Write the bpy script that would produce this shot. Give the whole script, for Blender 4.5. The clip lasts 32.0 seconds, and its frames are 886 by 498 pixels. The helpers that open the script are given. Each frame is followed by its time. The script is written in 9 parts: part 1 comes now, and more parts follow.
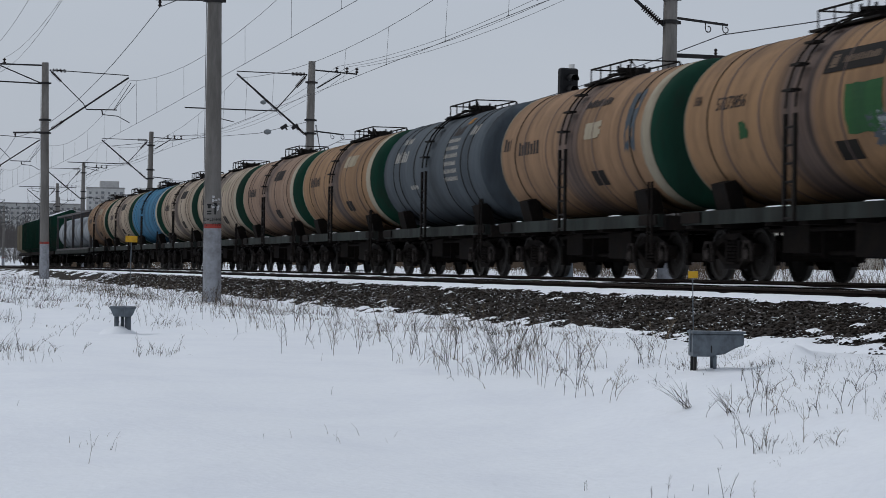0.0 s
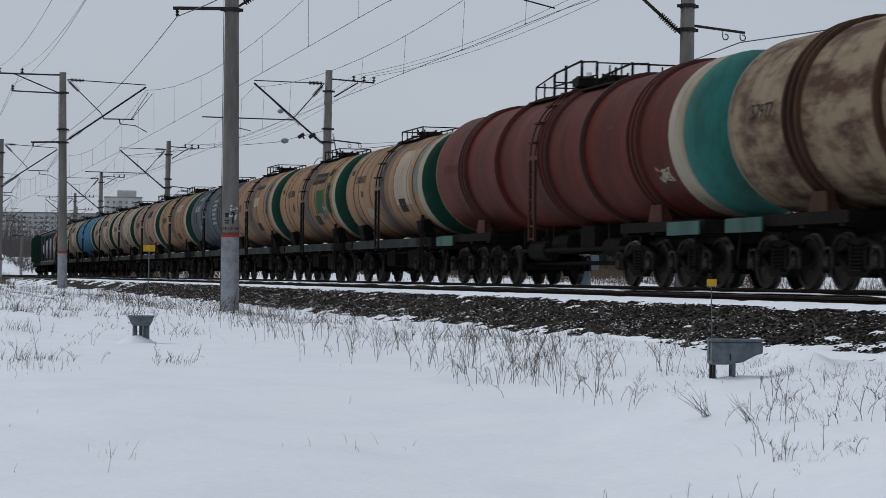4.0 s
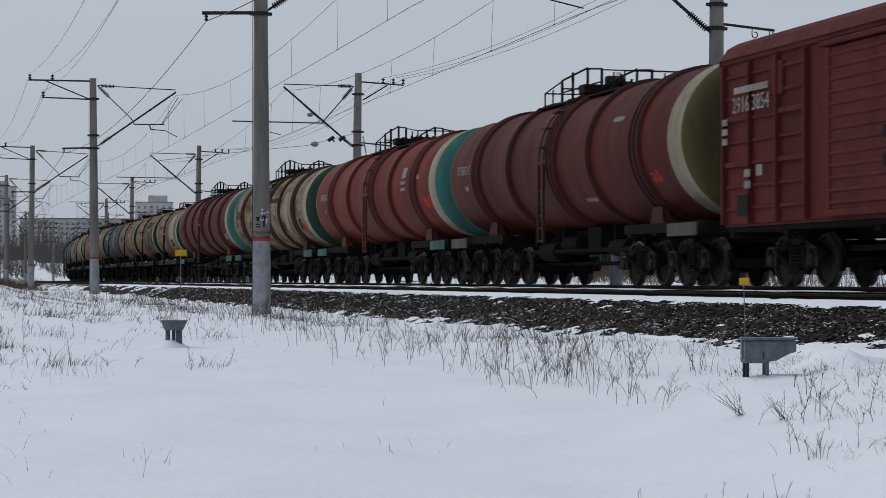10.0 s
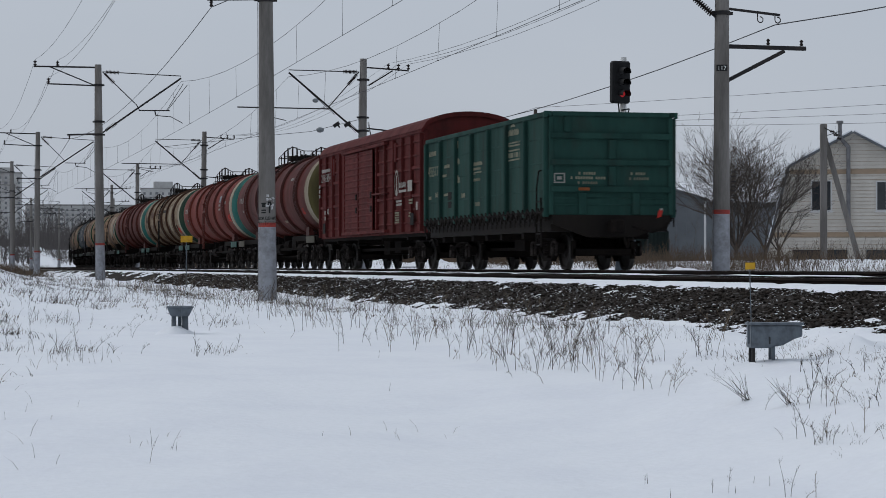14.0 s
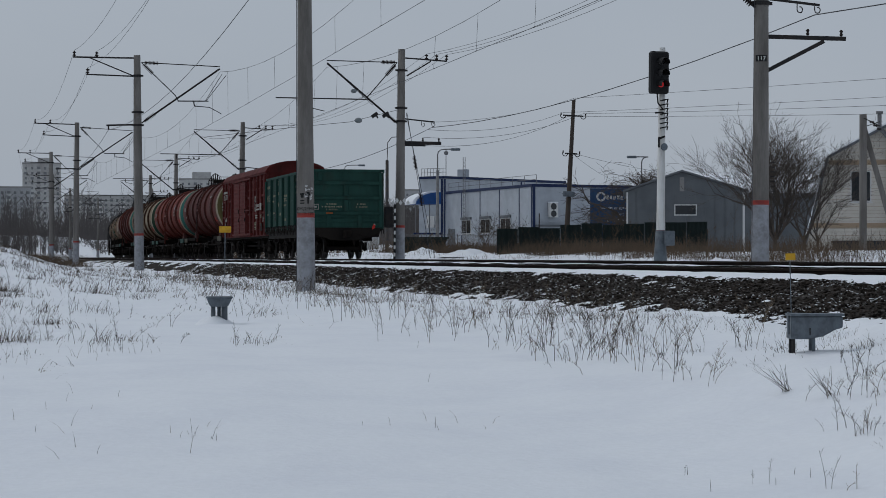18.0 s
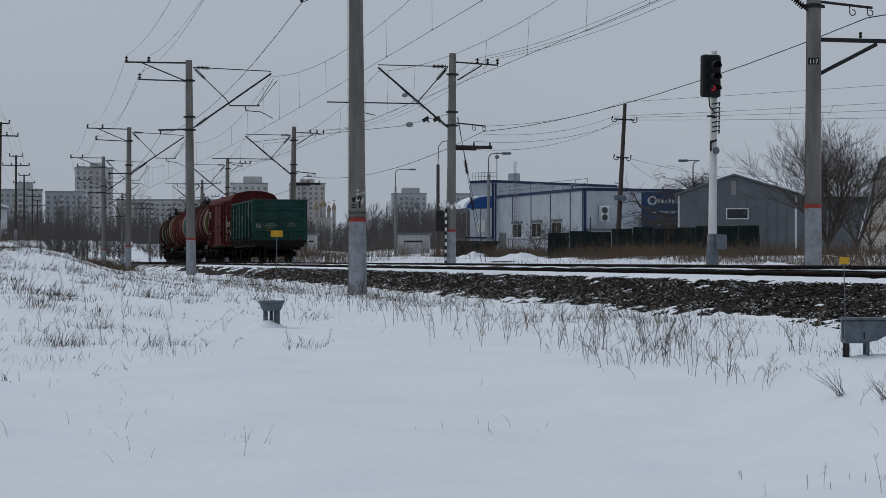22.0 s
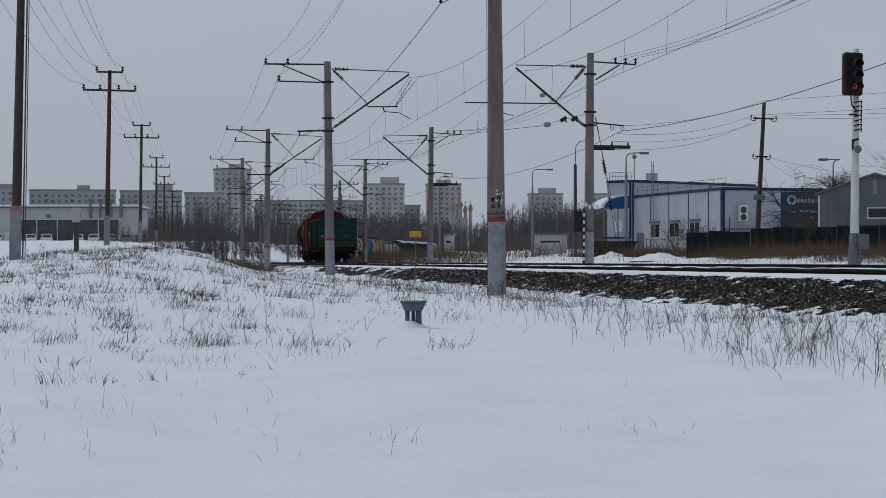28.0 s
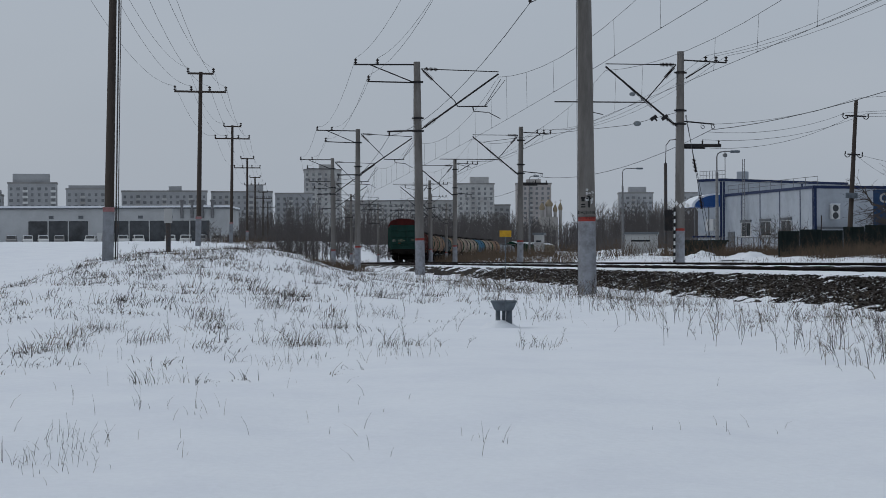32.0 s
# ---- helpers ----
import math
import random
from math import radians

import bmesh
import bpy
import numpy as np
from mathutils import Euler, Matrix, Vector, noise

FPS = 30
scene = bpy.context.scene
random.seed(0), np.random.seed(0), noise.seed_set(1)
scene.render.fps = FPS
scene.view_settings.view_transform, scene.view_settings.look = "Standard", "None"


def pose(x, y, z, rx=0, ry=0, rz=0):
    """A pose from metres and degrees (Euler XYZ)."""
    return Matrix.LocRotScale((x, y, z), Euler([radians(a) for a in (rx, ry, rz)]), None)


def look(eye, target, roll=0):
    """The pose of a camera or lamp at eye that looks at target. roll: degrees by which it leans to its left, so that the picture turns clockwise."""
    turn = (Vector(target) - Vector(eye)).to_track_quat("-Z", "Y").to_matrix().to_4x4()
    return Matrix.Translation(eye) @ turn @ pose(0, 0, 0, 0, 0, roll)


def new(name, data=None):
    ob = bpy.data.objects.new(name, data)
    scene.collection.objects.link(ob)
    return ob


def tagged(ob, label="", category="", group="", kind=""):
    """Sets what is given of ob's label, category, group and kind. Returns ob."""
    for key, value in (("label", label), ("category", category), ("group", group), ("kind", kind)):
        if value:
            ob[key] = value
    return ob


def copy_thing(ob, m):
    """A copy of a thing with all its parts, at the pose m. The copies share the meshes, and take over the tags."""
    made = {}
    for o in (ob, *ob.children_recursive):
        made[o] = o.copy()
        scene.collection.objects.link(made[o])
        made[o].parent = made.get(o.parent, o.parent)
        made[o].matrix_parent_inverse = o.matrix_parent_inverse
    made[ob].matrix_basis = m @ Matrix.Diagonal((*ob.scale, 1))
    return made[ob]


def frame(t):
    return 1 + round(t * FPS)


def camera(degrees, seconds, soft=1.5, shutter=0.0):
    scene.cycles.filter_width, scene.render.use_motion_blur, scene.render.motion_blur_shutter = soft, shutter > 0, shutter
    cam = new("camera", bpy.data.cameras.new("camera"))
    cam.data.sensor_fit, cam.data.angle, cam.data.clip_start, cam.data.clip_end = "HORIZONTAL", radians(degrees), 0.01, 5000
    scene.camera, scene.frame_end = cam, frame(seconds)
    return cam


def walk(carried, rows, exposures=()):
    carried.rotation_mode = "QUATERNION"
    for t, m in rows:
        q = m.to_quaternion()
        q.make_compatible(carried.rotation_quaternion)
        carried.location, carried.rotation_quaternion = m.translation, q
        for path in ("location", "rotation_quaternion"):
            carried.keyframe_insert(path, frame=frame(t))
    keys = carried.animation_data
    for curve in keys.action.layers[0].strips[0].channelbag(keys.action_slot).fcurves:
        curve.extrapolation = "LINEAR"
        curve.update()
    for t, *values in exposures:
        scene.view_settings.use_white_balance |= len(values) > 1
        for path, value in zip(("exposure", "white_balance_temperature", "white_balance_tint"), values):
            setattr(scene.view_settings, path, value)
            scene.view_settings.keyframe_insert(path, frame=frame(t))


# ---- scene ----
FOV = math.degrees(2 * math.atan(784 / 3900))
cam = camera(FOV, 32.0, soft=0.6, shutter=0.35)

# seconds, x, y, heading, pitch, lean of the hand-held camera, 0.1 m above the rail heads
PATH = [
    (0.0, 0.044, -0.010, -14.997, 0.569, 0.862),
    (0.5, 0.042, -0.009, -15.020, 0.574, 0.858),
    (1.0, 0.037, -0.008, -15.013, 0.582, 0.853),
    (1.5, 0.036, -0.008, -14.967, 0.586, 0.850),
    (2.0, 0.033, -0.007, -14.907, 0.612, 0.841),
    (2.5, 0.032, -0.007, -14.825, 0.654, 0.827),
    (3.0, 0.034, -0.008, -14.727, 0.701, 0.797),
    (3.5, 0.035, -0.008, -14.634, 0.733, 0.749),
    (5.5, 0.029, -0.006, -14.260, 0.975, 0.670),
    (6.0, 0.030, -0.007, -14.137, 1.010, 0.575),
    (6.5, 0.032, -0.007, -14.037, 1.028, 0.476),
    (7.0, 0.032, -0.007, -13.952, 1.002, 0.380),
    (7.5, 0.031, -0.007, -13.893, 0.980, 0.298),
    (8.0, 0.028, -0.006, -13.840, 0.948, 0.232),
    (8.5, 0.026, -0.006, -13.790, 0.906, 0.185),
    (9.0, 0.029, -0.006, -13.750, 0.877, 0.155),
    (9.5, 0.031, -0.007, -13.742, 0.843, 0.130),
    (10.0, 0.028, -0.006, -13.736, 0.820, 0.112),
    (10.5, 0.025, -0.006, -13.749, 0.806, 0.099),
    (11.0, 0.027, -0.006, -13.772, 0.786, 0.100),
    (11.5, 0.024, -0.005, -13.793, 0.754, 0.093),
    (12.0, 0.024, -0.005, -13.764, 0.702, 0.083),
    (12.5, 0.024, -0.005, -13.727, 0.636, 0.063),
    (13.0, 0.024, -0.005, -13.683, 0.552, 0.037),
    (13.5, 0.025, -0.006, -13.628, 0.491, 0.008),
    (15.5, 0.019, -0.004, -13.385, 0.333, -0.038),
    (16.0, 0.016, -0.004, -13.204, 0.300, -0.060),
    (16.5, 0.015, -0.003, -13.013, 0.264, -0.068),
    (17.0, 0.014, -0.003, -12.851, 0.230, -0.050),
    (17.5, 0.013, -0.003, -12.715, 0.211, -0.010),
    (18.0, 0.010, -0.002, -12.610, 0.197, 0.042),
    (18.5, 0.003, -0.001, -12.514, 0.211, 0.097),
    (19.0, 0.000, -0.000, -12.407, 0.229, 0.150),
    (19.5, -0.001, 0.000, -12.296, 0.265, 0.177),
    (20.0, -0.006, 0.001, -12.197, 0.303, 0.171),
    (20.5, -0.008, 0.002, -12.087, 0.328, 0.137),
    (21.0, -0.010, 0.002, -11.758, 0.328, 0.099),
    (21.5, -0.008, 0.002, -11.516, 0.321, 0.053),
    (22.0, -0.006, 0.001, -11.290, 0.302, -0.002),
    (22.5, -0.011, 0.002, -11.087, 0.273, -0.056),
    (23.0, -0.016, 0.004, -10.796, 0.251, -0.098),
    (23.5, -0.018, 0.004, -10.429, 0.218, -0.124),
    (24.0, -0.028, 0.006, -9.912, 0.191, -0.127),
    (24.5, -0.035, 0.008, -9.627, 0.166, -0.118),
    (25.0, -0.038, 0.008, -9.365, 0.164, -0.110),
    (25.5, -0.049, 0.011, -9.094, 0.166, -0.096),
    (27.5, -0.064, 0.014, -8.023, 0.266, -0.084),
    (28.0, -0.077, 0.017, -7.747, 0.310, -0.072),
    (28.5, -0.085, 0.019, -7.485, 0.359, -0.068),
    (29.0, -0.086, 0.019, -7.130, 0.404, -0.075),
    (29.5, -0.083, 0.018, -6.762, 0.452, -0.098),
    (30.0, -0.082, 0.018, -6.471, 0.489, -0.131),
    (30.5, -0.084, 0.018, -6.148, 0.487, -0.169),
    (31.0, -0.081, 0.018, -5.825, 0.453, -0.200),
    (31.5, -0.081, 0.018, -5.576, 0.383, -0.224),
    (32.0, -0.083, 0.018, -5.409, 0.308, -0.242),
]
walk(cam, [(t, pose(x, y, 0.10, 90 + p, -r, h)) for t, x, y, h, p, r in PATH],
     exposures=[(0.0, 0.02, 6500, 10), (13.5, 0.02, 6500, 10), (15.8, -0.12, 6420, 9), (16.5, -0.24, 6400, 8.5), (17.2, -0.36, 6380, 8.5), (18.2, -0.27, 6380, 8.5), (19.5, -0.23, 6380, 8.5), (32.0, -0.22, 6380, 8.5)])

# ---- light: an overcast winter sky ----
world = bpy.data.worlds.new("overcast")
scene.world = world
world.use_nodes = True
wn = world.node_tree
wn.nodes.clear()
w_out = wn.nodes.new("ShaderNodeOutputWorld")
w_sum = wn.nodes.new("ShaderNodeAddShader")
w_sky = wn.nodes.new("ShaderNodeBackground")
w_cloud = wn.nodes.new("ShaderNodeBackground")
sky = wn.nodes.new("ShaderNodeTexSky")
sky.sky_type, sky.sun_disc = "NISHITA", False
sky.sun_elevation, sky.sun_rotation = radians(43), radians(-56)
sky.air_density, sky.dust_density = 1.0, 4.0
wn.links.new(sky.outputs[0], w_sky.inputs[0])
w_sky.inputs[1].default_value = 0.012
# the cloud deck: an even grey with soft, hardly visible banks
w_tc = wn.nodes.new("ShaderNodeTexCoord")
w_map = wn.nodes.new("ShaderNodeMapping")
w_map.inputs["Scale"].default_value = (1.0, 1.0, 3.5)
w_noise = wn.nodes.new("ShaderNodeTexNoise")
w_noise.inputs["Scale"].default_value, w_noise.inputs["Detail"].default_value = 2.2, 5
w_ramp = wn.nodes.new("ShaderNodeValToRGB")
w_ramp.color_ramp.elements[0].position, w_ramp.color_ramp.elements[1].position = 0.3, 0.72
w_ramp.color_ramp.elements[0].color = (0.49, 0.545, 0.63, 1)
w_ramp.color_ramp.elements[1].color = (0.55, 0.60, 0.68, 1)
wn.links.new(w_tc.outputs["Generated"], w_map.inputs[0])
wn.links.new(w_map.outputs[0], w_noise.inputs["Vector"])
wn.links.new(w_noise.outputs["Fac"], w_ramp.inputs[0])
wn.links.new(w_ramp.outputs[0], w_cloud.inputs[0])
w_cloud.inputs[1].default_value = 0.80
wn.links.new(w_sky.outputs[0], w_sum.inputs[0])
wn.links.new(w_cloud.outputs[0], w_sum.inputs[1])
wn.links.new(w_sum.outputs[0], w_out.inputs[0])

sun = new("sun", bpy.data.lights.new("sun", "SUN"))
sun.data.energy, sun.data.angle, sun.data.color = 0.8, radians(30), (0.95, 0.98, 1.0)
sun.matrix_world = look((0, 0, 0), (0.5, -0.5, -0.9))


# ---- helpers of this scene ----
def part(name, bm, material, parent=None, label="", smooth=False):
    me = bpy.data.meshes.new(name)
    bm.to_mesh(me)
    bm.free()
    if smooth:
        me.polygons.foreach_set("use_smooth", [True] * len(me.polygons))
    me.materials.append(material)
    ob = new(name, me)
    if parent:
        ob.parent = parent
    if label:
        ob["label"] = label
    return ob


def again(name, me, parent=None, at=None, material=None, label=""):
    """One more object on a mesh that exists."""
    ob = new(name, me)
    if parent:
        ob.parent = parent
    if at is not None:
        ob.matrix_basis = at
    if material:
        ob.material_slots[0].link = "OBJECT"
        ob.material_slots[0].material = material
    if label:
        ob["label"] = label
    return ob


def mesh_of(name, bm, material, smooth=False):
    me = bpy.data.meshes.new(name)
    bm.to_mesh(me)
    bm.free()
    if smooth:
        me.polygons.foreach_set("use_smooth", [True] * len(me.polygons))
    me.materials.append(material)
    return me


def empty(name, m=None, label="", category="", group="", kind=""):
    ob = new(name)
    ob.empty_display_size = 0.3
    if m is not None:
        ob.matrix_basis = m
    return tagged(ob, label, category, group, kind)


def box(bm, x0, x1, y0, y1, z0, z1, m=None, bevel=0.0):
    """A block between two corners, with bevelled edges if asked."""
    b = bmesh.new() if bevel else bm
    vs = [b.verts.new((x, y, z)) for x in (x0, x1) for y in (y0, y1) for z in (z0, z1)]
    for f in ((0, 1, 3, 2), (4, 6, 7, 5), (0, 4, 5, 1), (2, 3, 7, 6), (0, 2, 6, 4), (1, 5, 7, 3)):
        b.faces.new([vs[i] for i in f])
    if bevel:
        bmesh.ops.bevel(b, geom=b.edges[:], offset=bevel, segments=1, affect="EDGES")
        vs = add_to(bm, b)
    if m is not None:
        for v in vs:
            v.co = m @ v.co
    return vs


def add_to(bm, b):
    """Moves the geometry of b into bm."""
    made = {v: bm.verts.new(v.co) for v in b.verts}
    for f in b.faces:
        bm.faces.new([made[v] for v in f.verts])
    b.free()
    return list(made.values())


def rod(bm, p, q, r, r2=None, seg=8, caps=True):
    """A round bar from p to q."""
    p, q = Vector(p), Vector(q)
    r2 = r if r2 is None else r2
    d = (q - p)
    if d.length < 1e-6:
        return
    turn = d.to_track_quat("Z", "Y").to_matrix()
    a, b = [], []
    for i in range(seg):
        w = 2 * math.pi * i / seg
        c = turn @ Vector((math.cos(w), math.sin(w), 0))
        a.append(bm.verts.new(p + c * r))
        b.append(bm.verts.new(q + c * r2))
    for i in range(seg):
        j = (i + 1) % seg
        bm.faces.new((a[i], a[j], b[j], b[i]))
    if caps:
        bm.faces.new(a[::-1])
        bm.faces.new(b)


def bar(bm, p, q, w, h):
    """A square bar from p to q, w wide and h high."""
    p, q = Vector(p), Vector(q)
    d = q - p
    turn = d.to_track_quat("Y", "Z").to_matrix().to_4x4()
    box(bm, -w / 2, w / 2, 0, d.length, -h / 2, h / 2, Matrix.Translation(p) @ turn)


def lathe(bm, profile, axis="y", seg=40, centre=(0, 0, 0), close=True):
    """Turns a profile of (along, radius) about an axis."""
    rings = []
    cx, cy, cz = centre
    for u, r in profile:
        ring = []
        for i in range(seg):
            w = 2 * math.pi * i / seg
            c, s = math.cos(w) * r, math.sin(w) * r
            ring.append(bm.verts.new({"y": (cx + c, cy + u, cz + s), "z": (cx + c, cy + s, cz + u), "x": (cx + u, cy + c, cz + s)}[axis]))
        rings.append(ring)
    for a, b in zip(rings, rings[1:]):
        for i in range(seg):
            j = (i + 1) % seg
            bm.faces.new((a[i], b[i], b[j], a[j]) if axis == "y" else (a[i], a[j], b[j], b[i]))
    if close:
        for ring in (rings[0], rings[-1]):
            try:
                bm.faces.new(ring)
            except ValueError:
                pass
    return rings


def tube(name, points, r, material, parent=None):
    """A wire or pipe along points."""
    cu = bpy.data.curves.new(name, "CURVE")
    cu.dimensions, cu.bevel_depth, cu.bevel_resolution, cu.use_fill_caps = "3D", r, 0, True
    sp = cu.splines.new("POLY")
    sp.points.add(len(points) - 1)
    for pt, c in zip(sp.points, points):
        pt.co = (*c, 1)
    cu.materials.append(material)
    ob = new(name, cu)
    if parent:
        ob.parent = parent
    return ob


def letters(text, size, mat, name="lettering", align="CENTER"):
    """Letters as a flat mesh in the xz plane, facing -y, about 2 mm thick."""
    cu = bpy.data.curves.new(name, "FONT")
    cu.body, cu.size, cu.align_x, cu.extrude, cu.resolution_u = text, size, align, 0.002, 2
    tmp = bpy.data.objects.new(name, cu)
    me = bpy.data.meshes.new_from_object(tmp)
    bpy.data.objects.remove(tmp)
    bpy.data.curves.remove(cu)
    me.transform(pose(0, 0, 0, 90))
    me.materials.clear()
    me.materials.append(mat)
    me.name = name
    return me


# ---- materials ----
def material(name, colour, rough=0.7, metal=0.0, vary=0.25, scale=3.0, grain=40.0, bump=0.15, second=None, amount=0.4, spec=0.18,
             streak=False, contrast=0.12):
    """A surface with variation at two scales: broad stains towards a second colour, and fine grain with relief."""
    m = bpy.data.materials.new(name)
    m.use_nodes = True
    n, link = m.node_tree.nodes, m.node_tree.links.new
    bsdf = n["Principled BSDF"]
    tc = n.new("ShaderNodeTexCoord")
    mp = n.new("ShaderNodeMapping")
    if streak:
        mp.inputs["Scale"].default_value = (1.0, 1.0, 0.18)
    link(tc.outputs["Object"], mp.inputs[0])
    info = n.new("ShaderNodeObjectInfo")
    shift = n.new("ShaderNodeVectorMath")
    shift.operation = "SCALE"
    shift.inputs[0].default_value = (37.0, 53.0, 71.0)
    link(info.outputs["Random"], shift.inputs["Scale"])
    link(shift.outputs[0], mp.inputs["Location"])
    big, fine = n.new("ShaderNodeTexNoise"), n.new("ShaderNodeTexNoise")
    big.inputs["Scale"].default_value, big.inputs["Detail"].default_value, big.inputs["Roughness"].default_value = scale, 6, 0.62
    fine.inputs["Scale"].default_value, fine.inputs["Detail"].default_value = grain, 4
    link(mp.outputs[0], big.inputs["Vector"])
    link(mp.outputs[0], fine.inputs["Vector"])
    ramp = n.new("ShaderNodeValToRGB")
    lo = 0.5 + (0.5 - amount) * 0.35
    ramp.color_ramp.elements[0].position, ramp.color_ramp.elements[1].position = max(lo - contrast, 0), min(lo + contrast, 1)
    link(big.outputs["Fac"], ramp.inputs[0])
    mix = n.new("ShaderNodeMix")
    mix.data_type = "RGBA"
    second = second or tuple(c * (1 - vary) for c in colour)
    mix.inputs["A"].default_value, mix.inputs["B"].default_value = (*colour, 1), (*second, 1)
    link(ramp.outputs[0], mix.inputs["Factor"])
    hsv = n.new("ShaderNodeHueSaturation")
    rng = n.new("ShaderNodeMapRange")
    rng.inputs["To Min"].default_value, rng.inputs["To Max"].default_value = 1 - vary * 0.7, 1 + vary * 0.7
    link(fine.outputs["Fac"], rng.inputs["Value"])
    link(rng.outputs[0], hsv.inputs["Value"])
    link(mix.outputs["Result"], hsv.inputs["Color"])
    link(hsv.outputs[0], bsdf.inputs["Base Color"])
    bsdf.inputs["Metallic"].default_value = metal
    bsdf.inputs["Specular IOR Level"].default_value = spec
    rr = n.new("ShaderNodeMapRange")
    rr.inputs["To Min"].default_value, rr.inputs["To Max"].default_value = max(rough - 0.12, 0.05), min(rough + 0.12, 1)
    link(big.outputs["Fac"], rr.inputs["Value"])
    link(rr.outputs[0], bsdf.inputs["Roughness"])
    if bump:
        bp = n.new("ShaderNodeBump")
        bp.inputs["Strength"].default_value, bp.inputs["Distance"].default_value = bump, 0.02
        link(fine.outputs["Fac"], bp.inputs["Height"])
        link(bp.outputs[0], bsdf.inputs["Normal"])
    return m


M_SNOW = material("snow", (0.80, 0.82, 0.85), 0.75, vary=0.06, scale=0.9, grain=14.0, bump=0.45, second=(0.76, 0.78, 0.82), spec=0.2)
M_CONCRETE = material("pole_concrete", (0.19, 0.178, 0.166), 0.9, vary=0.3, scale=2.2, grain=30, second=(0.115, 0.106, 0.097), streak=True)
M_BLACK = material("blackened_steel", (0.02, 0.02, 0.022), 0.65, vary=0.3, scale=3, grain=20, second=(0.035, 0.03, 0.028))
M_STEEL = material("dark_steel", (0.05, 0.05, 0.055), 0.6, vary=0.3, scale=3, grain=20, second=(0.07, 0.055, 0.045))
M_WIRE = material("wire_metal", (0.06, 0.06, 0.065), 0.6, vary=0.1, bump=0)
M_INSUL = material("insulator_glaze", (0.02, 0.014, 0.013), 0.45, vary=0.2, bump=0, spec=0.2)
M_RAIL = material("rusty_rail", (0.021, 0.0155, 0.013), 0.85, vary=0.35, scale=2, grain=30, second=(0.013, 0.010, 0.009), spec=0.04)
M_RAILHEAD = material("worn_rail_head", (0.35, 0.34, 0.33), 0.35, metal=0.8, vary=0.15, scale=4)
M_SLEEPER = material("sleeper_concrete", (0.3, 0.29, 0.28), 0.9, vary=0.3, scale=3, second=(0.2, 0.18, 0.16))
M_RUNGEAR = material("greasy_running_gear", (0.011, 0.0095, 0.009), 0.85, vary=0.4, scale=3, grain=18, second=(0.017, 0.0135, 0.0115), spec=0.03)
M_TREAD = material("worn_tread", (0.11, 0.105, 0.10), 0.4, metal=0.6, vary=0.2, scale=6, second=(0.09, 0.085, 0.08))
M_WHEEL = material("wheel_steel", (0.018, 0.0155, 0.014), 0.6, metal=0.2, vary=0.35, scale=5, second=(0.016, 0.014, 0.013), spec=0.06)


# ---- the plan: y runs along the straight track, rail heads at z = 0 ----
X_FAR, X_NEAR = 16.5, 12.4          # axes of the two tracks
DROP = 0.06                         # the near track lies this much lower
CURVE_Y, CURVE_R = 175.0, 1150.0    # where the line begins to bend to the right, and how sharply


def along(s, x_axis):
    """Place and heading (degrees, to the right) at s metres along a track."""
    if s <= CURVE_Y:
        return x_axis, s, 0.0
    a = (s - CURVE_Y) / CURVE_R
    r = CURVE_R - (x_axis - X_FAR)
    return x_axis + r * (1 - math.cos(a)), CURVE_Y + r * math.sin(a), math.degrees(a)


def bend(y):
    """How far the line has moved to the right at y."""
    if y <= CURVE_Y:
        return 0.0
    k = min((y - CURVE_Y) / CURVE_R, 0.98)
    return CURVE_R * (1 - math.sqrt(1 - k * k))


def step(a, b, v):
    k = min(max((v - a) / (b - a), 0.0), 1.0)
    return k * k * (3 - 2 * k)


def ground_z(x, y):
    """Height of the snow: a hollow before the camera, a low bank on the left, slopes that rise with distance."""
    l = x - bend(y) - 0.5 * (X_FAR + X_NEAR)
    z = -1.62 + 0.62 * step(10, 24, y) + 0.26 * step(20, 40, y) + 0.15 * step(40, 100, y)
    # the bank on the left
    wx = 2.7 if x > 0.7 else 8.8
    z += 0.99 * math.exp(-((x - 0.7) / wx) ** 2) * (step(36, 74, y) - 0.9 * step(88, 130, y))
    z += 0.28 * math.exp(-((x + 1.5) / 5.0) ** 2) * step(26, 44, y) * (1 - step(60, 90, y))
    # far left: hollow, then a long rise to the depot
    z -= 0.76 * step(-3.8, -8.2, x) * step(36, 60, y) * (1 - step(75, 125, y))
    rise = min(0.0105 * max(y - 30, 0), 3.6)
    z += (rise - z) * step(-9.5, -14.5, l) * step(80, 115, y)
    # the apron behind the tracks
    right = 0.28 + (0.0018 + 0.0057 * step(22, 36, l)) * min(max(y - 110, 0), 320)
    z += (right - z) * step(6.0, 13.5, l)
    # the formation of the line, with the snow drifted against its toe
    if l < 0:
        toe = -0.64 - 0.09 * max(-4.9 - l, 0)
        z += (max(z, toe) - z) * step(-9.5, -6.0, l)
    k = max(step(-4.55, -4.95, l), step(5.2, 7.2, l))
    z = z * k + min(z, -0.95) * (1 - k)
    far = step(420, 700, math.hypot(x, y))
    z += (3.0 - z) * far * max(step(-7, -20, l), step(7, 20, l))
    n = noise.noise(Vector((x * 0.35, y * 0.2, 0.0))) * 0.10 + noise.noise(Vector((x * 1.3, y * 0.8, 5.0))) * 0.04
    lumpy = step(26, 40, y) * (1 - step(100, 140, y)) * step(7.5, 5.0, x) * step(-9, -5, x) + step(5.2, 6.4, x) * step(9.9, 9.0, x) * step(15, 18, y)
    n += 0.055 * min(lumpy, 1.0) * noise.noise(Vector((x * 2.4, y * 1.6, 8.0)))
    return z + n * (1 - far)


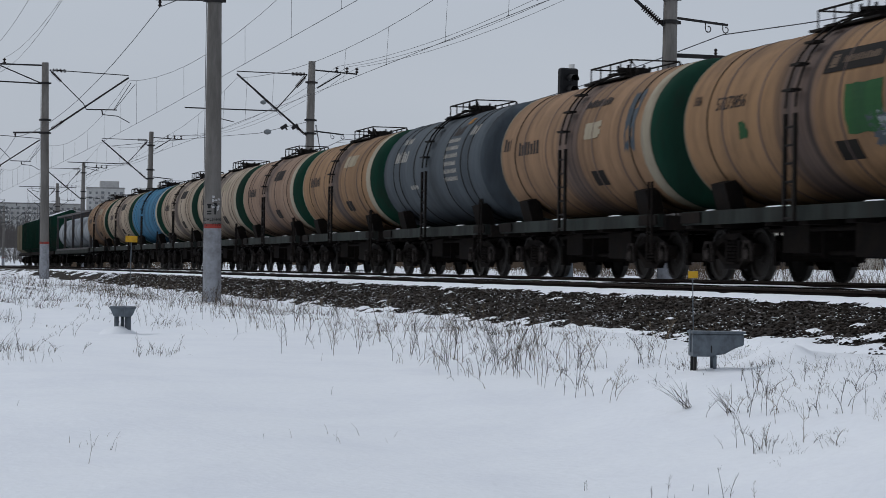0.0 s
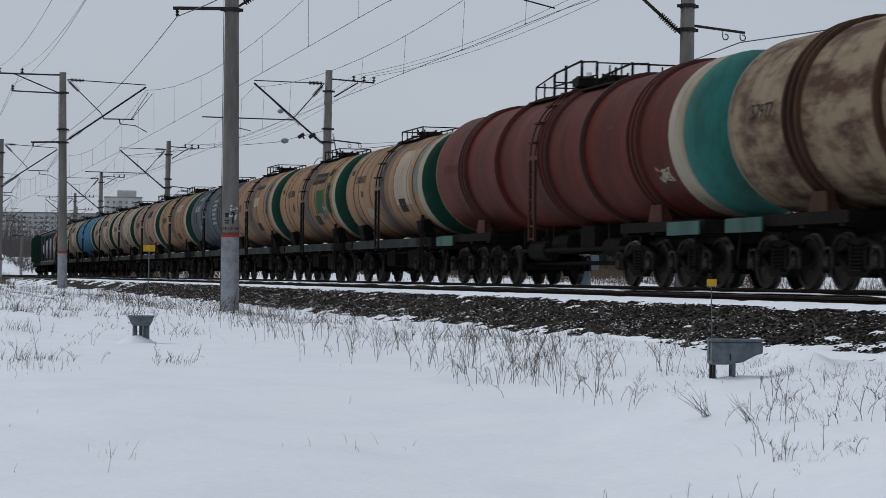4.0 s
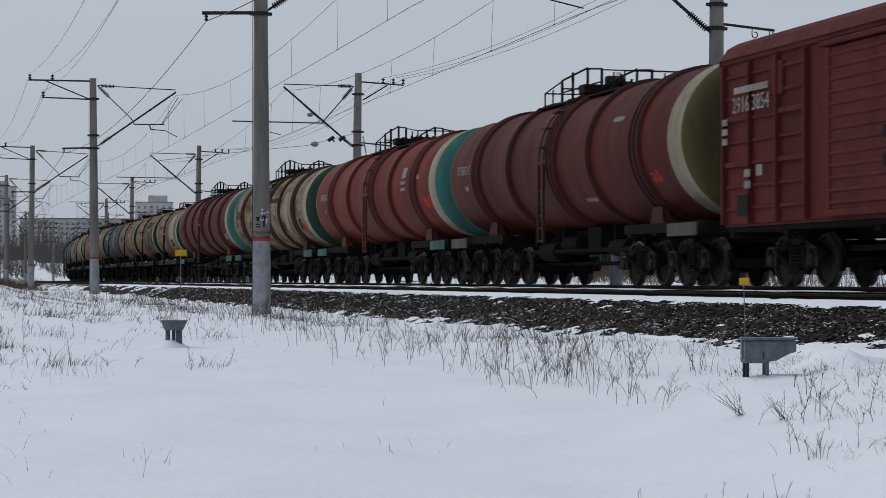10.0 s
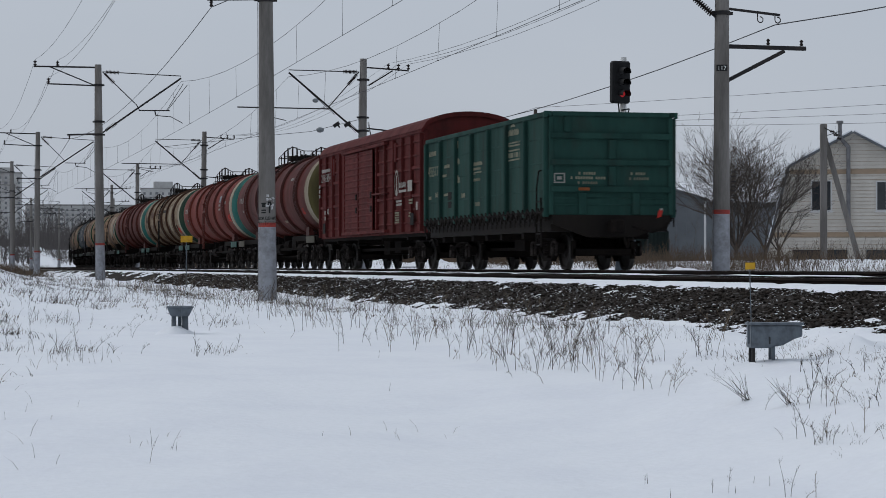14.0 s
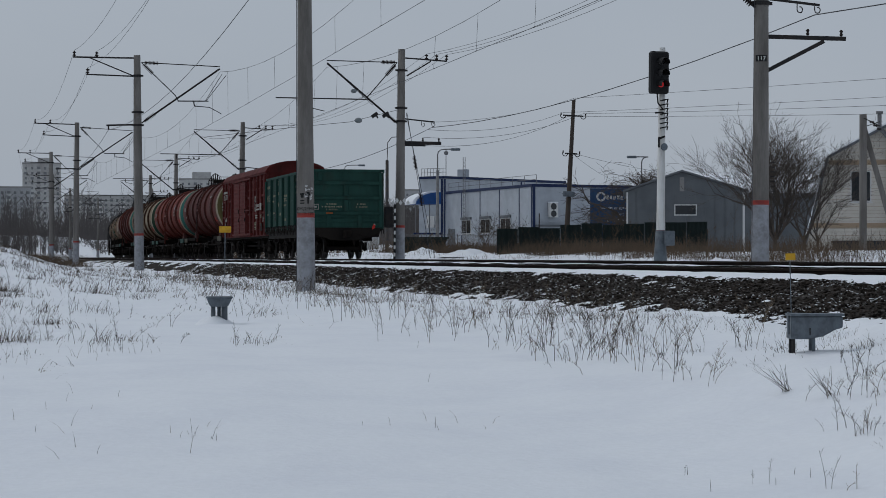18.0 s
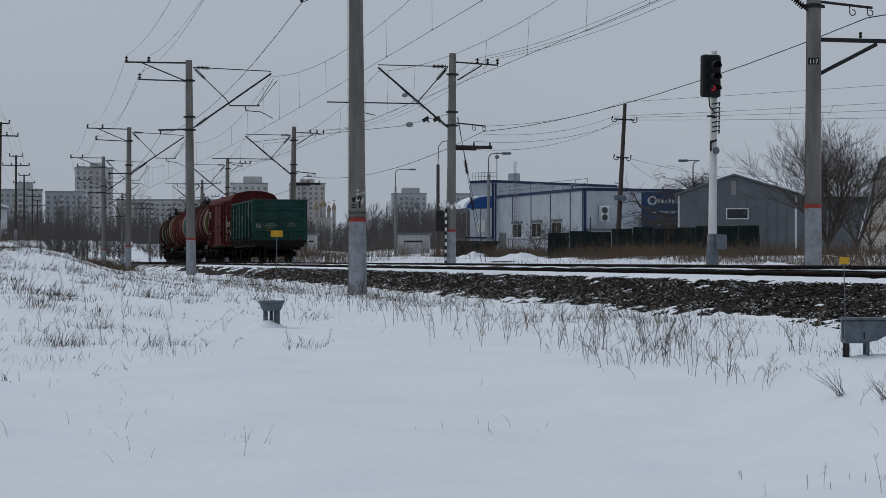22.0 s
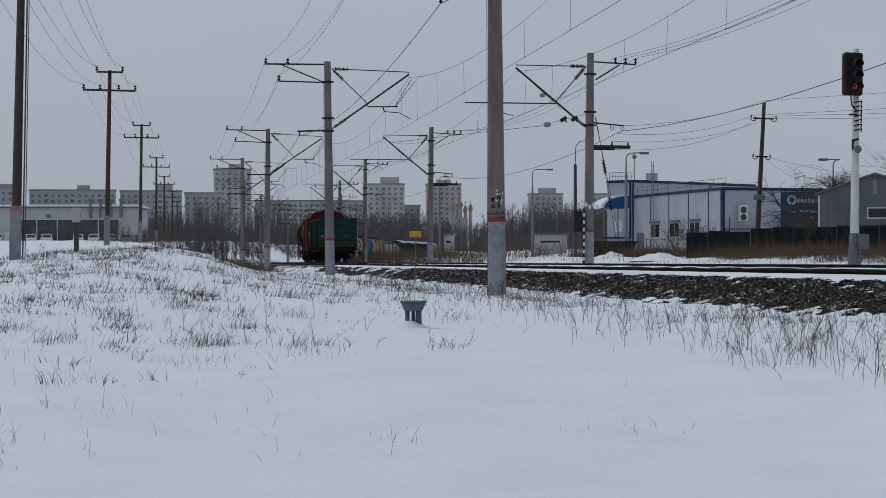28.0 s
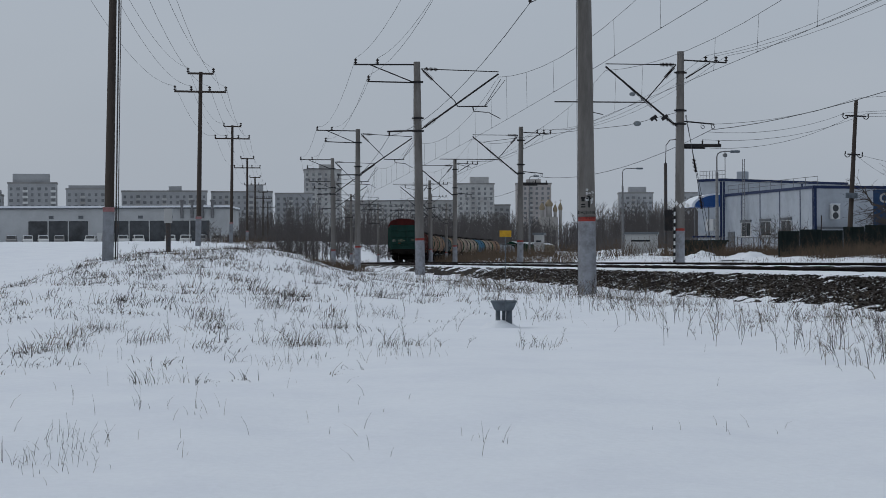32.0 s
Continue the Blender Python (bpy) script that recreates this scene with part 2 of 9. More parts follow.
def lines(dense0, dense1, pitch, low, high, grow=1.22):
    """Grid lines, dense between two values and ever wider outside."""
    v = list(np.arange(dense0, dense1 + 1e-6, pitch))
    d, a = pitch, dense1
    while a < high:
        d *= grow
        a += d
        v.append(a)
    d, a = pitch, dense0
    while a > low:
        d *= grow
        a -= d
        v.insert(0, a)
    return v


def build_ground():
    xs, ys = lines(-14, 22, 0.3, -3500, 3500), lines(8, 110, 0.45, -2500, 4500)
    verts = [(x, y, ground_z(x, y)) for y in ys for x in xs]
    w = len(xs)
    faces = [(j * w + i, j * w + i + 1, (j + 1) * w + i + 1, (j + 1) * w + i) for j in range(len(ys) - 1) for i in range(w - 1)]
    me = bpy.data.meshes.new("ground")
    me.from_pydata(verts, [], faces)
    me.polygons.foreach_set("use_smooth", [True] * len(me.polygons))
    me.materials.append(M_SNOW)
    return tagged(new("ground", me), "undulating snow-covered field with dry grass", "ground", kind="structure")


ground = build_ground()

M_BALLAST = material("crushed_stone", (0.04, 0.035, 0.031), 0.95, vary=0.5, scale=9, grain=45, bump=0.6, second=(0.022, 0.018, 0.016), spec=0.05)


def strip(name, section, y0, y1, x_axis, mat, label="", pitch=6.0, cat="", smooth=False, kind="structure", rough=0.0):
    """A profile (x from the axis, z) drawn along the line."""
    n = max(2, int((y1 - y0) / pitch) + 1)
    verts, faces = [], []
    k = len(section)
    for j in range(n):
        s = y0 + (y1 - y0) * j / (n - 1)
        px, py, h = along(s, x_axis)
        c, sn = math.cos(radians(h)), math.sin(radians(h))
        for dx, dz in section:
            verts.append((px + dx * c, py - dx * sn, dz + (rough * noise.noise(Vector((dx * 3, s * 1.1, 2.0))) if rough else 0)))
    for j in range(n - 1):
        for i in range(k - 1):
            faces.append((j * k + i, j * k + i + 1, (j + 1) * k + i + 1, (j + 1) * k + i))
    me = bpy.data.meshes.new(name)
    me.from_pydata(verts, [], faces)
    me.materials.append(mat)
    if smooth:
        me.polygons.foreach_set("use_smooth", [True] * len(me.polygons))
    return tagged(new(name, me), label, cat, kind=kind)


mid = 0.5 * (X_FAR + X_NEAR)
ballast = strip("ballast_bed", [(-6.0, -1.15), (-5.3, -0.78), (-3.85, -0.30), (-3.5, -0.22), (3.5, -0.22), (3.9, -0.30), (5.4, -0.85), (6.0, -1.2)],
                -60, 900, mid, M_BALLAST, "dark crushed-stone ballast bed with snow patches", pitch=1.5, cat="ballast", rough=0.012)

RAIL = [(-0.075, -0.18), (-0.075, -0.165), (-0.012, -0.14), (-0.012, -0.045), (-0.037, -0.035), (-0.037, -0.004), (-0.03, 0.0), (0.03, 0.0),
        (0.037, -0.004), (0.037, -0.035), (0.012, -0.045), (0.012, -0.14), (0.075, -0.165), (0.075, -0.18)]
for axis_x in (X_NEAR, X_FAR):
    track = empty("railway_track", pose(0, 0, 0), "rusty steel rails on sleepers, partly under snow", "railway track", "tracks of the line", "structure")
    for side in (-0.797, 0.797):
        r = strip("rail", [(side + a, b - (DROP if axis_x == X_NEAR else 0.0)) for a, b in RAIL], -60, 900, axis_x, M_RAIL, pitch=6.0, kind="")
        r.data.materials.append(M_RAILHEAD)
        r.data.polygons.foreach_set("material_index", [1 if k % 13 == 6 else 0 for k in range(len(r.data.polygons))])
        r.parent = track


# ---- rolling stock ----
# a car's space: origin on the rail head below its middle, +y to the front of the train
def paint(name, colour, second, amount=0.4, vary=0.18, scale=0.9, rough=0.7, contrast=0.12, spill=0.0, streaks=0.35, spilt=(0.03, 0.022, 0.018), drip=True, runs=0.0, gloss=0.06):
    """Old paint: faded patches, dirt that has run down in streaks, and cargo spilt round the filling hatch at the middle."""
    m = material(name, colour, rough, vary=vary, scale=scale, grain=14, bump=0.08, second=second, amount=amount, streak=drip, contrast=contrast, spec=gloss)
    n, link = m.node_tree.nodes, m.node_tree.links.new
    bsdf = n["Principled BSDF"]
    base = bsdf.inputs["Base Color"].links[0].from_socket
    tc, info = n["Texture Coordinate"], n["Object Info"]
    sep = n.new("ShaderNodeSeparateXYZ")
    link(tc.outputs["Object"], sep.inputs[0])
    mp = n.new("ShaderNodeMapping")
    mp.inputs["Scale"].default_value = (0.5, 2.4, 0.3)
    link(tc.outputs["Object"], mp.inputs[0])
    off = n.new("ShaderNodeCombineXYZ")
    mul = n.new("ShaderNodeMath")
    mul.operation, mul.inputs[1].default_value = "MULTIPLY", 91.0
    link(info.outputs["Random"], mul.inputs[0])
    link(mul.outputs[0], off.inputs[0])
    link(off.outputs[0], mp.inputs["Location"])
    run = n.new("ShaderNodeTexNoise")
    run.inputs["Scale"].default_value, run.inputs["Detail"].default_value, run.inputs["Roughness"].default_value = 1.6, 7, 0.65
    link(mp.outputs[0], run.inputs["Vector"])
    r1 = n.new("ShaderNodeMapRange")
    r1.inputs["From Min"].default_value, r1.inputs["From Max"].default_value = 0.52, 0.72
    r1.inputs["To Max"].default_value = streaks
    link(run.outputs["Fac"], r1.inputs["Value"])
    fac = r1.outputs[0]
    mix = n.new("ShaderNodeMix")
    mix.data_type = "RGBA"
    mix.inputs["B"].default_value = (0.03, 0.022, 0.018, 1)
    link(base, mix.inputs["A"])
    link(fac, mix.inputs["Factor"])
    out = mix.outputs["Result"]
    if spill:
        ab = n.new("ShaderNodeMath")
        ab.operation = "ABSOLUTE"
        link(sep.outputs["Y"], ab.inputs[0])
        wob = n.new("ShaderNodeMath")
        wob.operation, wob.inputs[1].default_value = "MULTIPLY_ADD", -1.5
        link(run.outputs["Fac"], wob.inputs[0])
        link(ab.outputs[0], wob.inputs[2])
        r2 = n.new("ShaderNodeMapRange")
        r2.inputs["From Min"].default_value, r2.inputs["From Max"].default_value = 0.12, -0.3
        r2.inputs["To Min"].default_value, r2.inputs["To Max"].default_value = 0.0, spill
        link(wob.outputs[0], r2.inputs["Value"])
        over = n.new("ShaderNodeMix")
        over.data_type = "RGBA"
        over.inputs["B"].default_value = (*spilt, 1)
        link(out, over.inputs["A"])
        link(r2.outputs[0], over.inputs["Factor"])
        out = over.outputs["Result"]
    if runs:
        # narrow dark rings where cargo has run down both flanks from the hatch
        ring_map = n.new("ShaderNodeMapping")
        ring_map.inputs["Scale"].default_value = (0.08, 4.2, 0.10)
        link(tc.outputs["Object"], ring_map.inputs[0])
        link(off.outputs[0], ring_map.inputs["Location"])
        ring = n.new("ShaderNodeTexNoise")
        ring.inputs["Scale"].default_value, ring.inputs["Detail"].default_value, ring.inputs["Roughness"].default_value = 1.3, 5, 0.6
        link(ring_map.outputs[0], ring.inputs["Vector"])
        r3 = n.new("ShaderNodeMapRange")
        r3.inputs["From Min"].default_value, r3.inputs["From Max"].default_value = 0.44, 0.66
        link(ring.outputs["Fac"], r3.inputs["Value"])
        away = n.new("ShaderNodeMath")
        away.operation = "ABSOLUTE"
        link(sep.outputs["Y"], away.inputs[0])
        r4 = n.new("ShaderNodeMapRange")
        r4.inputs["From Min"].default_value, r4.inputs["From Max"].default_value = 1.7, 0.5
        r4.inputs["To Max"].default_value = runs
        link(away.outputs[0], r4.inputs["Value"])
        both = n.new("ShaderNodeMath")
        both.operation = "MULTIPLY"
        link(r3.outputs[0], both.inputs[0])
        link(r4.outputs[0], both.inputs[1])
        ringed = n.new("ShaderNodeMix")
        ringed.data_type = "RGBA"
        ringed.inputs["B"].default_value = (0.03, 0.024, 0.024, 1)
        link(out, ringed.inputs["A"])
        link(both.outputs[0], ringed.inputs["Factor"])
        out = ringed.outputs["Result"]
    link(out, bsdf.inputs["Base Color"])
    return m


M_BEIGE = [paint("sand_paint", (0.255, 0.155, 0.09), (0.17, 0.105, 0.062), 0.35, spill=0.75, spilt=(0.11, 0.085, 0.08), streaks=0.5, runs=0.85), paint("pale_sand_paint", (0.33, 0.27, 0.205), (0.22, 0.165, 0.12), 0.4, spill=0.7, spilt=(0.11, 0.085, 0.08), streaks=0.5, runs=0.85),
           paint("ochre_paint", (0.245, 0.145, 0.076), (0.15, 0.092, 0.055), 0.35, spill=0.8, spilt=(0.11, 0.085, 0.08), streaks=0.5, runs=0.85), paint("pinkish_paint", (0.25, 0.17, 0.12), (0.18, 0.112, 0.08), 0.4, spill=0.7, spilt=(0.11, 0.085, 0.08), streaks=0.5, runs=0.85)]
M_GREY = paint("slate_grey_paint", (0.068, 0.082, 0.095), (0.040, 0.049, 0.058), runs=0.4)
M_BLUE = paint("blue_paint", (0.03, 0.14, 0.24), (0.035, 0.075, 0.12))
M_SILVER = paint("silver_paint", (0.30, 0.325, 0.35), (0.14, 0.15, 0.165))
M_RED = paint("orange_red_paint", (0.150, 0.025, 0.016), (0.10, 0.019, 0.013), 0.4, spill=0.35, streaks=0.7, runs=0.55, rough=0.6, gloss=0.06)
M_WINE = paint("dark_red_paint", (0.082, 0.0145, 0.0105), (0.05, 0.0115, 0.009), 0.45, spill=0.3, streaks=0.65, runs=0.5, rough=0.6, gloss=0.06)
M_BRICK = paint("brick_red_paint", (0.10, 0.019, 0.0125), (0.058, 0.0135, 0.010), 0.45, spill=0.3, streaks=0.65, runs=0.5, rough=0.6, gloss=0.06)
M_WORN = paint("worn_cream_paint", (0.22, 0.168, 0.11), (0.068, 0.036, 0.025), 0.42, vary=0.2, scale=1.9, contrast=0.09, spill=0.35, streaks=0.75, drip=False, runs=0.6)
M_WORN.node_tree.nodes["Mapping"].inputs["Scale"].default_value = (1.0, 0.42, 1.0)
M_RUSTHOOP = paint("rust_brown_hoop", (0.032, 0.017, 0.012), (0.07, 0.036, 0.022), 0.5, scale=3.0)
M_TEAL = paint("teal_paint", (0.042, 0.19, 0.165), (0.048, 0.105, 0.092), 0.45, streaks=0.5)
M_GREEN = paint("dark_green_paint", (0.009, 0.042, 0.027), (0.010, 0.026, 0.019), streaks=0.5)
M_MOSS = paint("moss_green_paint", (0.016, 0.05, 0.038), (0.055, 0.052, 0.028), 0.5, scale=0.6, streaks=0.5)
M_OLIVE = paint("olive_paint", (0.085, 0.075, 0.03), (0.055, 0.045, 0.022))
M_CREAM = paint("cream_band_paint", (0.31, 0.28, 0.215), (0.19, 0.155, 0.11))
M_SOOT = paint("oily_black", (0.011, 0.0095, 0.009), (0.018, 0.015, 0.0125))
M_GONDOLA = paint("sea_green_paint", (0.0205, 0.057, 0.047), (0.0125, 0.035, 0.0295), 0.4, scale=1.2, streaks=0.6)
M_BOXCAR = paint("red_oxide_paint", (0.10, 0.0205, 0.019), (0.066, 0.0155, 0.0145), 0.45, scale=1.2, streaks=0.6)
M_SILL = paint("grey_green_sill_paint", (0.025, 0.031, 0.028), (0.012, 0.013, 0.012), 0.5, scale=1.6)
# paler than the running gear: dust, with highlights put into the colour
M_DUSTGLINT = material("road_dust", (0.044, 0.037, 0.034), 0.9, vary=0.5, scale=7, grain=25, second=(0.016, 0.014, 0.013), spec=0.04)
M_WHITE = paint("white_lettering", (0.33, 0.315, 0.29), (0.2, 0.19, 0.17))
M_DARKMARK = paint("dark_lettering", (0.03, 0.026, 0.026), (0.05, 0.04, 0.036))
M_MARKGREEN = paint("faded_lettering", (0.22, 0.21, 0.15), (0.13, 0.135, 0.1))
M_BANNERTEXT = paint("brown_lettering", (0.12, 0.085, 0.06), (0.08, 0.055, 0.04))
M_TAILRED = material("tail_disc_red", (0.45, 0.03, 0.02), 0.5, vary=0.1)
M_RUSTMARK = material("orange_rust", (0.22, 0.07, 0.025), 0.9, vary=0.3)
M_BOARDTEAL = paint("end_board_paint", (0.055, 0.115, 0.10), (0.04, 0.07, 0.062))
M_BOARDGREY = paint("end_board_grey", (0.10, 0.095, 0.075), (0.06, 0.055, 0.045))


def wheelset_mesh():
    bm = bmesh.new()
    for sx in (-1, 1):
        lathe(bm, [(sx * 0.72, 0.10), (sx * 0.73, 0.16), (sx * 0.745, 0.40), (sx * 0.72, 0.42), (sx * 0.72, 0.505), (sx * 0.752, 0.50),
                   (sx * 0.76, 0.475), (sx * 0.85, 0.47), (sx * 0.85, 0.41), (sx * 0.80, 0.39), (sx * 0.79, 0.17), (sx * 0.84, 0.13), (sx * 0.84, 0.09)],
              "x", 24)
    rod(bm, (-1.05, 0, 0), (1.05, 0, 0), 0.08, seg=10)
    for a in range(4):
        box(bm, -0.80, -0.77, 0.2, 0.36, -0.02, 0.02, pose(0, 0, 0, a * 90 + 20))
    me = mesh_of("wheelset", bm, M_WHEEL)
    me.materials.append(M_TREAD)
    for p in me.polygons:
        rim = [math.hypot(me.vertices[i].co.y, me.vertices[i].co.z) for i in p.vertices]
        if min(rim) > 0.465 and len(rim) == 4:
            p.material_index = 1
    return me


ME_WHEELS = wheelset_mesh()


def side_frame_mesh():
    """The cast frame of a freight bogie, with its window, springs and axle boxes."""
    bm = bmesh.new()
    for s in (-1, 1):
        x0, x1 = 0.93 * s - 0.07, 0.93 * s + 0.07
        bar(bm, (0.93 * s, -0.95, 0.62), (0.93 * s, -0.35, 0.80), 0.14, 0.12)
        bar(bm, (0.93 * s, 0.95, 0.62), (0.93 * s, 0.35, 0.80), 0.14, 0.12)
        box(bm, x0, x1, -0.4, 0.4, 0.74, 0.86)
        bar(bm, (0.93 * s, -0.85, 0.58), (0.93 * s, -0.32, 0.30), 0.14, 0.11)
        bar(bm, (0.93 * s, 0.85, 0.58), (0.93 * s, 0.32, 0.30), 0.14, 0.11)
        box(bm, x0, x1, -0.36, 0.36, 0.22, 0.34)
        for y in (-0.28, 0.28):
            box(bm, x0, x1, y - 0.05, y + 0.05, 0.30, 0.78)
        for y in (-0.925, 0.925):
            box(bm, x0 - 0.02, x1 + 0.02, y - 0.17, y + 0.17, 0.44, 0.68, bevel=0.03)
            rod(bm, (1.0 * s, y, 0.475), (1.12 * s, y, 0.475), 0.13, seg=12)
        for y in (-0.13, 0.0, 0.13):
            for k in range(5):
                lathe(bm, [(0.36 + k * 0.07, 0.055), (0.385 + k * 0.07, 0.075), (0.41 + k * 0.07, 0.055)], "z", 8, (0.93 * s, y, 0))
    box(bm, -0.95, 0.95, -0.2, 0.2, 0.62, 0.84)
    for y in (-0.46, 0.46):
        box(bm, -0.9, 0.9, y - 0.05, y + 0.05, 0.42, 0.5)
        for s in (-1, 1):
            box(bm, 0.74 * s - 0.06, 0.74 * s + 0.06, y - 0.04, y + 0.04, 0.3, 0.62)
    box(bm, -0.66, 0.66, -0.34, 0.34, 0.40, 0.64)
    for y in (-1.45, 1.45):
        box(bm, -0.78, 0.78, y - 0.05, y + 0.05, 0.36, 0.52)
        for s in (-1, 1):
            box(bm, 0.76 * s - 0.05, 0.76 * s + 0.05, y - 0.05, y + 0.05, 0.28, 0.72)
    for s in (-0.28, 0.22):
        bar(bm, (s, -1.45, 0.46), (s, 1.45, 0.46), 0.07, 0.1)
        bar(bm, (s, -0.46, 0.46), (s + 0.08, -0.3, 0.95), 0.05, 0.08)
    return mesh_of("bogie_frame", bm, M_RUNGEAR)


ME_BOGIE = side_frame_mesh()


def horn_mesh():
    """The arched guide over an axle box, in a paler grey for dust and painted highlights, and its bearing cap."""
    bm = bmesh.new()
    pts = [(-0.19, 0.36), (-0.19, 0.58), (-0.13, 0.70), (0.13, 0.70), (0.19, 0.58), (0.19, 0.36)]
    for (a, za), (b, zb) in zip(pts, pts[1:]):
        bar(bm, (0, a, za), (0, b, zb), 0.05, 0.045)
    lathe(bm, [(-0.05, 0.0), (-0.05, 0.085), (0.03, 0.10)], "x", 12, (0, 0, 0.475), close=False)
    return mesh_of("axle_guide", bm, M_DUSTGLINT)


def spring_mesh():
    bm = bmesh.new()
    for y in (-0.17, -0.06, 0.06, 0.17):
        for k in range(6):
            lathe(bm, [(0.35 + k * 0.065, 0.045), (0.37 + k * 0.065, 0.062), (0.39 + k * 0.065, 0.045)], "z", 7, (0, y, 0))
    box(bm, -0.07, 0.07, -0.25, 0.25, 0.31, 0.345)
    return mesh_of("spring_pack", bm, M_RUNGEAR)


ME_HORN, ME_SPRING = horn_mesh(), spring_mesh()


def add_bogie(car, y, wheels):
    bg = again("bogie", ME_BOGIE, car, pose(0, y, 0))
    for dy in (-0.925, 0.925):
        w = again("wheelset", ME_WHEELS, bg, pose(0, dy, 0.475))
        wheels.append(w)
        for sx in (-1, 1):
            again("axle_guide", ME_HORN, bg, pose(sx * 1.09, dy, 0, 0, 0, 0 if sx < 0 else 180))
    for sx in (-1, 1):
        again("spring_pack", ME_SPRING, bg, pose(sx * 1.0, 0, 0))
    return bg


def coupler_mesh():
    bm = bmesh.new()
    box(bm, -0.11, 0.11, -0.1, 0.45, 0.94, 1.16, bevel=0.02)
    box(bm, -0.2, 0.16, 0.42, 0.62, 0.88, 1.22, bevel=0.04)
    box(bm, 0.04, 0.17, 0.6, 0.74, 0.92, 1.18, bevel=0.03)
    rod(bm, (-0.3, 0.0, 1.0), (-0.34, 0.35, 0.55), 0.03)
    rod(bm, (-0.34, 0.35, 0.55), (-0.3, 0.6, 0.75), 0.03)
    return mesh_of("coupler", bm, M_RUNGEAR)


ME_COUPLER = coupler_mesh()


def add_couplers(car, half):
    again("coupler", ME_COUPLER, car, pose(0, half - 0.68, 0))
    again("coupler", ME_COUPLER, car, pose(0, -half + 0.68, 0, 0, 0, 180))


def dish(y, r, depth, sgn, n=7):
    """Profile of a dished end that starts at y."""
    return [(y + sgn * depth * math.sin(math.pi / 2 * k / n), r * math.cos(math.pi / 2 * k / n) + (0.02 if k == n else 0)) for k in range(n + 1)]


TANK = {}


def tank_meshes(kind):
    """The meshes that all tank cars of a kind share."""
    if kind in TANK:
        return TANK[kind]
    t = {}
    long = kind == "eight"
    R, half, zc, depth = (1.60, 9.42, 2.97, 0.50) if long else (1.50, 5.08, 2.87, 0.44)
    t["R"], t["half"], t["zc"] = R, half, zc
    band = 0.80 if long else 0.52
    bm = bmesh.new()
    lathe(bm, [(-half + band, R), (half, R)] + dish(half, R, depth, 1)[1:], "y", 48, (0, 0, zc), close=False)
    t["shell"] = mesh_of("tank_shell", bm, M_BEIGE[0], True)
    bm = bmesh.new()
    lathe(bm, [(-half - 0.02, R + 0.004), (-half + band, R + 0.004)], "y", 48, (0, 0, zc), close=False)
    t["band"] = mesh_of("painted_band", bm, M_CREAM, True)
    bm = bmesh.new()
    lathe(bm, dish(-half - 0.02, R, depth, -1), "y", 48, (0, 0, zc), close=False)
    t["end"] = mesh_of("tank_end", bm, M_GREEN, True)
    # the pale rim of the front seam
    bm = bmesh.new()
    lathe(bm, [(half - 0.035, R + 0.003), (half - 0.03, R + 0.012), (half + 0.005, R + 0.012), (half + 0.01, R - 0.002)], "y", 48, (0, 0, zc), close=False)
    t["seam"] = mesh_of("seam_rim", bm, M_CREAM, True)
    # one welded rib, or a group of three hoops
    bm = bmesh.new()
    if long:
        lathe(bm, [(-0.12, R), (-0.10, R + 0.10), (0.04, R + 0.10), (0.10, R)], "y", 48, (0, 0, zc), close=False)
    else:
        lathe(bm, [(-0.035, R), (-0.02, R + 0.014), (0.02, R + 0.014), (0.035, R)], "y", 48, (0, 0, zc), close=False)
    t["rib"] = mesh_of("ring_rib", bm, M_BEIGE[0], True)
    bm = bmesh.new()
    lathe(bm, [(-0.065, R), (-0.045, R + 0.08), (0.03, R + 0.08), (0.05, R)], "y", 48, (0, 0, zc), close=False)
    t["hoop"] = mesh_of("hoop", bm, M_BEIGE[0], True)
    # hatch, walkway and rails on top
    bm = bmesh.new()
    top = zc + R
    rod(bm, (0, 0, top - 0.1), (0, 0, top + 0.16), 0.33, seg=20)
    rod(bm, (0, 0, top + 0.16), (0, 0, top + 0.21), 0.37, seg=20)
    rod(bm, (0, -0.4, top - 0.1), (0, -0.4, top + 0.2), 0.12, seg=12)
    for b in range(6):
        rod(bm, (0.36 * math.cos(b), 0.36 * math.sin(b), top + 0.12), (0.36 * math.cos(b), 0.36 * math.sin(b), top + 0.27), 0.03, seg=6)
    t["hatch"] = mesh_of("hatch", bm, M_SOOT)
    bm = bmesh.new()
    if long:
        for x in (-0.62, 0.62):
            for y, h_ in ((-1.3, 0.5), (-0.2, 0.62), (1.0, 0.62), (1.9, 0.5)):
                rod(bm, (x, y, top - 0.2), (x, y, top + h_), 0.035, seg=6)
            for y, h_ in ((-3.0, 0.3), (-2.2, 0.34), (2.7, 0.34), (3.4, 0.3)):
                rod(bm, (x, y, top - 0.3), (x, y, top + h_), 0.022, seg=6)
            rod(bm, (x, -1.3, top + 0.5), (x, -0.2, top + 0.6), 0.025, seg=6)
            rod(bm, (x, -0.2, top + 0.62), (x, 1.9, top + 0.5), 0.025, seg=6)
            rod(bm, (x, -3.0, top + 0.3), (x, -1.3, top + 0.48), 0.018, seg=6)
            rod(bm, (x, 3.4, top + 0.3), (x, 1.9, top + 0.48), 0.018, seg=6)
            rod(bm, (x, -1.3, top + 0.2), (x, 1.9, top + 0.2), 0.02, seg=6)
            box(bm, x - 0.17, x + 0.17, -3.1, 3.5, top - 0.12, top - 0.08)
        for y in (-3.0, 1.9, 3.4):
            rod(bm, (-0.62, y, top + 0.3), (0.62, y, top + 0.3), 0.02, seg=6)
